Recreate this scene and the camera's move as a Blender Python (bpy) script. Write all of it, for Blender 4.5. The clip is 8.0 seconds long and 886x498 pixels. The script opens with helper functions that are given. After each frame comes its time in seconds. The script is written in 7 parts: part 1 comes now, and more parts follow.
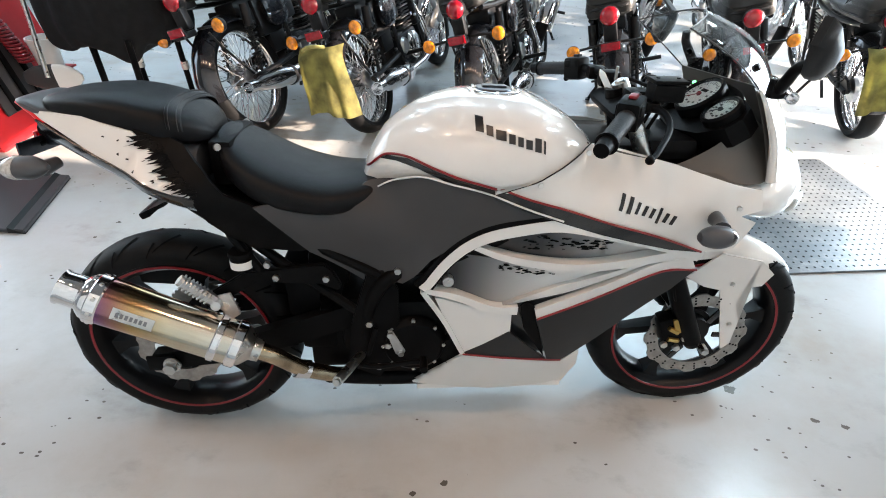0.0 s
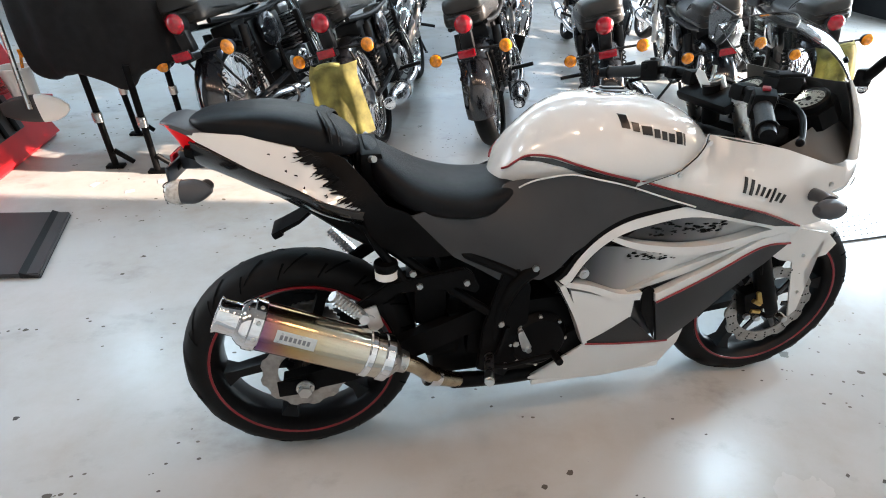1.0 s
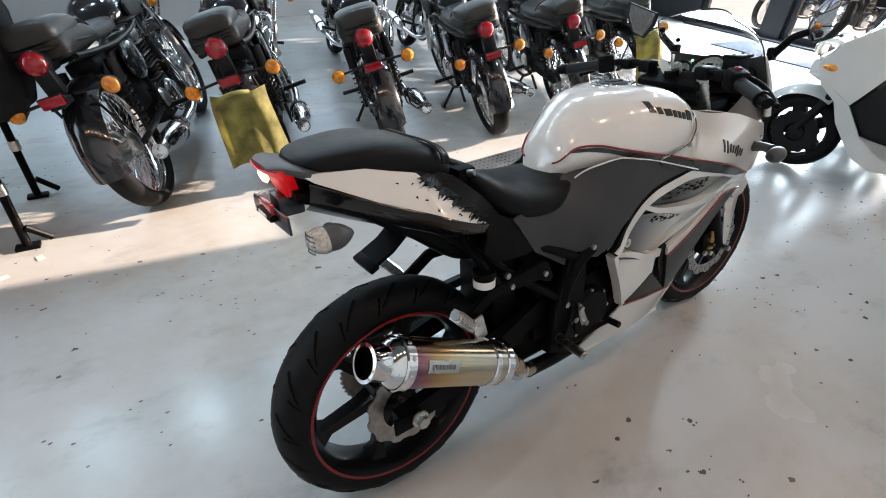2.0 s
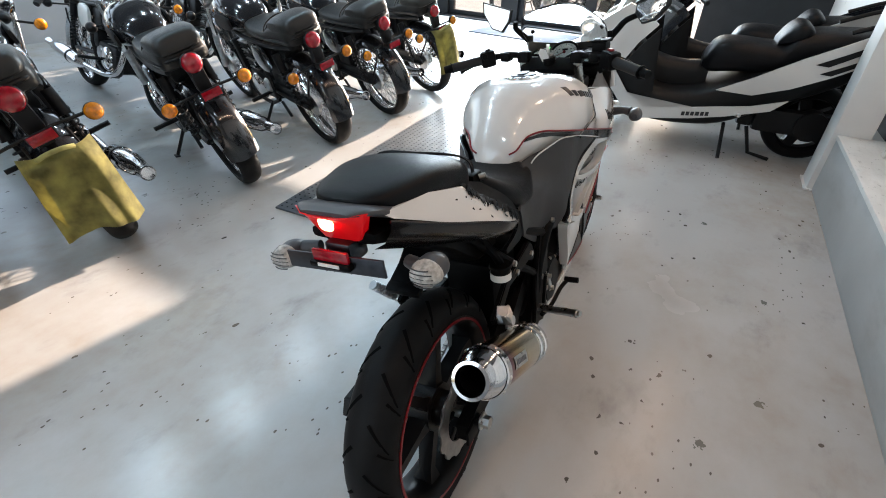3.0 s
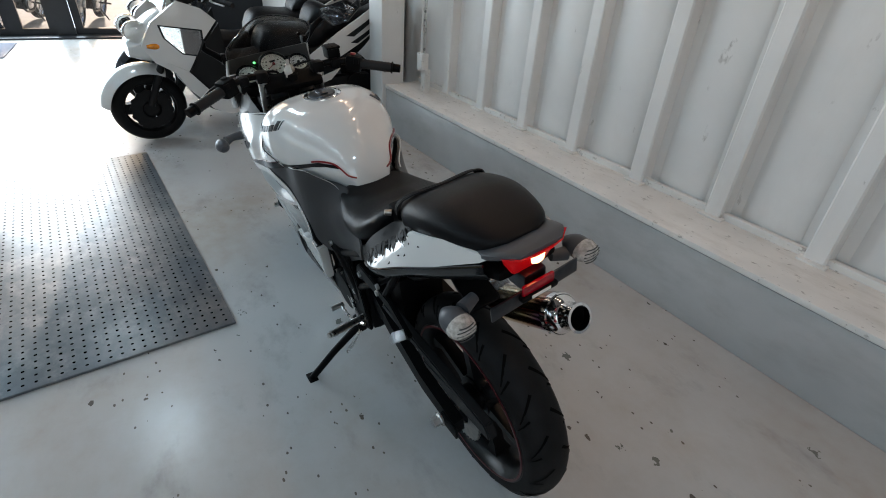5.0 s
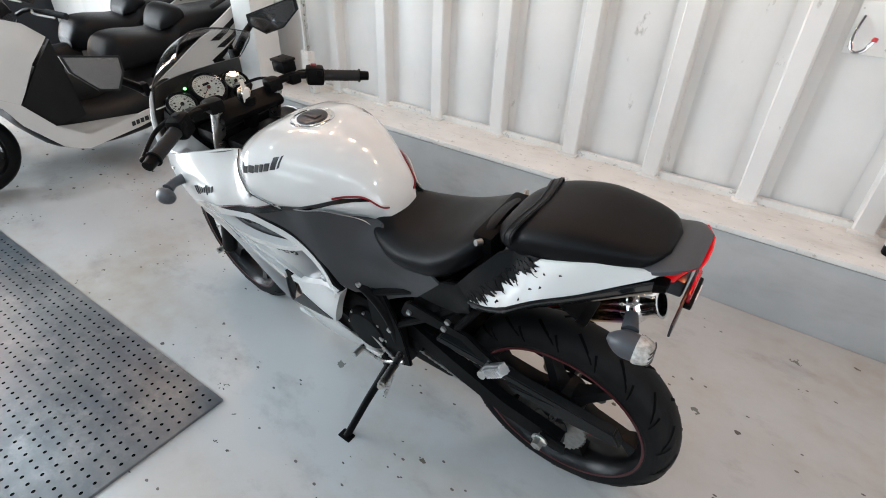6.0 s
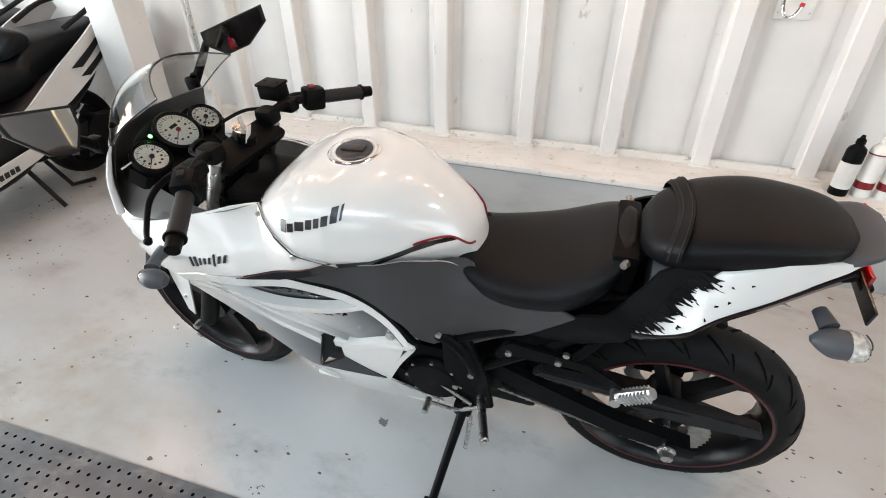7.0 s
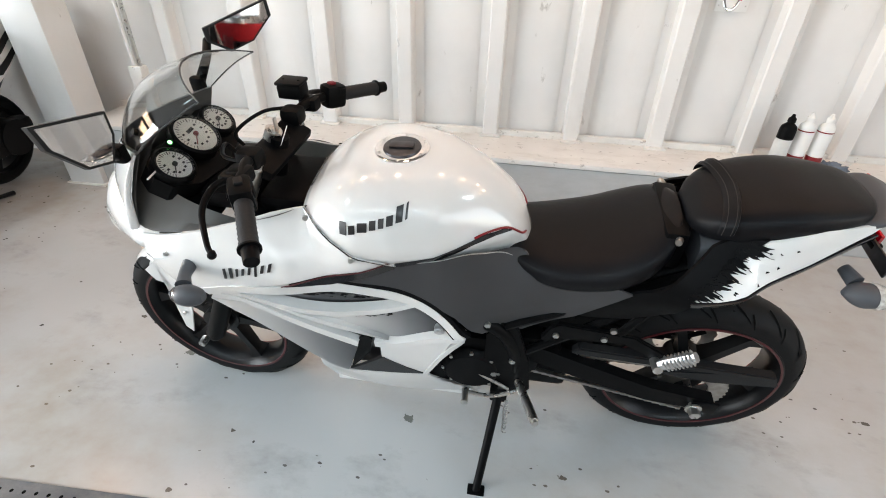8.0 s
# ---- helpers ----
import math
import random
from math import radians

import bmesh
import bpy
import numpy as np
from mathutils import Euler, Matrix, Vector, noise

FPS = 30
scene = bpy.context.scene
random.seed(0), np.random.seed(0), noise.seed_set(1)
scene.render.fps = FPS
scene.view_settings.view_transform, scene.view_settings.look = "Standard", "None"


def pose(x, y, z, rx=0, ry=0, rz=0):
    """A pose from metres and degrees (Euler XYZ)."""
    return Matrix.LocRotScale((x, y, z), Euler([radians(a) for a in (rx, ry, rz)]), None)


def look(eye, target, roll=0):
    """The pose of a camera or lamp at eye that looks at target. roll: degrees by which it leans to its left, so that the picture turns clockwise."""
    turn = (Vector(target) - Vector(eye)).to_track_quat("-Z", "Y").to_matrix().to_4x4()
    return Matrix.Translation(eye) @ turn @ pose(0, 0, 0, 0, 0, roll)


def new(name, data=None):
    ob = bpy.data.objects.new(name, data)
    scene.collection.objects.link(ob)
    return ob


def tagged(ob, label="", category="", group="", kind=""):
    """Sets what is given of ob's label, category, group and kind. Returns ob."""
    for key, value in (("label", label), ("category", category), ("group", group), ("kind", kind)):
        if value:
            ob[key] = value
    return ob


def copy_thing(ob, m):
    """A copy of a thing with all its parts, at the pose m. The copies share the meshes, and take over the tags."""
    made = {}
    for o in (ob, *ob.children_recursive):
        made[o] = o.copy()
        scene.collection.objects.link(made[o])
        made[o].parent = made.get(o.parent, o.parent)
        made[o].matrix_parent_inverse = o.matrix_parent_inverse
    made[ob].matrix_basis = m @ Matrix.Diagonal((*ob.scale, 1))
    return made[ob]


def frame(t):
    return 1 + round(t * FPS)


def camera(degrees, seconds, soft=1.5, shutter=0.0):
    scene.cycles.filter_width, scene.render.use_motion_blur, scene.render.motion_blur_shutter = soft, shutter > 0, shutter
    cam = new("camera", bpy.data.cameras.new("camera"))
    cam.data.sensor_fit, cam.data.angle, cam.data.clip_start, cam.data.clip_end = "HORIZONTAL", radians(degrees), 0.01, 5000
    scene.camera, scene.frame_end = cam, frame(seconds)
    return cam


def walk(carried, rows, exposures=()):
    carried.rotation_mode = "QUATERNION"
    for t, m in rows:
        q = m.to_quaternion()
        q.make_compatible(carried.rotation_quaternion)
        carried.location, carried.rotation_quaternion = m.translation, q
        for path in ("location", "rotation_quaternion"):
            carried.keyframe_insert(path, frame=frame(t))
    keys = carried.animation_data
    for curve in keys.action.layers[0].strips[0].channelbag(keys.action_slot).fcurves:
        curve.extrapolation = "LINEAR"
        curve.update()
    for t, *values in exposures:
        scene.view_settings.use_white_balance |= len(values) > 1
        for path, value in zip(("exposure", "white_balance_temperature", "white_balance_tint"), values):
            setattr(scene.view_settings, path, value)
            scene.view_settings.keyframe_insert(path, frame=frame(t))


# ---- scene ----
# the camera and its walk
cam = camera(84.5, 8.0, soft=1.0)
PATH = [
    (0, (0.694, -0.702, 1.332), (0.684, 0.863, 0.087), 2.5),
    (0.5, (0.527, -0.727, 1.321), (0.596, 0.86, 0.105), 2.8),
    (1, (0.223, -0.732, 1.31), (0.466, 0.859, 0.122), 2.9),
    (1.2, (0.104, -0.699, 1.295), (0.456, 0.875, 0.113), 3.1),
    (2.3, (-0.48, -0.513, 1.304), (0.581, 0.764, 0.189), 3.5),
    (2.5, (-0.563, -0.454, 1.305), (0.617, 0.721, 0.197), 3.4),
    (3, (-0.697, -0.237, 1.305), (0.742, 0.622, 0.212), 2.9),
    (3.5, (-0.831, 0.04, 1.313), (0.783, 0.509, 0.23), 2.3),
    (4, (-0.871, 0.297, 1.318), (0.81, 0.35, 0.236), 1.4),
    (4.5, (-0.823, 0.551, 1.329), (0.81, 0.125, 0.257), 2.6),
    (5, (-0.752, 0.815, 1.351), (0.71, -0.052, 0.298), 4.2),
    (5.2, (-0.697, 0.909, 1.362), (0.688, -0.069, 0.301), 3.9),
    (6.3, (-0.152, 1.196, 1.351), (0.811, -0.186, 0.273), 1.8),
    (6.5, (-0.046, 1.231, 1.358), (0.83, -0.208, 0.28), 1.5),
    (7, (0.199, 1.237, 1.334), (0.875, -0.3, 0.246), -0.1),
    (7.5, (0.378, 1.225, 1.351), (0.878, -0.368, 0.25), -0.5),
    (8, (0.47, 1.341, 1.342), (0.841, -0.28, 0.23), 1.5),
]
walk(cam, [(t, look(eye, target, roll)) for t, eye, target, roll in PATH], exposures=[(0,2.25,7400,21),(1,2.15,7450,22),(2.5,1.65,7450,22),(3.5,1.65,7450,22),(4,1.37,7700,22),(4.5,0.92,7600,22),(5.2,1.05,7550,22),(6.4,2.1,8250,28),(8,2.05,8500,28)])

# world, sun and lamps
SUN_TO = Vector((1.0, -0.10, 0.315)).normalized()
world = bpy.data.worlds.new("world")
scene.world = world
world.use_nodes = True
sky = world.node_tree.nodes.new("ShaderNodeTexSky")
sky.sky_type, sky.sun_disc = "NISHITA", False
sky.sun_elevation, sky.sun_rotation = math.asin(SUN_TO.z), math.atan2(SUN_TO.x, SUN_TO.y)
world.node_tree.links.new(sky.outputs[0], world.node_tree.nodes["Background"].inputs[0])
world.node_tree.nodes["Background"].inputs[1].default_value = 0.10
sun_data = bpy.data.lights.new("sun", "SUN")
sun_data.energy, sun_data.angle, sun_data.color = 5.0, radians(0.4), (1.0, 0.93, 0.82)
new("sun", sun_data).matrix_world = look((30, 3, 9.5), Vector((30, 3, 9.5)) - SUN_TO)

LAMPS = [(-2.6 + 0.95 * k, ly) for ly in (-0.45, 3.4) for k in range(8)]
CEIL = 3.3
WARM, COOL, PALE = (1.0, 0.70, 0.46), (0.56, 0.82, 1.0), (0.42, 0.76, 1.0)
for lx, ly in LAMPS:
    d = bpy.data.lights.new("ceiling_lamp", "AREA")
    d.shape, d.size, d.energy, d.color = "DISK", 0.12, (1.25 if ly < 0 else 5.8), (WARM if ly < 0 else PALE)
    new("ceiling_lamp", d).matrix_world = pose(lx, ly, CEIL - 0.07)
# two strong cool floodlights, one at each end of the bay
FLOODS = [(-2.35, 0.72, 3.5), (3.45, 1.45, 8.0)]
for lx, ly, watts in FLOODS:
    d = bpy.data.lights.new("floodlight", "AREA")
    d.shape, d.size, d.energy, d.color = "DISK", 0.26, watts, PALE
    new("floodlight", d).matrix_world = look((lx, ly, CEIL - 0.10), (0.5 + (lx - 0.5) * 0.5, 0.3, 0))
# area lamps added for daylight at unseen north and west openings and east doors
for nm, eye, to, sx, sy, e in (("added_north_daylight", (1.5, 6.85, 2.0), (1.5, 0, 1.4), 6.0, 1.8, 15.0), ("door_daylight", (-4.3, 2.6, 1.6), (0, 2.4, 1.0), 3.4, 2.6, 20.0), ("added_glass_daylight", (7.65, 3.4, 1.6), (0, 3.0, 1.0), 3.6, 3.0, 200.0)):
    d = bpy.data.lights.new(nm, "AREA")
    d.shape, d.size, d.size_y, d.energy, d.color = "RECTANGLE", sx, sy, e, COOL
    new(nm, d).matrix_world = look(eye, to)


# materials
def surf(name, col, rough=0.5, metal=0.0, var=0.12, scale=6.0, bump=0.03, bscale=120.0, coat=0.0, rvar=0.12, spec=0.5):
    m = bpy.data.materials.new(name)
    m.use_nodes = True
    nt = m.node_tree
    b = nt.nodes["Principled BSDF"]
    tc = nt.nodes.new("ShaderNodeTexCoord")
    n1, n2 = nt.nodes.new("ShaderNodeTexNoise"), nt.nodes.new("ShaderNodeTexNoise")
    n1.inputs["Scale"].default_value, n1.inputs["Detail"].default_value = scale, 6
    n2.inputs["Scale"].default_value, n2.inputs["Detail"].default_value = bscale, 3
    r1 = nt.nodes.new("ShaderNodeValToRGB")
    r1.color_ramp.elements[0].position, r1.color_ramp.elements[1].position = 0.3, 0.7
    r1.color_ramp.elements[0].color = (*[max(0, c * (1 - var)) for c in col], 1)
    r1.color_ramp.elements[1].color = (*[min(1, c * (1 + var)) for c in col], 1)
    mr = nt.nodes.new("ShaderNodeMapRange")
    mr.inputs["To Min"].default_value, mr.inputs["To Max"].default_value = max(0.02, rough * (1 - rvar)), min(1, rough * (1 + rvar))
    bp = nt.nodes.new("ShaderNodeBump")
    bp.inputs["Strength"].default_value, bp.inputs["Distance"].default_value = bump, 0.002
    for n in (n1, n2):
        nt.links.new(tc.outputs["Object"], n.inputs["Vector"])
    nt.links.new(n1.outputs[0], r1.inputs[0])
    nt.links.new(r1.outputs[0], b.inputs["Base Color"])
    nt.links.new(n1.outputs[0], mr.inputs[0])
    nt.links.new(mr.outputs[0], b.inputs["Roughness"])
    nt.links.new(n2.outputs[0], bp.inputs["Height"])
    nt.links.new(bp.outputs[0], b.inputs["Normal"])
    b.inputs["Metallic"].default_value = metal
    b.inputs["Coat Weight"].default_value, b.inputs["Coat Roughness"].default_value = coat, 0.04
    b.inputs["Specular IOR Level"].default_value = spec
    return m


def glow(name, col, strength):
    m = surf(name, col, 0.3, var=0.02)
    b = m.node_tree.nodes["Principled BSDF"]
    b.inputs["Emission Color"].default_value, b.inputs["Emission Strength"].default_value = (*col, 1), strength
    return m


def clear(name, col, rough=0.03, ior=1.45):
    m = surf(name, col, rough, var=0.03, bump=0.0)
    b = m.node_tree.nodes["Principled BSDF"]
    b.inputs["Transmission Weight"].default_value, b.inputs["IOR"].default_value = 1.0, ior
    return m


PEARL = surf("pearl_white_paint", (0.68, 0.67, 0.65), 0.22, var=0.025, bump=0.004, coat=0.9, rvar=0.2)
GLOSS_BLACK = surf("gloss_black_paint", (0.006, 0.006, 0.007), 0.2, bump=0.005, coat=0.25)
SATIN_BLACK = surf("satin_black_metal", (0.003, 0.003, 0.0033), 0.45, var=0.3, scale=30, bump=0.05, spec=0.07)
DARK_PLASTIC = surf("dark_grey_plastic", (0.010, 0.0105, 0.0115), 0.5, var=0.1, bump=0.12, bscale=900, spec=0.2)
COVER_GREY = surf("side_cover_grey", (0.043, 0.043, 0.045), 0.42, var=0.06, bump=0.06, bscale=900, spec=0.25)
TAIL_GREY = surf("tail_top_grey", (0.062, 0.065, 0.072), 0.4, var=0.06, bump=0.05, bscale=900, spec=0.3)
VINYL = surf("black_vinyl", (0.0052, 0.0053, 0.0063), 0.40, var=0.15, scale=14, bump=0.25, bscale=700, rvar=0.2, spec=0.13)
VINYL_SIDE = surf("ribbed_vinyl", (0.035, 0.033, 0.032), 0.5, var=0.12, scale=14, bump=0.3, bscale=500, spec=0.2)
RUBBER = surf("tyre_rubber", (0.007, 0.007, 0.0074), 0.55, var=0.25, scale=18, bump=0.15, bscale=300, spec=0.12)
# near-black that stands in for the shade inside tread grooves and mat holes
RECESS_BLACK = surf("recess_shade", (0.002, 0.002, 0.002), 0.8, spec=0.05)
GRIP = surf("grip_rubber", (0.016, 0.016, 0.017), 0.55, bump=0.4, bscale=260, spec=0.2)
RED = surf("red_tape", (0.22, 0.006, 0.011), 0.3, var=0.1)
DARK_RED = surf("dark_red_tape", (0.07, 0.006, 0.008), 0.35, var=0.1)
STEEL = surf("brushed_steel", (0.55, 0.54, 0.52), 0.28, 1.0, var=0.1, scale=40, bump=0.05)
DISC = surf("brake_disc_steel", (0.36, 0.34, 0.32), 0.38, 1.0, var=0.2, scale=60)
CHROME = surf("chrome", (0.82, 0.82, 0.83), 0.09, 1.0, var=0.03, bump=0.004)
ALU = surf("cast_aluminium", (0.58, 0.58, 0.58), 0.38, 1.0, var=0.12, scale=40, bump=0.1)
GOLD = surf("gold_anodised", (0.55, 0.36, 0.12), 0.35, 1.0, var=0.15)
INK = surf("black_decal", (0.008, 0.008, 0.009), 0.3, bump=0.0)
GREY_INK = surf("grey_decal", (0.16, 0.16, 0.17), 0.35, bump=0.0)
WHITE_PLASTIC = surf("white_plastic", (0.75, 0.75, 0.73), 0.4, var=0.05)
DIAL = surf("white_dial", (0.82, 0.82, 0.78), 0.45, var=0.02, bump=0.0)
SMOKE = clear("smoked_screen", (0.86, 0.88, 0.88), 0.03, 1.02)
SMOKE.node_tree.nodes["Principled BSDF"].inputs["Coat Weight"].default_value = 0.8
GLASS = clear("clear_glass", (0.93, 0.96, 0.96))
LENS = clear("clear_lens", (0.9, 0.88, 0.85), 0.08)
WHITE_LENS = surf("pale_signal_lens", (0.42, 0.40, 0.37), 0.12, var=0.35, scale=120, bump=0.3, bscale=300, coat=0.6)
AMBER = surf("amber_lens", (0.72, 0.22, 0.010), 0.12, var=0.35, scale=60, bump=0.25, bscale=220, coat=0.6)
RUBY = surf("red_lens", (0.34, 0.004, 0.012), 0.10, var=0.35, scale=60, bump=0.2, bscale=220, coat=0.6)
LIT_RED = glow("lit_red_lens", (0.70, 0.006, 0.010), 0.09)
LIT_BULB = glow("lit_bulb", (1.0, 0.5, 0.22), 3.0)
LIT_GREEN = glow("lit_green_lamp", (0.05, 0.9, 0.25), 1.2)
LAMP_ON = glow("lamp_diffuser", (1.0, 0.93, 0.85), 4.8)
MIRROR = surf("mirror_glass", (0.9, 0.9, 0.9), 0.02, 1.0, var=0.0, bump=0.0)
WALL_WHITE = surf("white_wall_paint", (0.70, 0.685, 0.665), 0.42, var=0.06, scale=2.5, bump=0.12, bscale=40)
LEDGE_WHITE = surf("ledge_paint", (0.68, 0.66, 0.63), 0.45, var=0.08, scale=5, bump=0.2, bscale=60)
UPSTAND = surf("grey_painted_concrete", (0.40, 0.40, 0.395), 0.35, var=0.10, scale=2.5, bump=0.15, bscale=50)
# the ceiling is never in view; its dark tone holds down bounced light
CEILING = surf("dark_unseen_ceiling", (0.13, 0.13, 0.13), 0.8)
DULL_WALL = surf("dull_grey_wall", (0.22, 0.22, 0.225), 0.8, var=0.1, scale=2)
DARK_FRAME = surf("dark_aluminium_frame", (0.02, 0.022, 0.026), 0.35, 0.4)
YELLOW_BAG = surf("yellow_cloth", (0.29, 0.26, 0.085), 0.8, var=0.5, scale=14, bump=0.4, bscale=60)
MACHINE_RED = surf("machine_red_paint", (0.5, 0.015, 0.02), 0.32, var=0.12, coat=0.3)
RUBBER_MAT = surf("rubber_mat", (0.050, 0.068, 0.084), 0.32, var=0.35, scale=3.5, bump=0.25, bscale=180, spec=0.75)
ASPHALT = surf("outdoor_concrete", (0.35, 0.34, 0.33), 0.9, var=0.15, scale=3, bump=0.3)


def titanium():
    m = surf("heat_tinted_titanium", (0.5, 0.45, 0.36), 0.16, 1.0, var=0.05, bump=0.01)
    nt = m.node_tree
    b, tc, ramp = nt.nodes["Principled BSDF"], nt.nodes.new("ShaderNodeTexCoord"), nt.nodes.new("ShaderNodeValToRGB")
    sep, mp, nz, add = nt.nodes.new("ShaderNodeSeparateXYZ"), nt.nodes.new("ShaderNodeMapRange"), nt.nodes.new("ShaderNodeTexNoise"), nt.nodes.new("ShaderNodeMath")
    nz.inputs["Scale"].default_value = 9
    mp.inputs["From Min"].default_value, mp.inputs["From Max"].default_value = -0.10, 0.19
    add.operation = "MULTIPLY_ADD"
    add.inputs[1].default_value, add.inputs[2].default_value = 0.14, -0.07
    add2 = nt.nodes.new("ShaderNodeMath")
    e = ramp.color_ramp.elements
    e[0].position, e[0].color = 0.0, (0.05, 0.04, 0.16, 1)
    e[1].position, e[1].color = 1.0, (0.62, 0.58, 0.50, 1)
    for p, c in ((0.10, (0.16, 0.07, 0.24, 1)), (0.22, (0.36, 0.16, 0.16, 1)), (0.36, (0.52, 0.34, 0.15, 1)), (0.6, (0.60, 0.52, 0.38, 1))):
        k = e.new(p)
        k.color = c
    nt.links.new(tc.outputs["Object"], sep.inputs[0])
    nt.links.new(tc.outputs["Object"], nz.inputs["Vector"])
    nt.links.new(sep.outputs[0], mp.inputs[0])
    nt.links.new(nz.outputs[0], add.inputs[0])
    nt.links.new(mp.outputs[0], add2.inputs[0])
    nt.links.new(add.outputs[0], add2.inputs[1])
    nt.links.new(add2.outputs[0], ramp.inputs[0])
    nt.links.new(ramp.outputs[0], b.inputs["Base Color"])
    return m


TITAN = titanium()
BRACKET = surf("dull_plated_steel", (0.065, 0.07, 0.08), 0.30, 1.0, var=0.2, scale=50)


def lengthwise_fade(x0, x1, name):
    """Body colour that fades along x from black at the rear to pale grey at the front."""
    m = surf(name, (0.5, 0.5, 0.5), 0.3, var=0.05, coat=0.5, bump=0.0)
    nt = m.node_tree
    b, tc = nt.nodes["Principled BSDF"], nt.nodes.new("ShaderNodeTexCoord")
    sep, mp, ramp = nt.nodes.new("ShaderNodeSeparateXYZ"), nt.nodes.new("ShaderNodeMapRange"), nt.nodes.new("ShaderNodeValToRGB")
    mp.inputs["From Min"].default_value, mp.inputs["From Max"].default_value = x0, x1
    ramp.color_ramp.elements[0].color, ramp.color_ramp.elements[1].color = (0.012, 0.012, 0.014, 1), (0.62, 0.61, 0.59, 1)
    k = ramp.color_ramp.elements.new(0.45)
    k.color = (0.13, 0.13, 0.135, 1)
    k = ramp.color_ramp.elements.new(0.25)
    k.color = (0.018, 0.019, 0.022, 1)
    nt.links.new(tc.outputs["Object"], sep.inputs[0])
    nt.links.new(sep.outputs[0], mp.inputs[0])
    nt.links.new(mp.outputs[0], ramp.inputs[0])
    nt.links.new(ramp.outputs[0], b.inputs["Base Color"])
    return m


FADE = lengthwise_fade(0.82, 1.16, "lengthwise_fade")
# left backing: a longer black end paints the dark of the open inlet
FADE_DEEP = lengthwise_fade(0.92, 1.24, "inlet_shade_fade")
FADE_LOW = lengthwise_fade(0.64, 0.93, "insert_fade")
FADE_BAND = lengthwise_fade(0.80, 1.30, "band_fade")


def floor_paint():
    """Light grey floor paint: soft stains, tyre scuffs and many small chips."""
    m = surf("grey_floor_paint", (0.45, 0.455, 0.45), 0.24, var=0.07, scale=1.1, bump=0.05, bscale=18, rvar=0.35)
    nt = m.node_tree
    b, tc = nt.nodes["Principled BSDF"], nt.nodes.new("ShaderNodeTexCoord")
    base = b.inputs["Base Color"].links[0].from_socket
    last = base
    for scale, cut, dark, stretch, seed in ((9.0, 0.105, (0.08, 0.075, 0.07, 1), 1.5, 0.0), (19.0, 0.11, (0.11, 0.10, 0.095, 1), 1.7, 3.7), (4.0, 0.075, (0.14, 0.15, 0.14, 1), 1.2, 8.1)):
        mp, vo, nz = nt.nodes.new("ShaderNodeMapping"), nt.nodes.new("ShaderNodeTexVoronoi"), nt.nodes.new("ShaderNodeTexNoise")
        mp.inputs["Location"].default_value = (seed, seed * 1.7, 0)
        mp.inputs["Scale"].default_value = (1.0, stretch, 1.0)
        vo.inputs["Scale"].default_value = scale
        nz.inputs["Scale"].default_value, nz.inputs["Detail"].default_value = 60, 4
        ma, lt, gate, mul, cl, mix = nt.nodes.new("ShaderNodeMath"), nt.nodes.new("ShaderNodeMath"), nt.nodes.new("ShaderNodeMath"), nt.nodes.new("ShaderNodeMath"), nt.nodes.new("ShaderNodeTexNoise"), nt.nodes.new("ShaderNodeMix")
        ma.operation, ma.inputs[1].default_value, ma.inputs[2].default_value = "MULTIPLY_ADD", 0.26, -0.13
        s = nt.nodes.new("ShaderNodeMath")
        lt.operation, lt.inputs[1].default_value = "LESS_THAN", cut
        cl.inputs["Scale"].default_value = 1.7
        gate.operation, gate.inputs[1].default_value = "GREATER_THAN", 0.545
        mul.operation = "MULTIPLY"
        mix.data_type = "RGBA"
        mix.inputs[7].default_value = dark
        nt.links.new(tc.outputs["Object"], mp.inputs[0])
        nt.links.new(mp.outputs[0], vo.inputs["Vector"])
        nt.links.new(tc.outputs["Object"], nz.inputs["Vector"])
        nt.links.new(mp.outputs[0], cl.inputs["Vector"])
        nt.links.new(nz.outputs[0], ma.inputs[0])
        nt.links.new(vo.outputs["Distance"], s.inputs[0])
        nt.links.new(ma.outputs[0], s.inputs[1])
        nt.links.new(s.outputs[0], lt.inputs[0])
        nt.links.new(cl.outputs[0], gate.inputs[0])
        nt.links.new(lt.outputs[0], mul.inputs[0])
        nt.links.new(gate.outputs[0], mul.inputs[1])
        nt.links.new(mul.outputs[0], mix.inputs[0])
        nt.links.new(last, mix.inputs[6])
        last = mix.outputs[2]
    nt.links.new(last, b.inputs["Base Color"])
    return m


FLOOR = floor_paint()


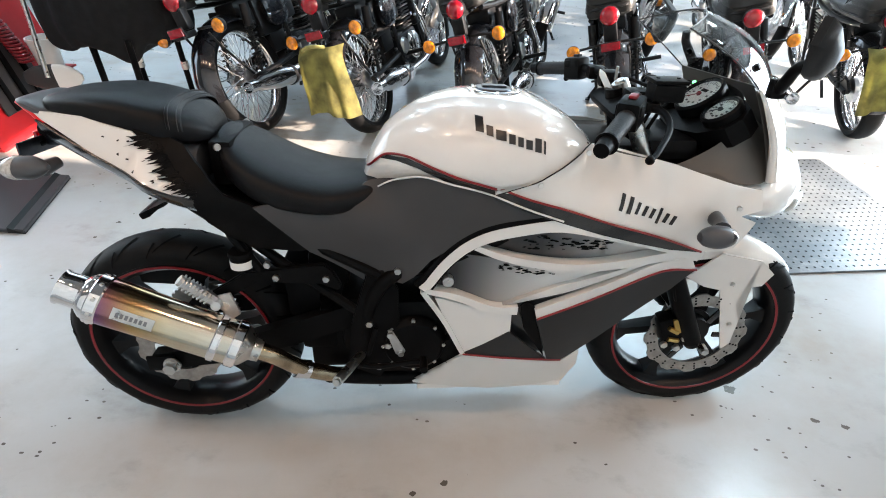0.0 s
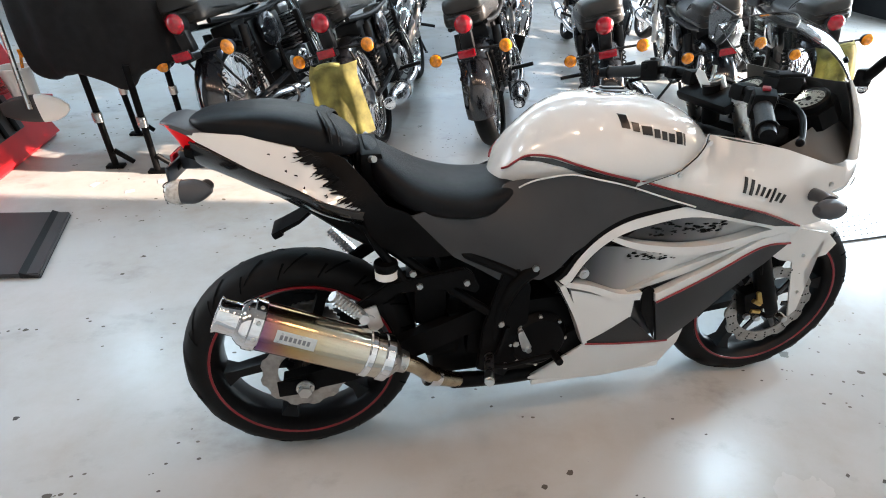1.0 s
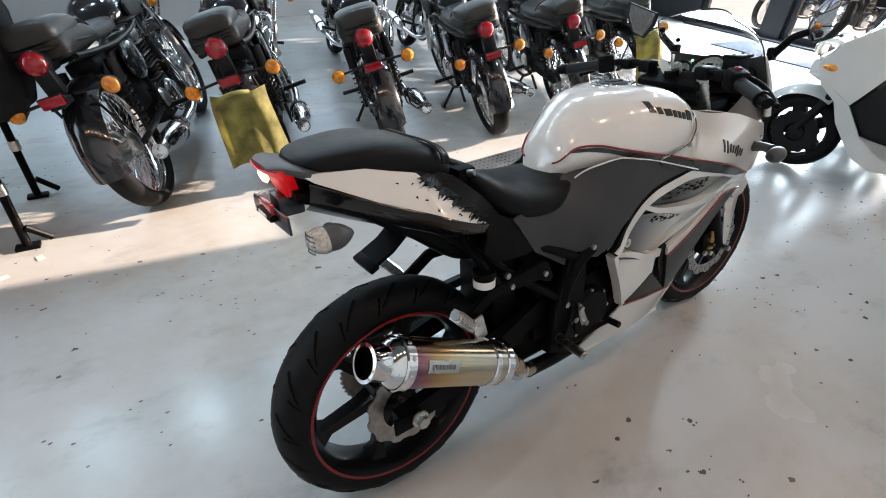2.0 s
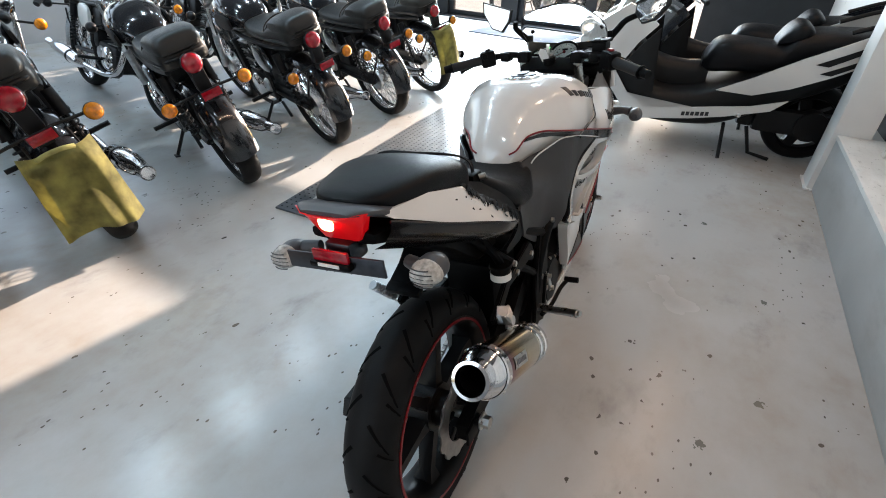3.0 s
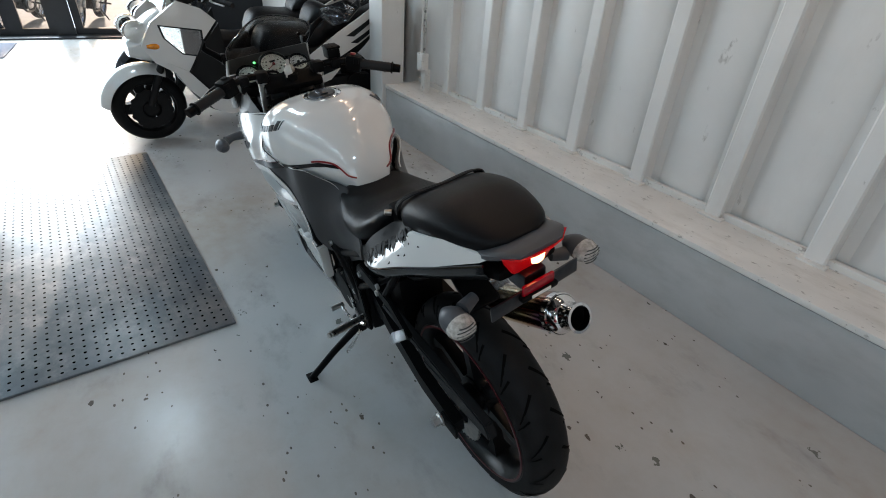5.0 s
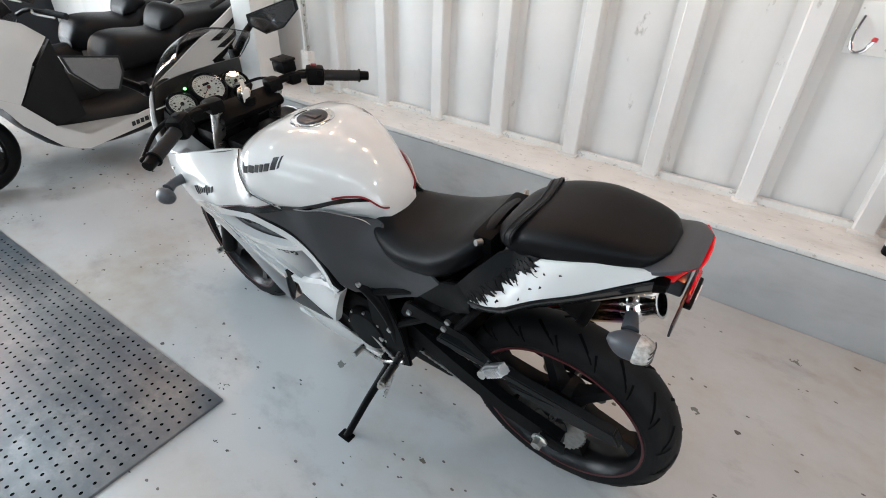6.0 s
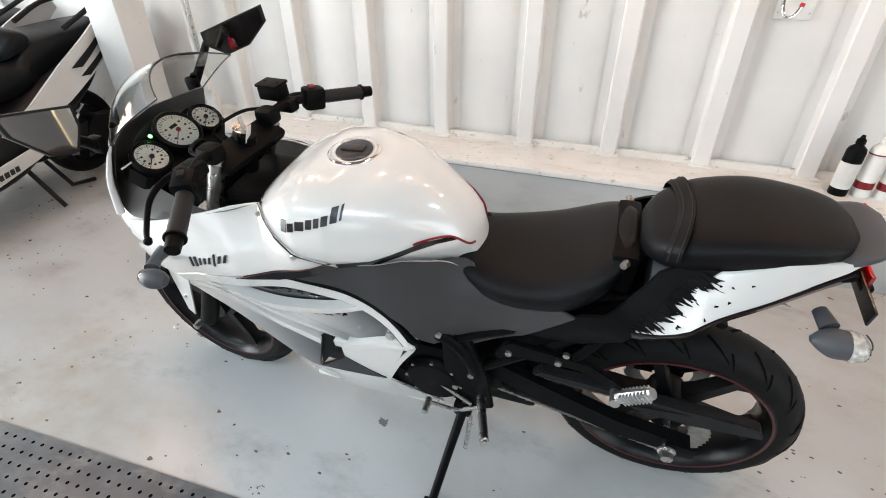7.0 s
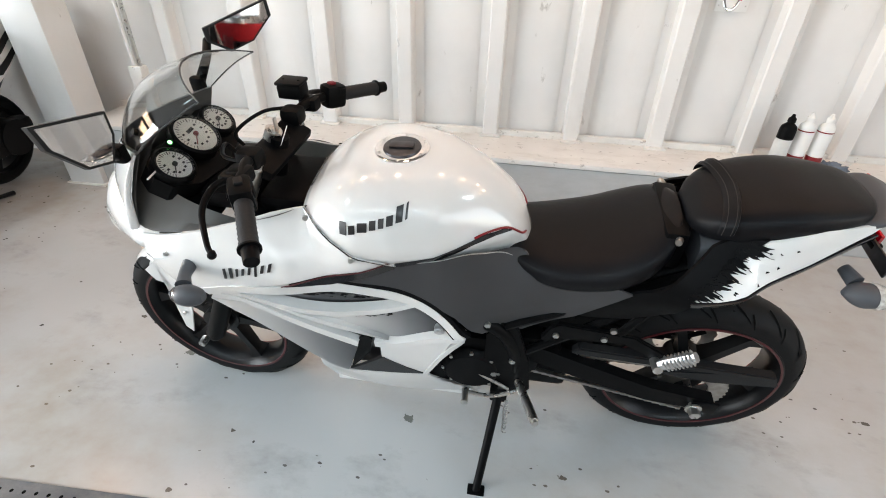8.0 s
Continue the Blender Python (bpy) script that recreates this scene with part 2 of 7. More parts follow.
def grimed(m, tint, scale, streak, low, high, seed=0.0):
    """Adds soft dirt with a shape of its own: uneven patches drawn out along one axis."""
    nt = m.node_tree
    b, tc = nt.nodes["Principled BSDF"], nt.nodes.new("ShaderNodeTexCoord")
    mp, nz, fine, ramp, mul, mix = nt.nodes.new("ShaderNodeMapping"), nt.nodes.new("ShaderNodeTexNoise"), nt.nodes.new("ShaderNodeTexNoise"), nt.nodes.new("ShaderNodeMapRange"), nt.nodes.new("ShaderNodeMath"), nt.nodes.new("ShaderNodeMix")
    mp.inputs["Location"].default_value = (seed, seed * 2.3, 0.4)
    mp.inputs["Scale"].default_value = streak
    nz.inputs["Scale"].default_value, nz.inputs["Detail"].default_value, nz.inputs["Roughness"].default_value = scale, 8, 0.65
    fine.inputs["Scale"].default_value, fine.inputs["Detail"].default_value = scale * 9, 5
    ramp.inputs["From Min"].default_value, ramp.inputs["From Max"].default_value = low, high
    mul.operation = "MULTIPLY"
    mix.data_type = "RGBA"
    mix.inputs[7].default_value = (*tint, 1)
    old = b.inputs["Base Color"].links[0].from_socket
    nt.links.new(tc.outputs["Object"], mp.inputs[0])
    nt.links.new(mp.outputs[0], nz.inputs["Vector"])
    nt.links.new(mp.outputs[0], fine.inputs["Vector"])
    nt.links.new(nz.outputs[0], ramp.inputs[0])
    nt.links.new(ramp.outputs[0], mul.inputs[0])
    nt.links.new(fine.outputs[0], mul.inputs[1])
    nt.links.new(mul.outputs[0], mix.inputs[0])
    nt.links.new(old, mix.inputs[6])
    nt.links.new(mix.outputs[2], b.inputs["Base Color"])


grimed(WALL_WHITE, (0.42, 0.38, 0.33), 1.6, (1.3, 1.3, 0.5), 0.54, 0.95)
grimed(WALL_WHITE, (0.16, 0.13, 0.10), 11.0, (1.0, 1.0, 0.5), 0.655, 0.72, 4.1)
grimed(LEDGE_WHITE, (0.32, 0.27, 0.21), 5.0, (0.7, 2.0, 1.0), 0.52, 0.85, 2.2)
grimed(LEDGE_WHITE, (0.10, 0.08, 0.06), 22.0, (1.0, 1.5, 1.0), 0.60, 0.66, 1.2)
grimed(UPSTAND, (0.20, 0.19, 0.17), 3.0, (0.6, 1.0, 1.4), 0.50, 0.80, 5.0)
grimed(FLOOR, (0.30, 0.22, 0.14), 1.1, (1.0, 1.2, 1.0), 0.44, 0.72, 7.3)
grimed(FLOOR, (0.20, 0.19, 0.18), 4.0, (0.8, 1.3, 1.0), 0.56, 0.78, 3.3)
grimed(RUBBER_MAT, (0.24, 0.24, 0.235), 1.8, (1.0, 1.6, 1.0), 0.40, 0.66, 1.3)
grimed(RUBBER_MAT, (0.30, 0.30, 0.29), 9.0, (1.0, 1.3, 1.0), 0.50, 0.75, 5.7)


# mesh helpers
def part(name, bm, material, parent, label="", angle=38):
    me = bpy.data.meshes.new(name)
    bm.to_mesh(me)
    bm.free()
    me.materials.append(material)
    me.polygons.foreach_set("use_smooth", [True] * len(me.polygons))
    me.set_sharp_from_angle(angle=radians(angle))
    ob = new(name, me)
    ob.parent = parent
    return tagged(ob, label)


def thing(name, m, label, category, group=""):
    ob = new(name)
    ob.empty_display_size = 0.1
    ob.matrix_world = m
    return tagged(ob, label, category, group)


def join(*bms):
    out = bmesh.new()
    for b in bms:
        tmp = bpy.data.meshes.new("tmp")
        b.to_mesh(tmp)
        out.from_mesh(tmp)
        bpy.data.meshes.remove(tmp)
        b.free()
    return out


def moved(bm, m):
    bmesh.ops.transform(bm, matrix=m, verts=bm.verts)
    return bm


def mirrored(bm):
    bmesh.ops.transform(bm, matrix=Matrix.Diagonal((1, -1, 1, 1)), verts=bm.verts)
    bmesh.ops.reverse_faces(bm, faces=bm.faces)
    return bm


def box(cx, cy, cz, sx, sy, sz, bevel=0.0, m=None, seg=2):
    bm = bmesh.new()
    bmesh.ops.create_cube(bm, size=1, matrix=Matrix.Diagonal((sx, sy, sz, 1)))
    if bevel:
        bmesh.ops.bevel(bm, geom=list(bm.edges), offset=min(bevel, 0.49 * min(sx, sy, sz)), segments=seg, affect="EDGES", profile=0.6)
    if m is not None:
        moved(bm, m)
    return moved(bm, Matrix.Translation((cx, cy, cz)))


def tube(points, r, seg=10, closed=False, caps=True):
    """A round bar along points; r is one radius or one for each point."""
    pts = [Vector(p) for p in points]
    n = len(pts)
    rs = r if isinstance(r, (list, tuple)) else [r] * n
    bm = bmesh.new()
    rings, up = [], None
    for i, p in enumerate(pts):
        a = pts[(i - 1) % n] if (closed or i > 0) else p
        b = pts[(i + 1) % n] if (closed or i < n - 1) else p
        t = (b - a).normalized()
        if up is None:
            up = t.orthogonal().normalized()
        up = (up - t * up.dot(t)).normalized()
        side = t.cross(up)
        rings.append([bm.verts.new(p + (up * math.cos(2 * math.pi * k / seg) + side * math.sin(2 * math.pi * k / seg)) * rs[i]) for k in range(seg)])
    pairs = list(zip(rings, rings[1:])) + ([(rings[-1], rings[0])] if closed else [])
    for q, w in pairs:
        for k in range(seg):
            bm.faces.new((q[k], q[(k + 1) % seg], w[(k + 1) % seg], w[k]))
    if caps and not closed:
        bm.faces.new(rings[0][::-1])
        bm.faces.new(rings[-1])
    bmesh.ops.recalc_face_normals(bm, faces=bm.faces)
    return bm


def cyl(p0, p1, r, r1=None, seg=16):
    return tube([p0, p1], [r, r if r1 is None else r1], seg)


def curve(pts, n=6):
    """Points of a smooth curve through pts."""
    p = [Vector(q) for q in pts]
    p = [2 * p[0] - p[1]] + p + [2 * p[-1] - p[-2]]
    out = []
    for i in range(1, len(p) - 2):
        for k in range(n):
            t = k / n
            a, b, c, d = p[i - 1], p[i], p[i + 1], p[i + 2]
            out.append(0.5 * (2 * b + (c - a) * t + (2 * a - 5 * b + 4 * c - d) * t * t + (3 * b - 3 * c + d - a) * t ** 3))
    return out + [p[-2]]


def lathe(profile, seg=40, a0=0.0, a1=360.0, m=None, close=False):
    """Turns a profile of (radius, height) about z."""
    bm = bmesh.new()
    full = abs(a1 - a0) >= 359.9
    cnt = seg if full else seg + 1
    rows = []
    for k in range(cnt):
        a = radians(a0 + (a1 - a0) * k / seg)
        rows.append([bm.verts.new((r * math.cos(a), r * math.sin(a), h)) for r, h in profile])
    n = len(profile)
    for k in range(seg if full else seg):
        u, w = rows[k], rows[(k + 1) % cnt]
        for i in range(n if close else n - 1):
            j = (i + 1) % n
            bm.faces.new((u[i], w[i], w[j], u[j]))
    if close and not full:
        bm.faces.new(rows[0])
        bm.faces.new(rows[-1][::-1])
    bmesh.ops.remove_doubles(bm, verts=bm.verts, dist=1e-6)
    bmesh.ops.recalc_face_normals(bm, faces=bm.faces)
    return moved(bm, m) if m is not None else bm


def loft(rings, caps=True, closed=True):
    bm = bmesh.new()
    rows = [[bm.verts.new(p) for p in r] for r in rings]
    n = len(rows[0])
    for u, w in zip(rows, rows[1:]):
        for i in range(n if closed else n - 1):
            bm.faces.new((u[i], u[(i + 1) % n], w[(i + 1) % n], w[i]))
    if caps and closed:
        bm.faces.new(rows[0][::-1])
        bm.faces.new(rows[-1])
    bmesh.ops.recalc_face_normals(bm, faces=bm.faces)
    return bm


def resample(rows, n):
    """Smooth rows of numbers to n rows."""
    rows = [Vector(r) for r in rows]
    c = []
    p = [2 * rows[0] - rows[1]] + rows + [2 * rows[-1] - rows[-2]]
    for k in range(n):
        s = k / (n - 1) * (len(rows) - 1)
        i = min(int(s), len(rows) - 2) + 1
        t = s - (i - 1)
        a, b, q, d = p[i - 1], p[i], p[i + 1], p[i + 2]
        c.append(0.5 * (2 * b + (q - a) * t + (2 * a - 5 * b + 4 * q - d) * t * t + (3 * b - 3 * q + d - a) * t ** 3))
    return c


def pad(rows, n=24, seg=28, top=2.6, bottom=4.0):
    """A cushion or shell along x from rows of (x, z of top, z of bottom, half width)."""
    rings = []
    for x, zt, zb, w in resample([Vector(r) for r in rows], n):
        zm, ring = zb + (zt - zb) * 0.45, []
        for k in range(seg):
            a = 2 * math.pi * k / seg
            c, s = math.cos(a), math.sin(a)
            e = top if s > 0 else bottom
            y = w * math.copysign(abs(c) ** (2 / e), c)
            z = zm + (zt - zm if s > 0 else zm - zb) * math.copysign(abs(s) ** (2 / e), s)
            ring.append((x, y, z))
        rings.append(ring)
    return loft(rings)


def slab(poly, y0, y1, bevel=0.0):
    """A plate: an outline in x and z, between y0 and y1."""
    bm = bmesh.new()
    f = bm.faces.new([bm.verts.new((x, y0, z)) for x, z in poly])
    r = bmesh.ops.extrude_face_region(bm, geom=[f])
    bmesh.ops.translate(bm, verts=[v for v in r["geom"] if isinstance(v, bmesh.types.BMVert)], vec=(0, y1 - y0, 0))
    bmesh.ops.recalc_face_normals(bm, faces=bm.faces)
    if bevel:
        bmesh.ops.bevel(bm, geom=list(bm.edges), offset=bevel, segments=2, affect="EDGES")
    return bm


def plan(poly, z0, z1, bevel=0.0):
    """A plate: an outline in x and y, between z0 and z1."""
    return moved(slab([(x, y) for x, y in poly], 0, z1 - z0, bevel), Matrix.Translation((0, 0, z0)) @ Matrix(((1, 0, 0, 0), (0, 0, 1, 0), (0, 1, 0, 0), (0, 0, 0, 1))))


def sheet(poly, y_of, side, off=0.0, thick=0.004, step=0.03):
    """A shaped panel: an outline in x and z, laid on y = side * (y_of(x, z) + off), with thickness."""
    bm = bmesh.new()
    bm.faces.new([bm.verts.new((x, 0, z)) for x, z in poly])
    bmesh.ops.triangulate(bm, faces=bm.faces[:])
    xs, zs = [p[0] for p in poly], [p[1] for p in poly]
    for lo, hi, ax in ((min(xs), max(xs), (1, 0, 0)), (min(zs), max(zs), (0, 0, 1))):
        k = lo + step
        while k < hi - 0.2 * step:
            bmesh.ops.bisect_plane(bm, geom=bm.verts[:] + bm.edges[:] + bm.faces[:], dist=1e-5, plane_co=Vector(ax) * k, plane_no=ax)
            k += step
    back = bm.copy()
    for b, d in ((bm, 0.0), (back, -thick)):
        for v in b.verts:
            v.co.y = side * (y_of(v.co.x, v.co.z) + off + d)
    rim = [(e.verts[0].index, e.verts[1].index) for e in bm.edges if e.is_boundary] if bm.verts.index_update() is None else []
    n = len(bm.verts)
    out = bmesh.new()
    vs = [out.verts.new(v.co) for v in bm.verts] + [out.verts.new(v.co) for v in back.verts]
    back.verts.index_update()
    for f in bm.faces:
        out.faces.new([vs[v.index] for v in f.verts])
    for f in back.faces:
        out.faces.new([vs[n + v.index] for v in f.verts][::-1])
    for a, b in rim:
        out.faces.new((vs[a], vs[b], vs[n + b], vs[n + a]))
    bm.free(), back.free()
    bmesh.ops.recalc_face_normals(out, faces=out.faces)
    return out


def to_axis(p, axis, up=(0, 0, 1)):
    """A pose at p whose z runs along axis."""
    q = Vector(axis).to_track_quat("Z", "Y")
    return Matrix.Translation(p) @ q.to_matrix().to_4x4()


WHEEL = Matrix(((1, 0, 0, 0), (0, 0, 1, 0), (0, -1, 0, 0), (0, 0, 0, 1)))  # turns the lathe's axis to y


def tyre(R, w, depth=0.075, m=None, seg=64):
    prof = []
    for k in range(13):
        a = math.pi * k / 12
        prof.append((R - depth + depth * math.sin(a) ** 0.75, -w * math.cos(a) * (1.0 if 0 < k < 12 else 0.86)))
    prof = [(R - depth - 0.004, -w * 0.72)] + prof + [(R - depth - 0.004, w * 0.72)]
    return lathe(prof, seg, m=(m or Matrix()) @ WHEEL, close=True)


def ring(r0, r1, h, m=None, seg=48):
    return lathe([(r0, -h), (r1, -h), (r1, h), (r0, h)], seg, m=m, close=True)


def bolt(p, axis, r=0.009, h=0.006):
    a = Vector(axis).normalized()
    return cyl(Vector(p) - a * 0.002, Vector(p) + a * h, r, r * 0.9, 6)


def dome(p, axis, r, h, seg=20, back=0.0):
    prof = [(r * math.cos(a), h * math.sin(a)) for a in [math.pi / 2 * k / 6 for k in range(7)]]
    prof[-1] = (0.0, h)
    if back:
        prof = [(0.0, -back), (r * 0.7, -back), (r, 0.0)] + prof[1:]
    return lathe(prof, seg, m=to_axis(p, axis), close=False)


# the room
def setting(name, bm, material, label, parent=None):
    ob = part(name, bm, material, parent)
    return tagged(ob, label, kind="structure")


X0, X1, Y0, Y1 = -4.4, 7.8, -1.40, 7.0
DRIVE = 40.0
setting("floor", box((X0 + X1) / 2, (Y0 + Y1) / 2 - 0.15, -0.05, X1 - X0 + 0.4, Y1 - Y0 + 0.7, 0.1), FLOOR, "worn light grey painted concrete shop floor")
setting("ground", box(X1 + 0.2 + DRIVE / 2, 2.5, -0.056, DRIVE, 80, 0.1), ASPHALT, "sunlit concrete forecourt outside the glass doors")
setting("ceiling", box((X0 + X1) / 2, (Y0 + Y1) / 2 - 0.15, CEIL + 0.06, X1 - X0 + 0.4, Y1 - Y0 + 0.7, 0.1), CEILING, "plain ceiling, unseen, kept dark to limit bounced light")
# the south wall runs a little askew to the rest
WALL = Matrix.Translation((1.188, -1.186, 0)) @ pose(0, 0, 0, 0, 0, 4.56) @ Matrix.Translation((-1.188, 1.30, 0))
south = setting("wall_south", box((X0 + X1) / 2, Y0 - 0.06, CEIL / 2 + 0.0, X1 - X0 + 0.6, 0.12, CEIL), WALL_WHITE, "white painted steel panel wall with upright studs")
south.matrix_world = WALL
# unseen west and north walls with assumed openings, east wall with glass doors
west = setting("wall_west", join(box(X0 - 0.1, -0.36, CEIL / 2, 0.2, 2.52, CEIL), box(X0 - 0.1, 5.8, CEIL / 2, 0.2, 2.4, CEIL), box(X0 - 0.1, 2.75, 3.05, 0.2, 3.7, 0.5)), DULL_WALL, "plain grey wall, unseen, with an assumed door opening")
north = setting("wall_north", join(box(1.85, Y1 + 0.1, 0.5, 12.5, 0.2, 1.0), box(1.85, Y1 + 0.1, 3.1, 12.5, 0.2, 0.4), box(-3.0, Y1 + 0.1, 1.95, 2.8, 0.2, 1.9), box(6.4, Y1 + 0.1, 1.95, 3.4, 0.2, 1.9)), DULL_WALL, "plain grey wall, unseen, with an assumed window opening")
PX = X1 + 0.1
east = setting("wall_east", join(box(PX, -0.40, CEIL / 2, 0.2, 2.10, CEIL), box(PX, 6.0, CEIL / 2, 0.2, 2.0, CEIL), box(PX, 2.825, 2.34, 0.2, 4.35, 0.20), box(PX, 2.825, 3.2, 0.2, 4.35, 0.2),
               box(PX, 1.80, 1.12, 0.2, 0.20, 2.24), box(PX, 3.73, 1.12, 0.2, 0.26, 2.24), box(PX, 2.38, 2.77, 0.1, 0.08, 0.66), box(PX, 3.73, 2.77, 0.1, 0.10, 0.66)), DARK_FRAME, "dark entrance wall with framed glass doors")
for i, (y0, y1, top) in enumerate(((0.65, 1.70, 2.24), (1.90, 2.36, 2.24), (2.36, 3.6, 2.24), (3.86, 5.0, 2.24))):
    win = setting("door_%d" % (i + 1), join(box(X1 + 0.1, y0 + 0.045, top / 2, 0.07, 0.09, top), box(X1 + 0.1, y1 - 0.045, top / 2, 0.07, 0.09, top), box(X1 + 0.1, (y0 + y1) / 2, 0.05, 0.068, y1 - y0 - 0.18, 0.10),
                  box(X1 + 0.1, (y0 + y1) / 2, top - 0.04, 0.068, y1 - y0 - 0.18, 0.08)), DARK_FRAME, "dark aluminium framed glass door, closed")
    pane = part("pane", box(X1 + 0.1, (y0 + y1) / 2, top / 2 + 0.01, 0.008, y1 - y0 - 0.19, top - 0.19), GLASS, win)
    pane.visible_shadow = False
setting("threshold", box(X1 + 0.02, 3.06, 0.012, 0.36, 4.1, 0.024, 0.006), DARK_FRAME, "dark metal door threshold strip")
# concrete upstand with a white ledge along the south wall
setting("upstand", box(-0.66, -1.212, 0.17, 7.46, 0.365, 0.34, 0.008), UPSTAND, "grey painted concrete upstand below the wall").matrix_world = WALL
setting("ledge", join(box(-0.66, -1.210, 0.357, 7.46, 0.375, 0.026, 0.005), box(-0.66, -1.36, 0.376, 7.46, 0.03, 0.05, 0.004)), LEDGE_WHITE, "white painted ledge, chipped along its edge").matrix_world = WALL


def stud(x):
    """A folded steel stud with a flat face and two flanges, on a small foot plate."""
    rings, prof = [], [(-0.044, -1.405), (-0.041, -1.334), (-0.034, -1.326), (0.034, -1.326), (0.041, -1.334), (0.044, -1.405)]
    for z in (0.372, CEIL - 0.02):
        rings.append([(x + a, b, z) for a, b in prof])
    part("stud", loft(rings), WALL_WHITE, south)
    part("stud_foot", box(x, -1.350, 0.374, 0.11, 0.100, 0.010, 0.003), LEDGE_WHITE, south)


STUDS = [2.632, 2.182, 1.728, 1.284, 0.811, 0.375] + [-0.062 - 0.449 * k for k in range(10)]
for sx in STUDS:
    stud(sx)
for s0, s1 in zip(STUDS[1:], STUDS):
    prof = [(s0 + 0.085, -1.402), (s0 + 0.110, -1.388), (s1 - 0.110, -1.388), (s1 - 0.085, -1.402)]
    part("wall_panel", loft([[(a, b, z) for a, b in prof] for z in (0.395, CEIL - 0.03)]), WALL_WHITE, south)
col = setting("column", moved(join(box(0, 0, CEIL / 2, 0.225, 0.20, CEIL, 0.016), box(0, 0, 0.004, 0.25, 0.225, 0.008)), pose(3.135, -0.825, 0, 0, 0, 4.56)), WALL_WHITE, "white painted square steel column")
setting("wall_strip", box(3.50, -1.355, 1.75, 0.30, 0.03, 2.9, 0.004), DARK_FRAME, "dark grey sheet strip beside the column").matrix_world = WALL

conduit = thing("conduit", WALL @ pose(2.74, -1.245, 0.0), "white painted steel conduits ending in a junction box", "conduit")
part("junction_box", box(0.0, 0.06, 0.60, 0.075, 0.06, 0.12, 0.006), LEDGE_WHITE, conduit)
part("pipe", cyl((-0.016, 0.06, 0.655), (-0.016, 0.06, CEIL - 0.02), 0.011, seg=12), STEEL, conduit, "bare steel pipe")
part("pipe", cyl((0.018, 0.06, 0.655), (0.018, 0.06, CEIL - 0.02), 0.011, seg=12), LEDGE_WHITE, conduit)
part("bracket", box(0.0, 0.03, 0.455, 0.06, 0.05, 0.178, 0.004), LEDGE_WHITE, conduit)

# ceiling lights
first = None
for lx, ly in LAMPS:
    if first is None:
        first = thing("ceiling_light", pose(lx, ly, CEIL), "small round white ceiling downlight, lit", "ceiling light", "ceiling downlights")
        part("housing", lathe([(0.0, 0.0), (0.11, 0.0), (0.11, -0.04), (0.095, -0.05), (0.09, -0.03), (0.0, -0.03)], 24), WHITE_PLASTIC, first)
        part("diffuser", lathe([(0.0, -0.034), (0.085, -0.034), (0.08, -0.042), (0.0, -0.045)], 24), LAMP_ON, first, "glowing round diffuser")
    else:
        copy_thing(first, pose(lx, ly, CEIL))
for lx, ly, watts in FLOODS:
    flood = thing("floodlight", pose(lx, ly, CEIL), "white round ceiling floodlight, lit", "floodlight", "ceiling floodlights")
    part("housing", lathe([(0.0, 0.01), (0.17, 0.01), (0.17, -0.05), (0.15, -0.08), (0.14, -0.04), (0.0, -0.04)], 28), WHITE_PLASTIC, flood)
    part("diffuser", lathe([(0.0, -0.045), (0.138, -0.045), (0.13, -0.055), (0.0, -0.06)], 28), LAMP_ON, flood, "glowing round diffuser")

# rubber mat with rows of small drain holes
MAT_L, MAT_W = 2.10, 0.997
mat_m = pose(0.945, 0.755, 0.0, 0, 0, 7.1)
rubber_mat = thing("rubber_mat", mat_m, "grey-black rubber floor mat with rows of holes beside the motorcycle", "floor mat")
part("sheet", box(MAT_L / 2, MAT_W / 2, 0.006, MAT_L, MAT_W, 0.012, 0.004), RUBBER_MAT, rubber_mat)
# black discs on top of the sheet paint the dark of the holes
verts, faces = [], []
for i in range(56):
    for j in range(27):
        cx, cy = 0.03 + i * 0.0370, 0.03 + j * 0.0363
        n = len(verts)
        verts += [(cx + r * math.cos(radians(45 * k)), cy + r * math.sin(radians(45 * k)), z) for z, r in ((0.0124, 0.0056), (0.0121, 0.0044)) for k in range(8)]
        faces += [(n + k, n + (k + 1) % 8, n + 8 + (k + 1) % 8, n + 8 + k) for k in range(8)] + [tuple(n + 8 + k for k in range(8))]
me = bpy.data.meshes.new("hole_grid")
me.from_pydata(verts, [], faces)
me.materials.append(RECESS_BLACK)
tagged(new("hole_grid", me), kind="stuff").parent = rubber_mat


# the white sports motorcycle, on its side stand
BIKE_STAND = Matrix.Translation((0.0109, 0.151, 0.0085)) @ pose(0, 0, 0, 0, 0, 5.34) @ pose(0, 0, 0, 0, 0.15) @ pose(0, 0, 0, -9.85) @ Matrix.Scale(0.994, 4)
bike = thing("sports_motorcycle", BIKE_STAND, "white and black faired sports motorcycle leaning on its side stand", "motorcycle")

COWL_GREY = surf("cowl_grey_plastic", (0.105, 0.098, 0.092), 0.45, var=0.08, bump=0.1, bscale=900, spec=0.3)
RIM_BLACK = surf("rim_black_paint", (0.005, 0.005, 0.0055), 0.3, var=0.2, bump=0.01, spec=0.18)
PANEL_BLACK = surf("panel_black_plastic", (0.016, 0.016, 0.017), 0.4, var=0.1, bump=0.06, bscale=900, spec=0.3)
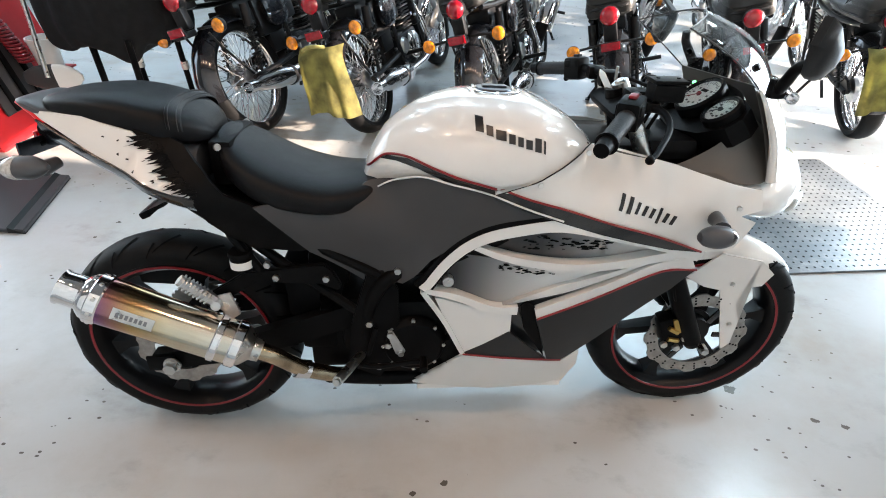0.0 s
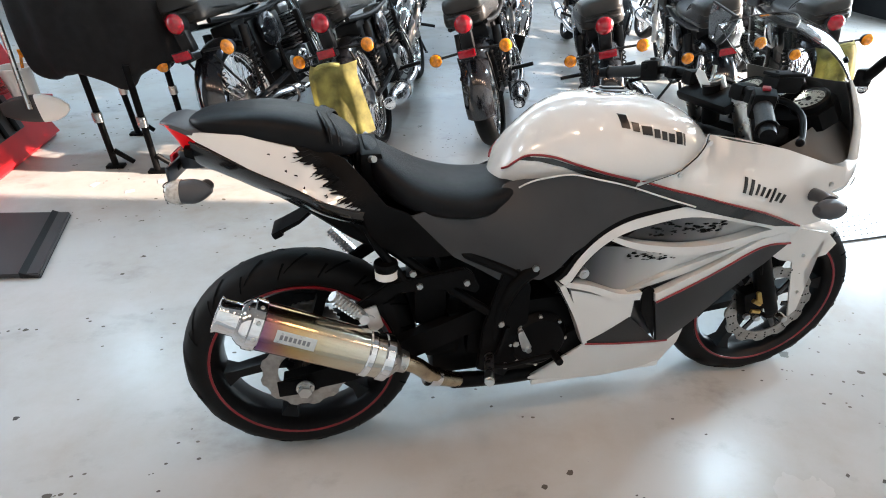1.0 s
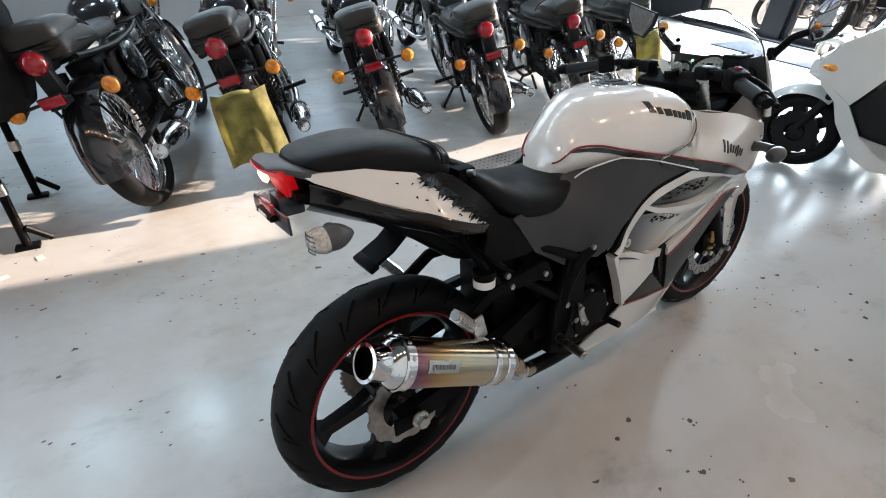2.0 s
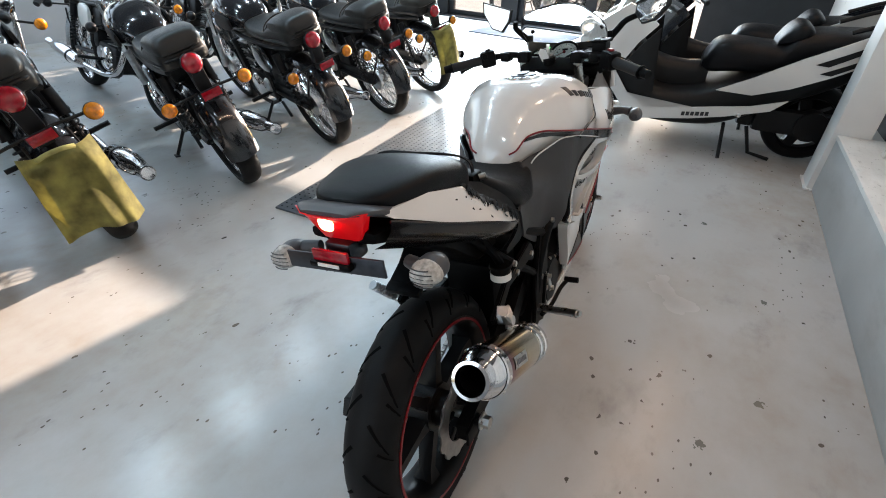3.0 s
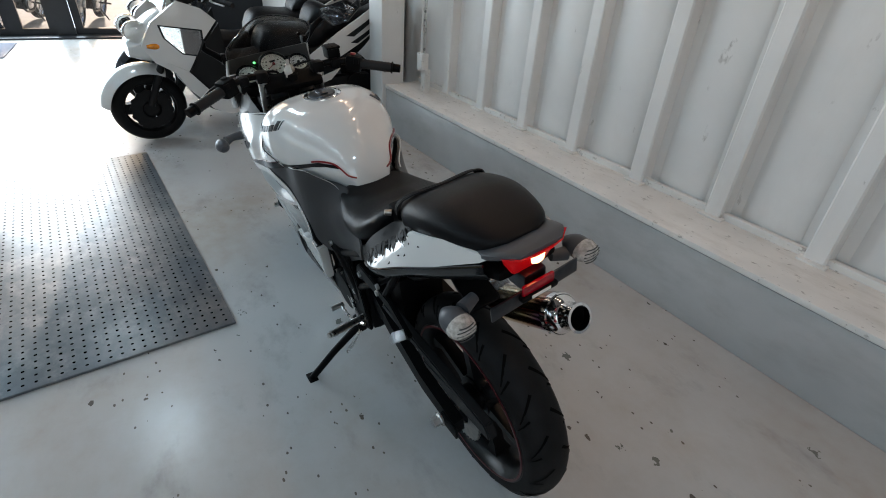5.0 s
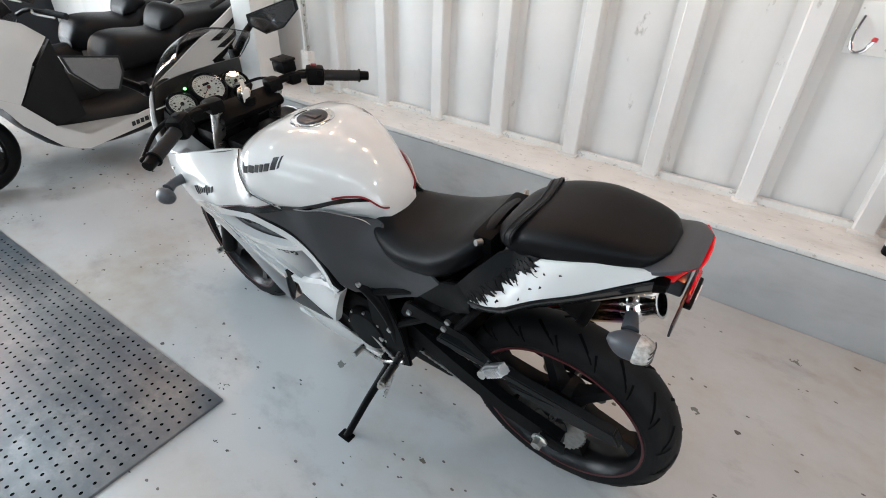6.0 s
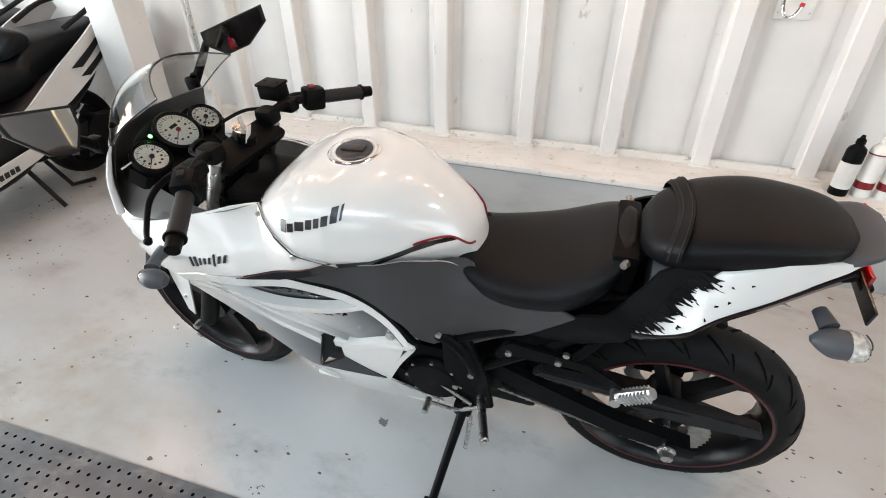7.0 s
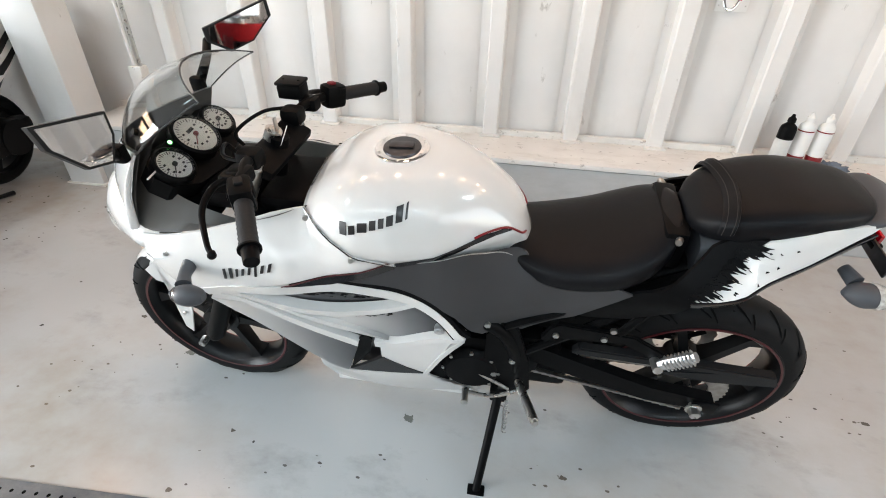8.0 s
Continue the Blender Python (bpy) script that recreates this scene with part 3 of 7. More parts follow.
# half width of the bodywork: x, half width, z
SHELL = [(-.20, .075, .91), (-.155, .085, .903), (-.02, .125, .885), (.05, .135, .87), (.10, .130, .845), (.04, .185, .785), (.08, .206, .790), (.157, .203, .752), (.15, .17, .68), (.15, .13, .62),
         (.25, .168, .735), (.30, .155, .70), (.36, .14, .64), (.42, .13, .61), (.575, .148, .557), (.69, .178, .545), (.627, .19, .546), (.78, .176, .768), (.86, .203, .805), (1.037, .212, .765)]
SHELL += [(1.0, .135, .85), (.985, .12, .87), (.52, .080, .77), (.58, .120, .83), (.60, .142, .785), (.69, .176, .775), (.50, .135, .70), (.734, .165, .345), (.975, .155, .29), (.67, .11, .16), (1.02, .115, .19), (1.28, .19, .62),
          (1.25, .2, .69), (1.41, .165, .70), (1.36, .165, .79), (1.2, .18, .83), (.92, .203, .722), (.92, .175, .44), (1.2, .175, .58), (1.5, .11, .66), (.8, .185, .6)]


def shell_fit(rows, reg=1e-4):
    P = np.array(rows)
    X, v, n = P[:, [0, 2]], P[:, 1], len(rows)
    d = np.linalg.norm(X[:, None] - X[None], axis=2)
    K = np.where(d > 0, d * d * np.log(d + 1e-12), 0) + reg * np.eye(n)
    Q = np.c_[np.ones(n), X]
    return X, np.linalg.solve(np.block([[K, Q], [Q.T, np.zeros((3, 3))]]), np.r_[v, 0, 0, 0])


SX, SC = shell_fit(SHELL)


def body(x, z):
    d = np.hypot(SX[:, 0] - x, SX[:, 1] - z)
    return float((SC[:-3] * np.where(d > 0, d * d * np.log(d + 1e-12), 0)).sum() + SC[-3] + SC[-2] * x + SC[-1] * z)


def tank_row(x):
    """Top, bottom and half width of the tank at x."""
    rows = [(.490, .752, .70, .036), (.515, .818, .70, .066), (.545, .864, .70, .090), (.580, .896, .70, .114), (.620, .920, .70, .138), (.660, .934, .70, .162), (.700, .943, .70, .182), (.790, .948, .70, .203), (.870, .940, .70, .206), (.920, .924, .70, .187), (.960, .902, .70, .163), (1.000, .868, .70, .135)]
    for a, b in zip(rows, rows[1:]):
        if x <= b[0]:
            t = max(0.0, (x - a[0]) / (b[0] - a[0]))
            return [p + (q - p) * t for p, q in zip(a, b)]
    return rows[-1]


def tank_square(x):
    """How square the tank's section is: round by the seat, broad-shouldered in front."""
    return 1.8 + 1.25 * min(1.0, max(0.0, (x - .58) / .22))


def tank_ring(x, grow=0.0):
    n = tank_square(x)
    _, zt, zb, w = tank_row(x)
    zm, ring = 0.80, []
    zm = min(zm, zt - 0.03)
    for k in range(33):
        a = math.pi * k / 32
        c, s = math.cos(a), math.sin(a)
        ring.append((x, (w + grow) * math.copysign(abs(c) ** (2 / n), c), zm + (zt + grow - zm) * s ** (2 / n)))
    lo = w * 0.78 + grow
    skirt = [(x, side * (w + grow) * f, zm - d) for side in (1, -1) for f, d in ((.97, .012), (.90, .036), (.84, .058))]
    return skirt[2::-1] + ring + skirt[3:] + [(x, -lo, zb), (x, lo, zb)]


def tank_y(x, z):
    """Half width of the tank at x and z."""
    _, zt, zb, w = tank_row(x)
    zm, n = min(0.80, zt - 0.03), tank_square(x)
    if z <= zm:
        return w * max(0.8, 1 - (zm - z) * 2.75)
    s = min(1.0, (z - zm) / (zt - zm)) ** (n / 2)
    return w * max(0.0, math.sqrt(max(0.0, 1 - s * s))) ** (2 / n)


xs = [.490 + .51 * k / 36 for k in range(37)]
fuel_tank = part("fuel_tank", loft([tank_ring(x) for x in xs]), PEARL, bike, "pearl white fuel tank", angle=50)
cap_m = pose(0.795, 0, 0.9455, 0, 1.5)
part("filler_seat", lathe([(.082, -.019), (.072, -.010), (.063, -.003), (.060, -.001), (.0, -.001)], 40, m=cap_m), PEARL, fuel_tank)
part("filler_ring", lathe([(.0, -.002), (.060, -.002), (.060, .002), (.056, .0035), (.046, .003), (.0, .002)], 40, m=cap_m), CHROME, fuel_tank, "chrome filler ring")
part("filler_cap", join(lathe([(.0, .002), (.043, .002), (.041, .006), (.036, .007), (.0, .0075)], 32, m=cap_m), moved(box(0.0, 0, 0.009, 0.055, 0.024, 0.005, 0.0024), cap_m)), BRACKET, fuel_tank, "steel locking filler cap")
for a in [radians(60 * k + 30) for k in range(6)]:
    part("filler_screw", bolt(cap_m @ Vector((.053 * math.cos(a), .053 * math.sin(a), .003)), (0, 0, 1), .004, .0025), STEEL, fuel_tank)

for side, tag in ((-1, "right"), (1, "left")):
    on_tank = lambda x, z: max(tank_y(x, z), 0.02)
    # tank flank stripe with its red edge, above the grey cover
    part("flank_stripe", sheet([(.540, .813), (.556, .822), (.600, .824), (.648, .812), (.715, .795), (.782, .778), (.784, .746), (.720, .770), (.665, .794), (.620, .808), (.575, .815)], on_tank, side, 0.003, 0.003, 0.02), GLOSS_BLACK, fuel_tank, "black flank stripe")
    edge = curve([(.508, .785), (.530, .808), (.556, .825), (.600, .828), (.648, .816), (.715, .799), (.784, .781)], 5)
    part("stripe_line", tube([(q[0], side * (on_tank(q[0], q[1]) + .003), q[1]) for q in (edge if side < 0 else edge[:18])], .0028, 6), RED, fuel_tank, "thin red line")
    # maker's name as plain bars
    x = 0.735
    for wdt, hgt in ((.019, .025), (.016, .017), (.023, .017), (.016, .017), (.014, .017), (.016, .017), (.016, .025), (.007, .024)):
        u = x + wdt / 2 if side < 0 else 1.628 - x - wdt / 2
        zc = 0.911 - (u - 0.735) * 0.28
        part("lettering_bar", sheet([(u - wdt / 2 + .0015, zc - .012), (u + wdt / 2 - .0015, zc - .014), (u + wdt / 2 - .0015, zc - .014 + hgt), (u - wdt / 2 + .0015, zc - .012 + hgt)], on_tank, side, 0.0022, 0.002, 0.012), INK, fuel_tank)
        x += wdt + .0022
    # rider's side cover
    cover = part("side_cover", sheet([(.505, .758), (.533, .752), (.577, .779), (.630, .796), (.695, .785), (.780, .762), (.930, .714), (.797, .684), (.699, .640), (.649, .606), (.611, .561), (.585, .532), (.491, .524), (.374, .604), (.272, .728), (.33, .735), (.438, .715)], body, side, 0.004, 0.006, 0.025), COVER_GREY, bike, "matt dark grey side cover")
    top_edge = curve([(.533, .754), (.577, .781), (.630, .798), (.695, .787), (.780, .764), (.930, .716)], 5)
    part("cover_edge", tube([(p[0], side * (body(p[0], p[1]) + (.010 if side < 0 else .005)), p[1]) for p in top_edge], .0022 if side < 0 else .0013, 6), PEARL if side < 0 else ALU, cover, "pale line along the top edge")
    part("cover_screw", bolt((.574, side * .155, .562), (0, side, 0), .009, .006), STEEL, cover)
    # tail
    white = part("tail_panel", sheet([(-.160, .908), (-.049, .904), (.048, .879), (.100, .825), (.168, .762), (.125, .776), (.074, .799), (-.034, .840), (-.140, .892)], body, side, 0.0, 0.006, 0.02), PEARL, bike, "white tail panel with black splash print")
    part("tail_side", sheet([(.050, .881), (.110, .864), (.143, .850), (.183, .809), (.22, .759), (.262, .735), (.331, .679), (.406, .609), (.344, .606), (.248, .618), (.205, .655), (.180, .700), (.170, .760), (.102, .827)], body, side, -0.001, 0.008, 0.02), SATIN_BLACK, bike, "black lower tail panel")
    random.seed(5)
    blots = []
    for k in range(92):
        bz = random.uniform(.768, .872)
        edge_x = .182 - (bz - .765) * 1.02
        ln, th_ = random.uniform(.012, .050) * random.uniform(.4, 1), random.uniform(.0015, .0055)
        bx = edge_x + random.uniform(-.006, .006) if k < 80 else edge_x - random.uniform(.015, .075)
        if k >= 80:
            ln, th_ = random.uniform(.003, .008), random.uniform(.0015, .003)
        tilt = random.uniform(-.45, .25)
        blots.append([(bx - ln * .5 * (1 - math.cos(a)) * random.uniform(.85, 1.1), bz + tilt * ln * .5 * (1 - math.cos(a)) + th_ * math.sin(a) * random.uniform(.5, 1.4) * (1.2 - .5 * (1 - math.cos(a)))) for a in [math.tau * j / 14 for j in range(14)]])
    tagged(part("splash_print", join(*[sheet(b, body, side, 0.0012 + 0.00006 * i, 0.001, 0.05) for i, b in enumerate(blots)]), SATIN_BLACK, white), kind="stuff")
    part("tail_keyline", tube([(p[0], side * (body(p[0], p[1]) + .001), p[1]) for p in curve([(-.15, .890), (-.034, .838), (.074, .796), (.128, .773), (.170, .758)], 5)], .003, 6), GLOSS_BLACK, white)
    edge_u = curve([(-.15, .890), (-.034, .838), (.074, .796), (.128, .773), (.170, .758)], 5)
    under = [[(p[0], side * (body(p[0], p[1]) * f + g), p[1] - d) for p in edge_u] for f, g, d in ((1.0, .001, .003), (.98, .0, .018), (.80, .0, .044), (.50, .0, .060))]
    part("tail_under", loft(under, caps=False, closed=False), GLOSS_BLACK, white, "gloss black underside of the tail panel")
    # front fairing: upper side, lapped over the tank along a straight seam
    over = lambda x, z: max(body(x, z), tank_y(x, z) + .002) if x < 1.0 else body(x, z)
    upper = part("upper_fairing", sheet([(.784, .765), (.888, .813), (.992, .861), (1.064, .853), (1.169, .831), (1.313, .786), (1.389, .768), (1.400, .722), (1.340, .715), (1.392, .693), (1.356, .630), (1.27, .630), (1.101, .692), (.938, .737), (.784, .778)], over, side, 0.004, 0.006, 0.015), PEARL, bike, "pearl white upper side fairing")
    part("seam_line", tube([(.784 + .208 * k / 14, side * (over(.784 + .208 * k / 14, .765 + .096 * k / 14) + .0045), .7665 + .096 * k / 14) for k in range(15)], .0016, 6), GLOSS_BLACK, upper, "thin dark seam along the tank")
    part("fairing_stripe", sheet([(.784, .781), (.939, .738), (1.101, .693), (1.27, .629), (1.19, .638), (1.053, .679), (.93, .710), (.786, .753)] if side < 0 else [(.784, .777), (.939, .734), (1.04, .704), (.93, .713), (.786, .757)], body, side, 0.0075, 0.003, 0.02), GLOSS_BLACK, upper, "black tapering stripe")
    part("stripe_line", tube([(p[0], side * (body(p[0], p[1]) + .0085), p[1]) for p in curve([(.784, .783), (.939, .740), (1.101, .695), (1.265, .632)] if side < 0 else [(.784, .780), (.87, .756), (.939, .737), (1.04, .706)], 6)], .0028 if side < 0 else .0016, 6), RED if side < 0 else DARK_RED, upper, "thin red line")
    for sx, sz in ((.872, .795), (.985, .845), (1.33, .735)):
        part("fairing_screw", bolt((sx, side * (over(sx, sz) + .005), sz), (0, side, 0.1), .007, .004), STEEL, upper)
    # model name as plain bars
    x = 1.040
    for wdt, hgt in ((.007, .034), (.008, .034), (.006, .024), (.007, .020), (.007, .020), (.006, .034), (.008, .020), (.008, .020)):
        zc = 0.763 - (x - 1.040) * 0.36
        lx = x if side < 0 else 2.235 - x - wdt - .007
        zc = zc if side < 0 else 0.763 - (lx - 1.040) * 0.36
        sl = .008 if side < 0 else -.006
        part("lettering_bar", sheet([(lx, zc - hgt / 2), (lx + wdt, zc - hgt / 2 - wdt * .3), (lx + wdt + sl, zc + hgt / 2 - wdt * .3), (lx + sl, zc + hgt / 2)], body, side, 0.0065, 0.002, 0.015), INK, upper)
        x += wdt + .0105
    # lower fairing: dark backing, white frame bars, inserts
    lower = part("lower_fairing", sheet([(.640, .527), (.705, .612), (.765, .655), (.925, .700), (1.065, .678), (1.262, .622), (1.275, .580), (1.195, .560), (.915, .425), (.965, .285), (.740, .318)], body, side, -0.030, 0.006, 0.025), FADE if side < 0 else FADE_DEEP, bike, "grey shaded lower fairing with black splash print")

    def bar(pts, w0, off=0.004, mat=PEARL, name="frame_bar", thick=.030):
        """A flat bar of bodywork along points (x, z) with widths."""
        c = [Vector(p) for p in curve([(a, b, 0) for a, b in pts], 5)]
        ws = [w0[0] + (w0[1] - w0[0]) * k / (len(c) - 1) for k in range(len(c))]
        up, dn = [], []
        for i, p in enumerate(c):
            t = (c[min(i + 1, len(c) - 1)] - c[max(i - 1, 0)]).normalized()
            nrm = Vector((-t.y, t.x, 0))
            up.append((p + nrm * ws[i] / 2)[:2])
            dn.append((p - nrm * ws[i] / 2)[:2])
        part(name, sheet(up + dn[::-1], body, side, off, thick, 0.04), mat, lower)

    bar([(.628, .530), (.688, .608), (.745, .656), (.82, .687), (.93, .709), (1.02, .697)], (.040, .034), .0045, SATIN_BLACK, "frame_gap", .012)
    bar([(.632, .532), (.690, .604), (.745, .650), (.82, .680), (.93, .702), (1.065, .682), (1.275, .615)], (.022, .030), .006)
    bar([(.745, .640), (.80, .618), (.87, .602), (.97, .592), (1.10, .600), (1.25, .618)], (.012, .030), .003)
    bar([(.640, .530), (.72, .500), (.80, .466), (.862, .462)], (.014, .024), .006)
    bar([(.632, .525), (.690, .42), (.737, .313)], (.014, .012), .004)
    part("white_band", sheet([(.905, .462), (1.18, .592), (1.255, .612), (1.280, .575), (1.201, .566), (.913, .434)], body, side, .004, .02, .025), PEARL, lower, "white upper band of the lower fairing")
    part("white_band", sheet([(.815, .468), (.955, .534), (1.135, .590), (1.175, .606), (1.18, .594), (.975, .512), (.884, .486)], body, side, -.004, .02, .025), FADE_LOW, lower, "band fading to pale grey")
    part("grey_insert", sheet([(.656, .540), (.719, .611), (.758, .606), (.869, .592), (1.041, .590), (1.150, .604), (.952, .531), (.816, .468)], body, side, -.018, .004, .03), FADE_LOW, lower, "insert fading from black to pale grey")
    part("dark_panel", sheet([(.913, .430), (1.201, .563), (1.284, .568), (1.247, .504), (1.077, .339), (1.003, .275), (.965, .278)], body, side, .003, .012, .03), PANEL_BLACK if side < 0 else FADE_BAND, lower, "dark grey lower panel with a red edge" if side < 0 else "lower panel fading from dark grey to white")
    if side < 0:
        part("panel_line", tube([(p[0], side * (body(p[0], p[1]) + .006), p[1]) for p in curve([(.914, .433), (1.05, .497), (1.201, .566), (1.284, .571)], 5)], .0028, 6), RED, lower, "thin red line")
    part("lower_wedge", sheet([(.660, .505), (.80, .455), (.85, .445), (.852, .392), (.737, .316), (.70, .40)], body, side, .000, .012, .03), PEARL, lower, "white rear corner of the lower fairing")
    part("dark_wedge", sheet([(.737, .314), (.848, .392), (.96, .285)], body, side, .002, .01, .03), PANEL_BLACK, lower)
    if side < 0:
        part("panel_line", tube([(p[0], side * (body(p[0], p[1]) + .004), p[1]) for p in ((.737, .313), (.84, .298), (.96, .284), (1.003, .275))], .0028, 6), RED, lower, "thin red line")
    part("slot", sheet([(.905, .470), (.885, .487), (.87, .470), (.885, .40), (.955, .29), (.913, .432)], body, side, -.004, .004, .03), SATIN_BLACK, lower, "dark triangular vent")
    part("fairing_bolt", join(cyl((.691, side * .165, .546), (.691, side * .182, .546), .013), bolt((.691, side * .182, .546), (0, side, 0), .007, .004)), ALU, lower, "pale round fairing bolt")
    blots = []
    for k in range(60):
        bx = random.uniform(.86, 1.06)
        bz = random.uniform(.625, .66)
        r0 = random.uniform(.0008, .0036)
        blots.append([(bx + 3.2 * r0 * random.uniform(.4, 1.3) * math.cos(a), bz + r0 * random.uniform(.4, 1.2) * math.sin(a)) for a in [math.tau * j / 8 for j in range(8)]])
    for k in range(44):
        bx, r0 = random.uniform(.80, .94), random.uniform(.0008, .0034)
        bz = random.uniform(.560, .590)
        blots.append([(bx + 3.0 * r0 * random.uniform(.4, 1.3) * math.cos(a), bz + r0 * random.uniform(.4, 1.2) * math.sin(a)) for a in [math.tau * j / 8 for j in range(8)]])
    tagged(part("splash_print", join(*[sheet(b, body, side, -0.0165 if i > 59 else -.028, 0.001, 0.05) for i, b in enumerate(blots)]), SATIN_BLACK, lower), kind="stuff")
    part("belly_pan", sheet([(.600, .165), (.669, .158), (.737, .309), (1.007, .265), (1.050, .310), (1.060, .24), (1.036, .155), (.823, .147)], body, side, .000, .006, .03), PEARL, lower, "white belly pan")
part("belly_floor", loft([[(x, y, .150 + .02 * (1 - abs(y) / .11) * 0 + (.01 if abs(y) > .1 else 0)) for y in (-.108, -.06, 0, .06, .108)] + [(x, y, .143) for y in (.108, .06, 0, -.06, -.108)] for x in (.62, .75, .9, 1.03)]), PEARL, bike)

# nose and its screen
nose_rows = [(1.36, .165, .775, .705), (1.42, .158, .790, .668), (1.47, .132, .800, .650), (1.52, .100, .795, .645), (1.57, .060, .775, .655), (1.605, .022, .735, .680)]
rings = []
for x, w, zt, zb in resample(nose_rows, 16):
    w, zc, h = max(w, .012), (zt + zb) / 2, (zt - zb) / 2
    rings.append([(x, w * math.copysign(abs(math.cos(a)) ** .8, math.cos(a)), zc + h * math.copysign(abs(math.sin(a)) ** .8, math.sin(a)) + (.030 * max(0, math.sin(a)) * (1 - abs(math.cos(a))) if x < 1.56 else 0)) for a in [math.tau * k / 32 for k in range(32)]])
nose = part("nose_fairing", loft(rings), PEARL, bike, "pearl white nose fairing", angle=60)
part("headlight", pad([(1.50, .725, .665, .09), (1.56, .722, .668, .075), (1.612, .71, .68, .03)], 8, 20), LENS, nose)
N, M = 14, 24
rings = []
for i in range(N):
    t = i / (N - 1)
    row = []
    for k in range(M + 1):
        v = -1 + 2 * k / M
        b = Vector((1.438 - .128 * v * v, .156 * v, .955 + .028 * v * v))
        tpt = Vector((1.236 - .082 * v * v, .122 * v, 1.120 - .030 * v * v))
        p = b.lerp(tpt, t)
        bulge = .030 * math.sin(math.pi * t) * (1 - v * v) + .006 * math.sin(math.pi * t)
        row.append(p + Vector((.75, 0, .66)) * bulge + Vector((0, math.copysign(abs(v), v) * .018 * math.sin(math.pi * t), 0)))
    rings.append(row)
front = [list(r) for r in rings]
backs = [[p - Vector((.0022, 0, .002)) for p in r] for r in rings]
bm = bmesh.new()
gv = [[[bm.verts.new(p) for p in r] for r in g] for g in (front, backs)]
for i in range(N - 1):
    for k in range(M):
        bm.faces.new((gv[0][i][k], gv[0][i][k + 1], gv[0][i + 1][k + 1], gv[0][i + 1][k]))
        bm.faces.new((gv[1][i][k], gv[1][i + 1][k], gv[1][i + 1][k + 1], gv[1][i][k + 1]))
for k in range(M):
    for i in (0, N - 1):
        bm.faces.new((gv[0][i][k], gv[0][i][k + 1], gv[1][i][k + 1], gv[1][i][k]))
for i in range(N - 1):
    for k in (0, M):
        bm.faces.new((gv[0][i][k], gv[0][i + 1][k], gv[1][i + 1][k], gv[1][i][k]))
bmesh.ops.recalc_face_normals(bm, faces=bm.faces)
screen = part("windscreen", bm, SMOKE, bike, "lightly smoked windscreen", angle=70)
part("screen_edge", tube([rings[i][0] for i in range(N)] + [rings[N - 1][k] for k in range(1, M)] + [rings[i][M] for i in range(N - 1, -1, -1)], .0016, 6), COVER_GREY, screen)
for v in (2, 22):
    part("screen_screw", bolt(rings[4][v], (.5, math.copysign(.6, v - 12), .5), .008, .006), SATIN_BLACK, screen)

for side in (-1, 1):
    rim_pts = [Vector((1.398, side * .168, .790)), Vector((1.372, side * .166, .880)), Vector((1.335, side * .161, .950))] + [rings[0][0 if side < 0 else M] + Vector((.002, side * .003, -.002))]
    part("fairing_ear", tube(curve(rim_pts, 3), [.011 - .0085 * k / (len(curve(rim_pts, 3)) - 1) for k in range(len(curve(rim_pts, 3)))], 10), PEARL, nose, "white rim beside the screen")
# white shell that carries the screen, dark inside
for off, mt, nm, lab in ((0.0, PEARL, "screen_shell", "white shell below the screen"), (0.006, COWL_GREY, "shell_lining", "matt grey lining of the shell")):
    rows_s = []
    for i in range(9):
        t = i / 8
        row = []
        for k in range(M + 1):
            v = -1 + 2 * k / M
            lo_ = Vector((1.512 - .112 * v * v, .168 * v, .790 - .008 * v * v))
            hi_ = Vector((1.438 - .128 * v * v, .156 * v, .957 + .028 * v * v))
            p = lo_.lerp(hi_, t) + Vector((.018 * (1 - v * v), .008 * v, .006)) * math.sin(math.pi * t)
            row.append(p - Vector((off, off * v, 0)))
        rows_s.append(row)
    part(nm, loft(rows_s, caps=False, closed=False), mt, nose, lab, angle=70)
# inner cowl round the instruments
outer_e = [(.985, .120, .862), (1.064, .160, .850), (1.169, .178, .828), (1.313, .170, .785), (1.400, .152, .785), (1.45, .10, .836), (1.470, 0, .866)]
inner_e = [(1.00, .095, .80), (1.08, .12, .79), (1.17, .118, .80), (1.255, .128, .845), (1.31, .128, .90), (1.335, .08, .955), (1.342, 0, .968)]
oe, ie = curve(outer_e, 4), curve(inner_e, 4)
oe, ie = oe + [Vector((p.x, -p.y, p.z)) for p in oe[-2::-1]], ie + [Vector((p.x, -p.y, p.z)) for p in ie[-2::-1]]
cowl_rows = [oe, [a.lerp(b, .5) + Vector((0, 0, -.012)) for a, b in zip(oe, ie)], ie]
cb = loft(cowl_rows, caps=False, closed=False)
cowl = part("inner_cowl", cb, COWL_GREY, bike, "matt dark inner cowl")
GA = Vector((-.62, 0, .78)).normalized()   # the dials face the rider
dash = part("instrument_panel", loft([[Vector((1.290, 0, .915)) + Vector((GA.z, 0, -GA.x)) * (s[1] * .001) * -1 + Vector((0, 1, 0)) * s[0] * .001 + GA * h for s in ((-152, -12), (-146, 26), (-96, 62), (0, 82), (96, 62), (146, 26), (152, -12), (132, -42), (92, -54), (40, -50), (-40, -50), (-92, -54), (-132, -42))] for h in (-.05, .0)]), SATIN_BLACK, bike, "black instrument panel")
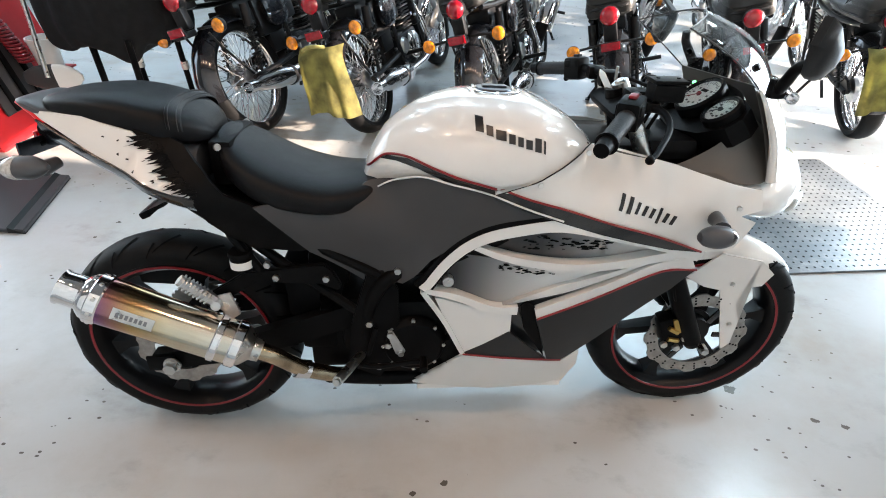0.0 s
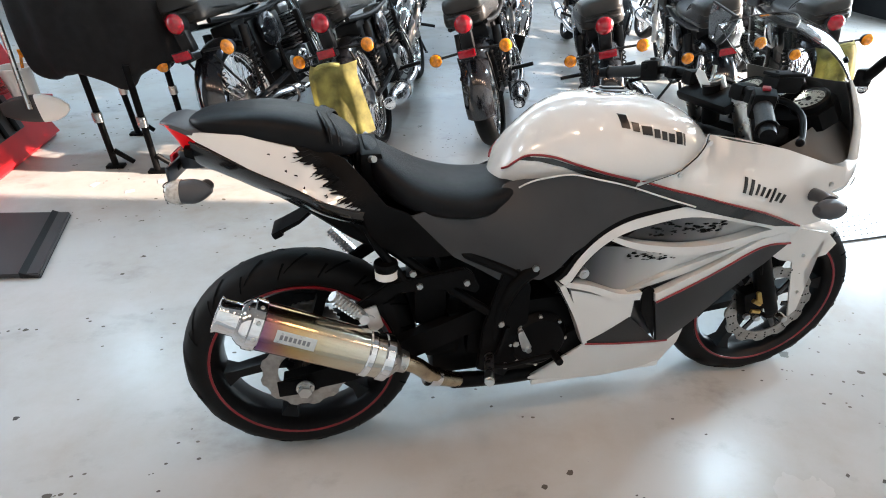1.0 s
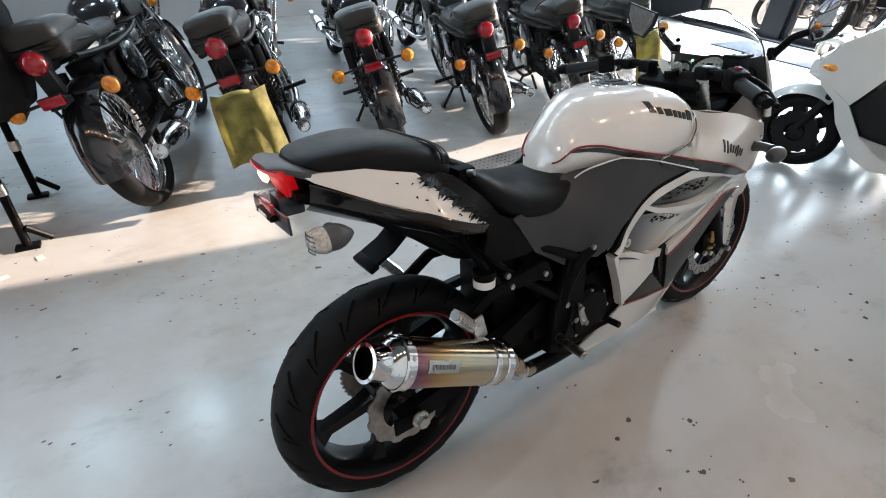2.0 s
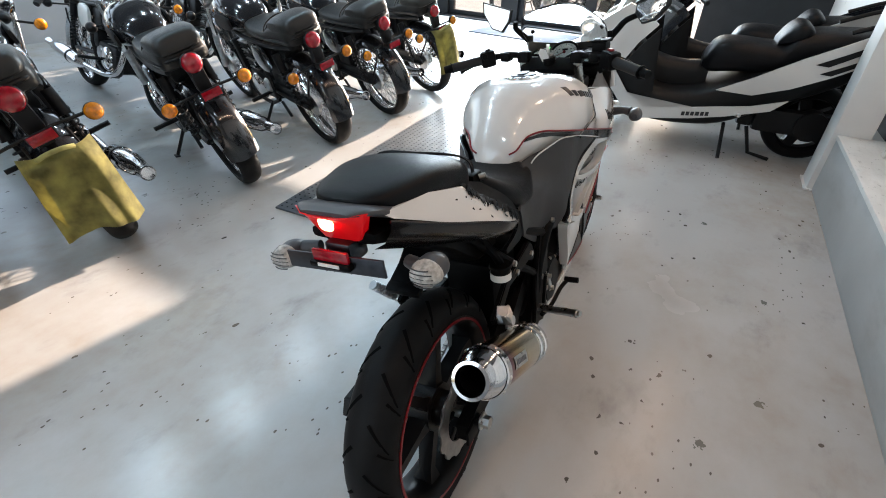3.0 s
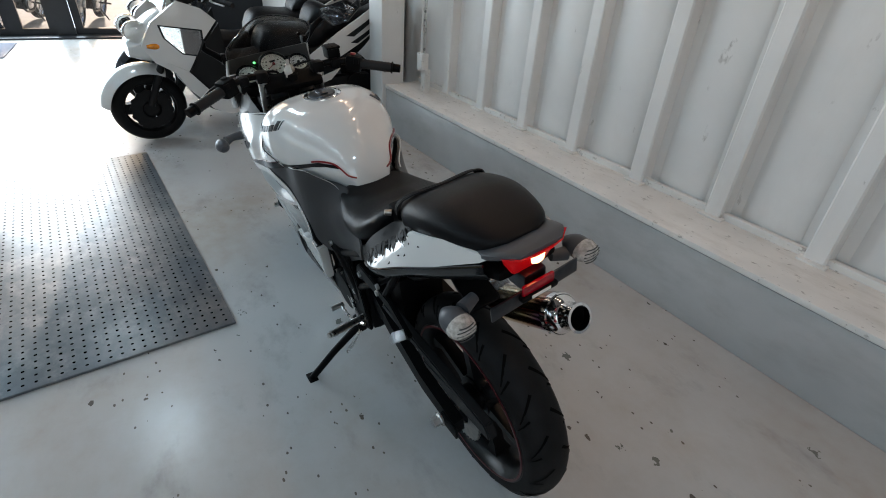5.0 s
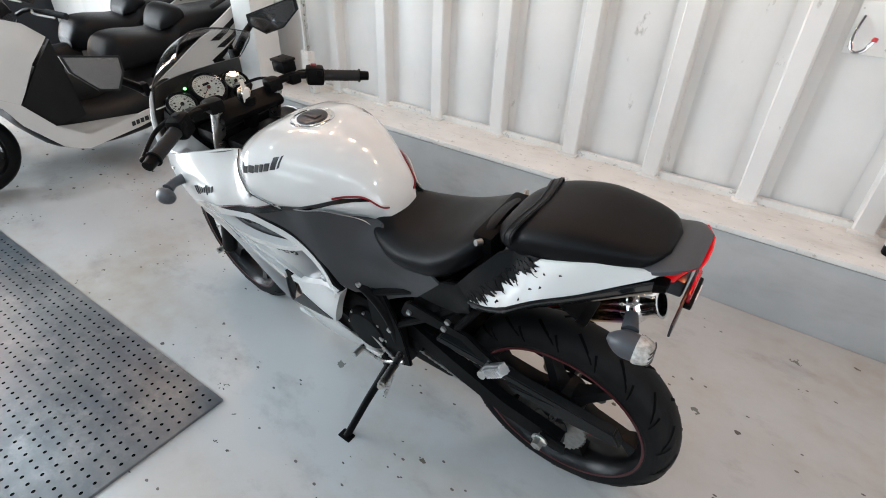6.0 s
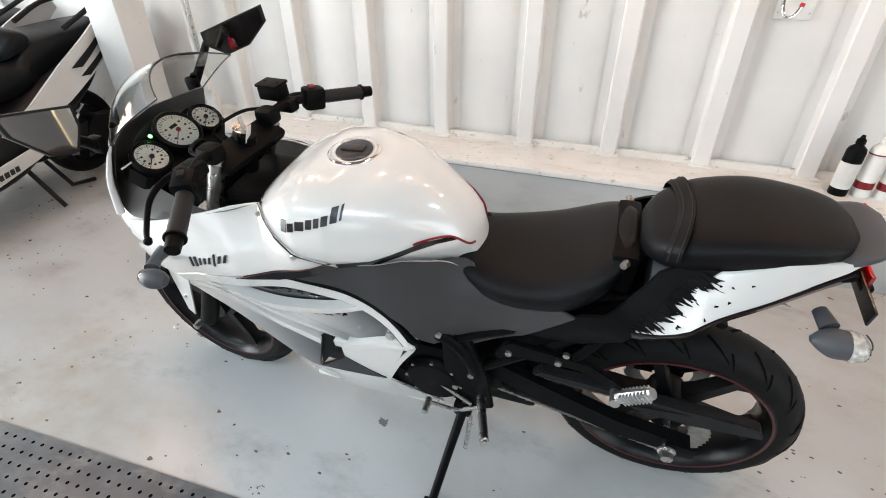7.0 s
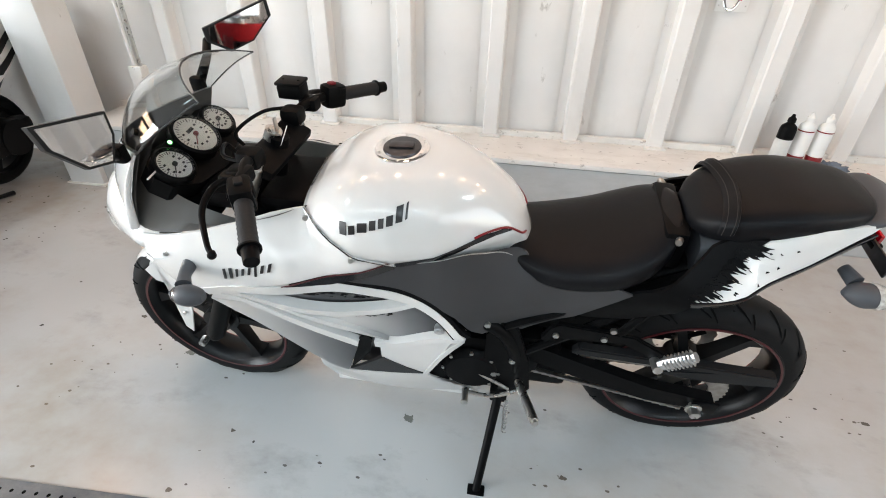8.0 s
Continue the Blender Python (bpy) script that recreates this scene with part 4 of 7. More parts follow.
for gy, gz, gr, tag in ((0.0, .940, .047, "speedometer"), (.101, .924, .036, "gauge"), (-.097, .926, .033, "gauge")):
    gp = Vector((1.283, gy, gz))
    gm = to_axis(gp, GA)
    g = part(tag, join(lathe([(gr + .010, -.02), (gr + .010, .004), (gr + .005, .009), (gr, .004), (gr, -.02)], 36, m=gm)), SATIN_BLACK, dash, "round dial with a black rim")
    part("dial", lathe([(0, .0015), (gr, .0015), (gr, -.004), (0, -.004)], 36, m=gm), DIAL, g, "white dial face")
    marks = []
    for k in range(25):
        a = radians(-215 + 250 * k / 24)
        long = k % 3 == 0
        marks.append(moved(box(0, 0, .0020, .0016 if long else .0009, .009 if long else .005, .0008), gm @ pose(0, 0, 0, 0, 0, math.degrees(a) + 90) @ pose(0, gr * .84, 0)))
        if long:
            marks.append(moved(box(0, 0, .0020, .006, .0045, .0008), gm @ pose(gr * .60 * math.cos(a), gr * .60 * math.sin(a), 0)))
    part("scale", join(*marks), INK, g)
    part("needle", join(moved(box(0, gr * .3, .005, .0022, gr * .8, .0012), gm @ pose(0, 0, 0, 0, 0, 125)), lathe([(0, .003), (.006, .003), (.005, .008), (0, .008)], 16, m=gm)), RED if gr > .04 else INK, g, "pointer")
    part("cover_glass", lathe([(0, .0085), (gr + .004, .0075), (gr + .004, .0068), (0, .0075)], 28, m=gm), GLASS, g)
part("odometer_window", moved(box(0, .014, .0024, .022, .008, .001), to_axis(Vector((1.283, 0, .940)), GA)), SATIN_BLACK, dash)
part("indicator_lamp", dome(Vector((1.300, .066, .958)), GA, .005, .004, 10), LIT_GREEN, dash, "lit green neutral lamp")
for y in (.148, .156, .164):
    part("warning_strip", moved(box(0, 0, 0, .004, .040, .002, .001), to_axis(Vector((1.296, y - .01, .935)), GA) @ pose(0, 0, 0, 0, 0, 90)), WHITE_PLASTIC, dash)

# steering: fork, bars and front wheel are turned a little to the right
RAKE = Vector((-.438, 0, .899))
AXLE_F = Vector((1.425, 0, .287))
STEER = Matrix.Translation((1.09, 0, .95)) @ Matrix.Rotation(radians(-4.5), 4, RAKE) @ Matrix.Translation((-1.09, 0, -.95))
front_end = part("steering_yoke", moved(join(box(1.085, 0, .925, .075, .21, .028, .012, pose(0, 0, 0, 0, -26)), cyl((1.10, 0, .86), (1.075, 0, .955), .022), box(1.125, 0, .80, .08, .21, .03, .012, pose(0, 0, 0, 0, -26))), STEER), SATIN_BLACK, bike, "black top yoke with ignition lock")
part("ignition_lock", moved(join(cyl((1.10, 0, .94), (1.085, 0, .968), .019), cyl((1.088, 0, .962), (1.083, 0, .972), .012)), STEER), STEEL, front_end)
part("key", moved(box(1.075, .004, .985, .004, .012, .03, .001), STEER), STEEL, front_end)
part("key_tag", moved(plan([(-.014, -.022), (.014, -.022), (.014, .018), (0, .03), (-.014, .018)], 0, .0012), STEER @ pose(1.055, .012, .965, 62, 20, 100)), WHITE_PLASTIC, front_end, "white paper key tag")
part("key_tag_print", moved(plan([(-.006, -.002), (.006, -.002), (.006, .010), (-.006, .010)], .0014, .0018), STEER @ pose(1.055, .012, .965, 62, 20, 100)), RED, front_end)
for y in (-.1, .1):
    foot = AXLE_F + Vector((-.03, y, .01))
    top = foot + RAKE * .71
    leg = part("fork_leg", moved(join(cyl(foot, foot + RAKE * .30, .028, .026, 18), cyl(foot + RAKE * .30, foot + RAKE * .315, .031, .030, 18), cyl(foot + RAKE * -.02, foot + RAKE * .015, .020, .028, 18)), STEER), SATIN_BLACK, bike, "black fork leg")
    part("fork_tube", moved(cyl(foot + RAKE * .28, top, .0185, seg=16), STEER), STEEL, leg)
    part("fork_cap", moved(cyl(top, top + RAKE * .012, .017, .014, 6), STEER), ALU, leg)
    part("axle_bolt", moved(cyl(AXLE_F + Vector((-.005, y * 1.18, 0)), AXLE_F + Vector((-.005, y * 1.45, 0)), .012, .011, 6), STEER), STEEL, leg)
for side in (-1, 1):
    inner, grip0, end = Vector((1.085, side * .10, .958)), Vector((1.045, side * .215, .957)), Vector((.960, side * .350, .930))
    bar_ = part("handlebar", moved(join(tube(curve([inner, (1.075, side * .15, .964), grip0, end], 6), .0112, 12), box(1.09, side * .10, .955, .05, .045, .04, .012)), STEER), SATIN_BLACK, bike, "black clip-on handlebar")
    gd = (end - grip0).normalized()
    g0 = grip0 + gd * .035
    gl = (end - g0).length - .012
    rr = [.0165 + (.0012 if k % 2 else 0) for k in range(20)]
    part("grip", moved(tube([g0 + gd * (gl * k / 19) for k in range(20)], rr, 14), STEER), GRIP, bar_, "black ribbed rubber grip")
    part("bar_end", moved(join(cyl(end - gd * .012, end - gd * .008, .021, .021, 16), cyl(end - gd * .008, end + gd * .02, .0155, .014, 16)), STEER), SATIN_BLACK, bar_)
    sw = part("switch_housing", moved(join(box(0, 0, 0, .056, .046, .058, .012, (Vector((0, 0, 1))).rotation_difference(Vector((0, 0, 1))).to_matrix().to_4x4()), box(.012, 0, .012, .02, .05, .02, .005)), STEER @ Matrix.Translation(grip0 + gd * .012) @ gd.to_track_quat("X", "Z").to_matrix().to_4x4()), SATIN_BLACK, bar_, "black switch housing")
    part("switch_button", moved(box(-.004, .0, .031, .018, .016, .008, .003), STEER @ Matrix.Translation(grip0 + gd * .012) @ gd.to_track_quat("X", "Z").to_matrix().to_4x4()), RED if side < 0 else DARK_PLASTIC, sw, "red stop switch" if side < 0 else "")
    lever = curve([(1.085, side * .175, .955), (1.105, side * .215, .955), (1.100, side * .27, .940), (1.065, side * .325, .914), (1.045, side * .345, .905)], 6)
    part("lever", moved(join(tube(lever, [.0075 - .003 * abs(k / (len(lever) - 1) - .1) for k in range(len(lever))], 10), dome(lever[-1], (-.3, side * .6, -.2), .0085, .008, 12, .008)), STEER), SATIN_BLACK, bar_, "black hand lever")
    part("lever_perch", moved(join(box(1.075, side * .165, .957, .045, .036, .032, .008), box(1.092, side * .18, .957, .03, .03, .02, .006)), STEER), SATIN_BLACK, bar_)
    # mirror on its stem
    if side > 0:
        face = [Vector(p) for p in ((1.267, .251, 1.031), (1.236, .300, 1.052), (1.250, .338, 1.110), (1.268, .338, 1.148), (1.335, .205, 1.098), (1.318, .215, 1.062))]
    else:
        face = [Vector(p) for p in ((1.275, -.250, 1.030), (1.238, -.300, 1.042), (1.225, -.372, 1.085), (1.240, -.386, 1.122), (1.352, -.262, 1.085), (1.345, -.255, 1.055))]
    mit = face[-1]
    cf = sum(face, Vector()) / len(face)
    tilt = Vector((-.673, .726, .143) if side < 0 else (-.95, .10, .15)).normalized()
    face = [p - tilt * (p - cf).dot(tilt) for p in face]
    nrm = tilt
    rim = [cf + (p - cf) * 1.04 for p in face]
    shell_rows = [rim, [p - nrm * .012 for p in rim], [cf + (p - cf) * .85 - nrm * .026 for p in face], [cf + (p - cf) * .35 - nrm * .036 for p in face]]
    mir = part("mirror", loft(shell_rows), DARK_PLASTIC, bike, "black angular rear-view mirror")
    gbm = bmesh.new()
    gbm.faces.new([gbm.verts.new(cf + (p - cf) * .93 + nrm * .0015) for p in face])
    bmesh.ops.solidify(gbm, geom=gbm.faces[:], thickness=.001)
    part("mirror_glass", gbm, MIRROR, mir, "mirror glass")
    part("mirror_stem", join(tube(curve([(1.345, side * .165, .985), (1.340, side * .185, 1.005), (1.335, side * .215, 1.035), mit - nrm * .012], 5), [.013 - .0002 * k for k in range(16)], 10), box(1.345, side * .160, .985, .034, .022, .04, .008)), SATIN_BLACK, mir)
    # front indicator
    ip = Vector((1.225, side * .288, .715))
    ind = part("front_indicator", join(tube(curve([(1.275, side * .19, .715), (1.262, side * .235, .722), (1.25, side * .265, .720)], 4), [.018, .017, .016, .015, .014, .014, .015, .016, .018], 12), moved(pad([(-.034, .010, -.010, .010), (-.023, .019, -.019, .019), (.0, .024, -.024, .025), (.024, .021, -.021, .021), (.042, .008, -.008, .008)], 14, 18, 2, 2), Matrix.Translation(ip))), TAIL_GREY, bike, "grey bodied front turn signal")
    part("lens", moved(pad([(.016, .0225, -.0225, .023), (.032, .018, -.018, .018), (.046, .005, -.005, .005)], 8, 16, 2, 2), Matrix.Translation(ip)), LENS, ind, "clear signal lens")
# brake fluid reservoir, cables
res = part("brake_reservoir", moved(box(1.118, -.172, .985, .062, .048, .034, .006), STEER), SATIN_BLACK, bike, "black square brake fluid reservoir")
part("reservoir_lid", moved(join(box(1.118, -.172, 1.006, .066, .052, .008, .003), bolt((1.098, -.172, 1.010), (0, 0, 1), .004, .002), bolt((1.138, -.172, 1.010), (0, 0, 1), .004, .002)), STEER), SATIN_BLACK, res)
for k, (y0, y1, zz) in enumerate(((.12, .02, .955), (-.12, -.03, .955))):
    part("cable", tube(curve([(1.10, y0, .96), (1.16, y0 * .8, zz), (1.20, y1, zz - .02), (1.18, y1 * .7, .90), (1.14, y1 * .5, .80)], 6), .0045, 8), SATIN_BLACK, front_end)
part("inner_fairing", join(box(1.06, 0, .83, .12, .19, .04, .02), box(1.19, 0, .84, .12, .22, .05, .02), box(1.28, 0, .80, .10, .26, .06, .02), box(1.0, 0, .78, .1, .16, .1, .02)), SATIN_BLACK, bike, "black inner panels below the bars")

# seats
seat = part("rider_seat", pad([(.188, .862, .800, .070), (.205, .856, .775, .108), (.240, .836, .745, .140), (.290, .805, .716, .156), (.345, .780, .700, .155), (.415, .762, .690, .148), (.475, .760, .692, .130), (.530, .764, .710, .102), (.556, .748, .730, .058)], 34, 34, 2.5, 4.5), VINYL, bike, "black vinyl rider seat", angle=60)
pil = part("pillion_seat", pad([(-.156, .925, .912, .036), (-.134, .934, .902, .076), (-.08, .942, .886, .102), (.0, .944, .868, .120), (.08, .928, .850, .121), (.125, .910, .842, .108), (.160, .888, .840, .082), (.180, .862, .842, .045)], 30, 30, 3.2, 5.0), VINYL, bike, "black vinyl pillion seat with a strap", angle=60)
rowsp = resample([Vector(r) for r in [(-.156, .925, .912, .036), (-.134, .934, .902, .076), (-.08, .942, .886, .102), (.0, .944, .868, .120), (.08, .928, .850, .121), (.125, .910, .842, .108), (.160, .888, .840, .082), (.180, .862, .842, .045)]], 200)


def hoop(x, grow):
    r = min(rowsp, key=lambda q: abs(q[0] - x))
    _, zt, zb, w = r
    zm = zb + (zt - zb) * .45
    return [(x + .02 * abs(math.cos(a)), (w + grow) * math.copysign(abs(math.cos(a)) ** (2 / 3.2), math.cos(a)), zm + (zt - zm + grow) * abs(math.sin(a)) ** (2 / 3.2)) for a in [math.pi * k / 30 for k in range(31)]]


strap_rows = [hoop(.094, .0), hoop(.096, .003), hoop(.120, .003), hoop(.122, .0)]
part("strap", loft(strap_rows, caps=False, closed=False), VINYL, pil, "black seat strap")
for x in (.101, .115):
    part("stitching", tube(hoop(x, .0034), .0008, 5), VINYL_SIDE, pil)
part("seat_lock_panel", join(box(.20, 0, .80, .05, .19, .10, .012), box(.19, 0, .825, .05, .13, .05, .015)), SATIN_BLACK, bike, "black panel between the seats")
for side in (-1, 1):
    part("seat_knob", cyl((.198, side * .098, .838), (.204, side * .112, .842), .008, .007, 12), DISC, pil)
tail_rows = [(-.206, .924, .916, .050), (-.180, .926, .910, .078), (-.13, .912, .885, .090), (-.03, .886, .840, .100), (.08, .856, .79, .104), (.15, .835, .74, .100)]
tailtop = part("tail_cowl", pad(tail_rows, 20, 24, 4, 4), TAIL_GREY, bike, "grey tail cowl behind the seat", angle=50)
part("undertail", pad([(-.17, .875, .852, .070), (-.10, .868, .82, .080), (.05, .82, .72, .09), (.18, .74, .62, .09), (.30, .70, .60, .085)], 16, 16, 5, 5), SATIN_BLACK, bike, "black under-tail tray")
tl = part("tail_light", loft([[(x + dx + .022, y * s, z + dz + .020) for x, y, z in ((-.232, -.02, .896), (-.228, -.052, .899), (-.212, -.076, .902), (-.204, -.060, .876), (-.194, -.040, .840), (-.192, 0, .832), (-.194, .040, .840), (-.204, .060, .876), (-.212, .076, .902), (-.228, .052, .899), (-.232, .02, .896))] for dx, s, dz in ((-.003, .93, -.001), (0, 1.0, 0), (.006, 1.0, -.003), (.022, .90, -.008))]), LIT_RED, bike, "lit red tail light")
part("bulb", lathe([(0, .006), (.010, .005), (.016, 0), (.012, -.006), (0, -.008)], 14, m=to_axis((-.2015, .004, .898), (-1, 0, -.3))), LIT_BULB, tl, "glowing brake bulb")
# number plate bracket, reflector and rear signals
br = part("plate_bracket", join(box(-.200, .006, .822, .005, .215, .034, .002, pose(0, 0, 0, -3)), box(-.168, .0, .838, .05, .055, .04, .006)), BRACKET, bike, "bare metal number plate bracket")
part("reflector", box(-.206, .006, .838, .008, .078, .026, .004), RUBY, br, "red reflector")
part("reflector_base", box(-.206, .006, .824, .020, .088, .012, .004), SATIN_BLACK, br)
part("reflector_mark", box(-.2168, .006, .826, .002, .046, .006), WHITE_PLASTIC, br)
for side in (-1, 1):
    ip = Vector((-.158, side * .160, .804 - side * .010))
    ind = part("rear_indicator", join(cyl((-.130, side * .10, .806), (-.14, side * .135, .802), .012, .016, 12), moved(pad([(-.012, .021, -.021, .027), (.016, .023, -.023, .028), (.034, .016, -.016, .020), (.048, .005, -.005, .007)], 12, 18, 2, 2), Matrix.Translation(ip))), TAIL_GREY, bike, "grey bodied rear turn signal on a short stalk")
    part("lens", moved(pad([(-.034, .006, -.006, .009), (-.029, .017, -.017, .023), (-.012, .0235, -.0235, .0298), (-.004, .0232, -.0232, .0292)], 10, 18, 2, 2), Matrix.Translation(ip)), WHITE_LENS, ind, "pale ribbed signal lens")
    for k in range(5):
        z = -.016 + .008 * k
        hw = .026 * math.sqrt(max(.05, 1 - (z / .023) ** 2)) * .85
        part("lens_rib", tube([ip + Vector((-.0295 - .004 * (1 - (j / 4 - 1) ** 2), hw * (j / 4 - 1), z)) for j in range(9)], .0013, 5), COVER_GREY, ind)
part("inner_fender", box(-.022, 0, .655, .026, .085, .018, .006, pose(0, 0, 0, 0, -25)), SATIN_BLACK, bike, "black plastic inner fender tip")
part("fender_stay", loft([[(x, y, z + d) for y, d in ((-.04, 0), (.04, 0), (.04, .010), (-.04, .010))] for x, z in ((-.018, .655), (.03, .678), (.12, .75))]), SATIN_BLACK, bike)
part("inner_guard", join(box(.33, 0, .46, .09, .15, .17, .02), box(.40, 0, .52, .10, .16, .10, .02)), SATIN_BLACK, bike, "black inner guard ahead of the rear wheel")

# wheels
def sport_wheel(name, c, R, w, label, m=Matrix()):
    wm = m @ Matrix.Translation(c)
    wh = part(name, lathe([(R - .062, -w * .74), (R - .062, -w * .9), (R - .072, -w * .92), (R - .088, -w * .62), (R - .094, 0), (R - .088, w * .62), (R - .072, w * .92), (R - .062, w * .9), (R - .062, w * .74), (R - .085, w * .5), (R - .085, -w * .5)], 56, m=wm @ WHEEL, close=True), RIM_BLACK, bike, label)
    ty = part("tyre", tyre(R, w, .070, wm), RUBBER, wh, "black road tyre with slanted tread")
    grooves = []
    for k in range(18):
        for s in (-1, 1):
            a0 = math.tau * (k + (.5 if s > 0 else 0)) / 18
            for b0, b1, sweep, wd in ((.18, .80, .26, .0042), (.50, .95, .12, .0034)):
                pts = []
                for j in range(6):
                    f = b0 + (b1 - b0) * j / 5
                    ang = a0 + sweep * f * 1.2 + (0.17 if b0 > .4 else 0)
                    q = math.pi * (.5 + s * f * .42)
                    rr, hh = R - .070 + .070 * math.sin(q) ** .75 + .0002, -w * math.cos(q)
                    pts.append(wm @ Vector((rr * math.cos(ang), hh, rr * math.sin(ang))))
                grooves.append((pts, wd))
    # flat strips just above the rubber; their black paints the grooves' shade
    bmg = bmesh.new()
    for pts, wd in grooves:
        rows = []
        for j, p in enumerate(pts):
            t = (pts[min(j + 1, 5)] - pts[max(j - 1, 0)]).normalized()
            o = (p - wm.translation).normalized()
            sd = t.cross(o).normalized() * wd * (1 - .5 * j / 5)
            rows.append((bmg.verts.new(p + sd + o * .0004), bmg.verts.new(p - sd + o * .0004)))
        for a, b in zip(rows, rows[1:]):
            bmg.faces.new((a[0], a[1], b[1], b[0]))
    tagged(part("tread_pattern", bmg, RECESS_BLACK, ty), kind="stuff")
    for s in (-1, 1):
        part("rim_stripe", ring(R - .0725, R - .0665, .0012, wm @ Matrix.Translation((0, s * w * .925, 0)) @ WHEEL, 64), RED if s < 0 else DARK_RED, wh, "thin red rim stripe")
    part("hub", join(cyl(wm @ Vector((0, -.055, 0)), wm @ Vector((0, .055, 0)), .045, seg=24), ring(.03, .062, .03, wm @ WHEEL, 24)), RIM_BLACK, wh)
    for k in range(6):
        a = math.tau * k / 6 + .2
        d, n = Vector((math.cos(a), 0, math.sin(a))), Vector((-math.sin(a), 0, math.cos(a)))
        rows = []
        for r, hw, hy in ((.04, .022, .028), (.09, .013, .022), (R - .12, .012, .018), (R - .086, .026, .03)):
            rows.append([d * r + n * hw + Vector((0, hy, 0)), d * r + n * hw * 1.1, d * r + n * hw - Vector((0, hy, 0)), d * r - n * hw - Vector((0, hy, 0)), d * r - n * hw * 1.1, d * r - n * hw + Vector((0, hy, 0))])
        part("spoke", loft([[wm @ p for p in r] for r in rows]), RIM_BLACK, wh)
    return wh, wm


def petal_disc(r0, r1, h, m, n=12):
    bm = bmesh.new()
    rows = []
    for k in range(120):
        a = math.tau * k / 120
        ro = r1 * (1 + .03 * (1 if math.sin(n * a) > 0 else -1) * min(1, abs(math.sin(n * a)) * 2.5))
        rows.append([bm.verts.new(m @ Vector((r * math.cos(a), y, r * math.sin(a)))) for r, y in ((r0, -h), (ro, -h), (ro, h), (r0, h))])
    for u, w in zip(rows, rows[1:] + rows[:1]):
        for i in range(4):
            bm.faces.new((u[i], w[i], w[(i + 1) % 4], u[(i + 1) % 4]))
    bmesh.ops.recalc_face_normals(bm, faces=bm.faces)
    return bm


rear_wheel, rw = sport_wheel("rear_wheel", Vector((0, 0, .289)), .303, .066, "black cast rear wheel with a red stripe")
disc = part("brake_disc", petal_disc(.068, .108, .0025, rw @ Matrix.Translation((0, -.088, 0))), DISC, rear_wheel, "petal brake disc")
for k in range(5):
    part("disc_carrier", moved(box(.06, -.085, 0, .05, .006, .018, .002), rw @ Matrix.Rotation(math.tau * k / 5, 4, "Y")), SATIN_BLACK, rear_wheel)
part("sprocket", petal_disc(.05, .098, .003, rw @ Matrix.Translation((0, .086, 0)), 38), DISC, rear_wheel, "rear sprocket")
part("axle", join(cyl((0, -.165, .287), (0, .165, .287), .010), cyl((0, -.168, .287), (0, -.150, .287), .016, .015, 6), cyl((0, .150, .287), (0, .170, .287), .016, .015, 6), cyl((0, -.150, .287), (0, -.146, .287), .022), cyl((0, .146, .287), (0, .150, .287), .022)), STEEL, rear_wheel)
front_wheel, fw = sport_wheel("front_wheel", AXLE_F, .300, .057, "black cast front wheel with a red stripe", STEER)
part("brake_disc", petal_disc(.104, .140, .0025, fw @ Matrix.Translation((0, -.068, 0))), DISC, front_wheel, "petal brake disc")
for k in range(6):
    part("disc_carrier", moved(box(.080, -.066, 0, .06, .006, .016, .002), fw @ Matrix.Rotation(math.tau * k / 6, 4, "Y")), GLOSS_BLACK, front_wheel)
for k in range(24):
    a = math.tau * k / 24
    for r in (.114, .124, .133) if k % 2 else (.119, .129):
        part("disc_hole", moved(ring(.0001, .0032, .0030, to_axis((r * math.cos(a), -.068, r * math.sin(a)), (0, 1, 0)), 8), fw), SATIN_BLACK, front_wheel)
cal = part("brake_caliper", moved(join(box(1.335, -.085, .325, .065, .05, .10, .014, pose(0, 0, 0, 0, -20)), box(1.36, -.085, .29, .05, .035, .05, .01)), STEER), SATIN_BLACK, bike, "front brake caliper with gold pins")
part("caliper_pin", moved(join(cyl((1.318, -.115, .345), (1.345, -.115, .33), .007, seg=8), cyl((1.325, -.112, .305), (1.355, -.112, .30), .007, seg=8), box(1.34, -.112, .352, .02, .01, .05, .004, pose(0, 0, 0, 0, -20))), STEER), GOLD, cal, "gold pad pins")
part("caliper_bolt", moved(join(*[cyl((x, -.108, z), (x, -.118, z), .010, seg=6) for x, z in ((1.355, .275), (1.37, .31), (1.318, .285))]), STEER), ALU, cal)
part("brake_hose", moved(tube(curve([(1.35, -.09, .38), (1.30, -.12, .46), (1.27, -.10, .58), (1.20, -.06, .72)], 6), .005, 8), STEER), SATIN_BLACK, cal)
# front mudguard
rings = []
for k in range(19):
    a = radians(40 + 86 * k / 18)
    R1 = .305
    wd = .062 * (1 - .35 * (abs(k - 9) / 9) ** 3)
    row = []
    for j in range(9):
        b = -1 + 2 * j / 8
        rr = R1 - .05 * abs(b) ** 2.6
        row.append((AXLE_F.x + rr * math.cos(a), wd * b, AXLE_F.z + rr * math.sin(a)))
    row2 = [(AXLE_F.x + (math.hypot(p[0] - AXLE_F.x, p[2] - AXLE_F.z) - .004) * math.cos(a), p[1] * .97, AXLE_F.z + (math.hypot(p[0] - AXLE_F.x, p[2] - AXLE_F.z) - .004) * math.sin(a)) for p in row[::-1]]
    rings.append(row + row2)
guard = part("front_mudguard", moved(loft(rings), STEER), PEARL, bike, "white front mudguard", angle=60)
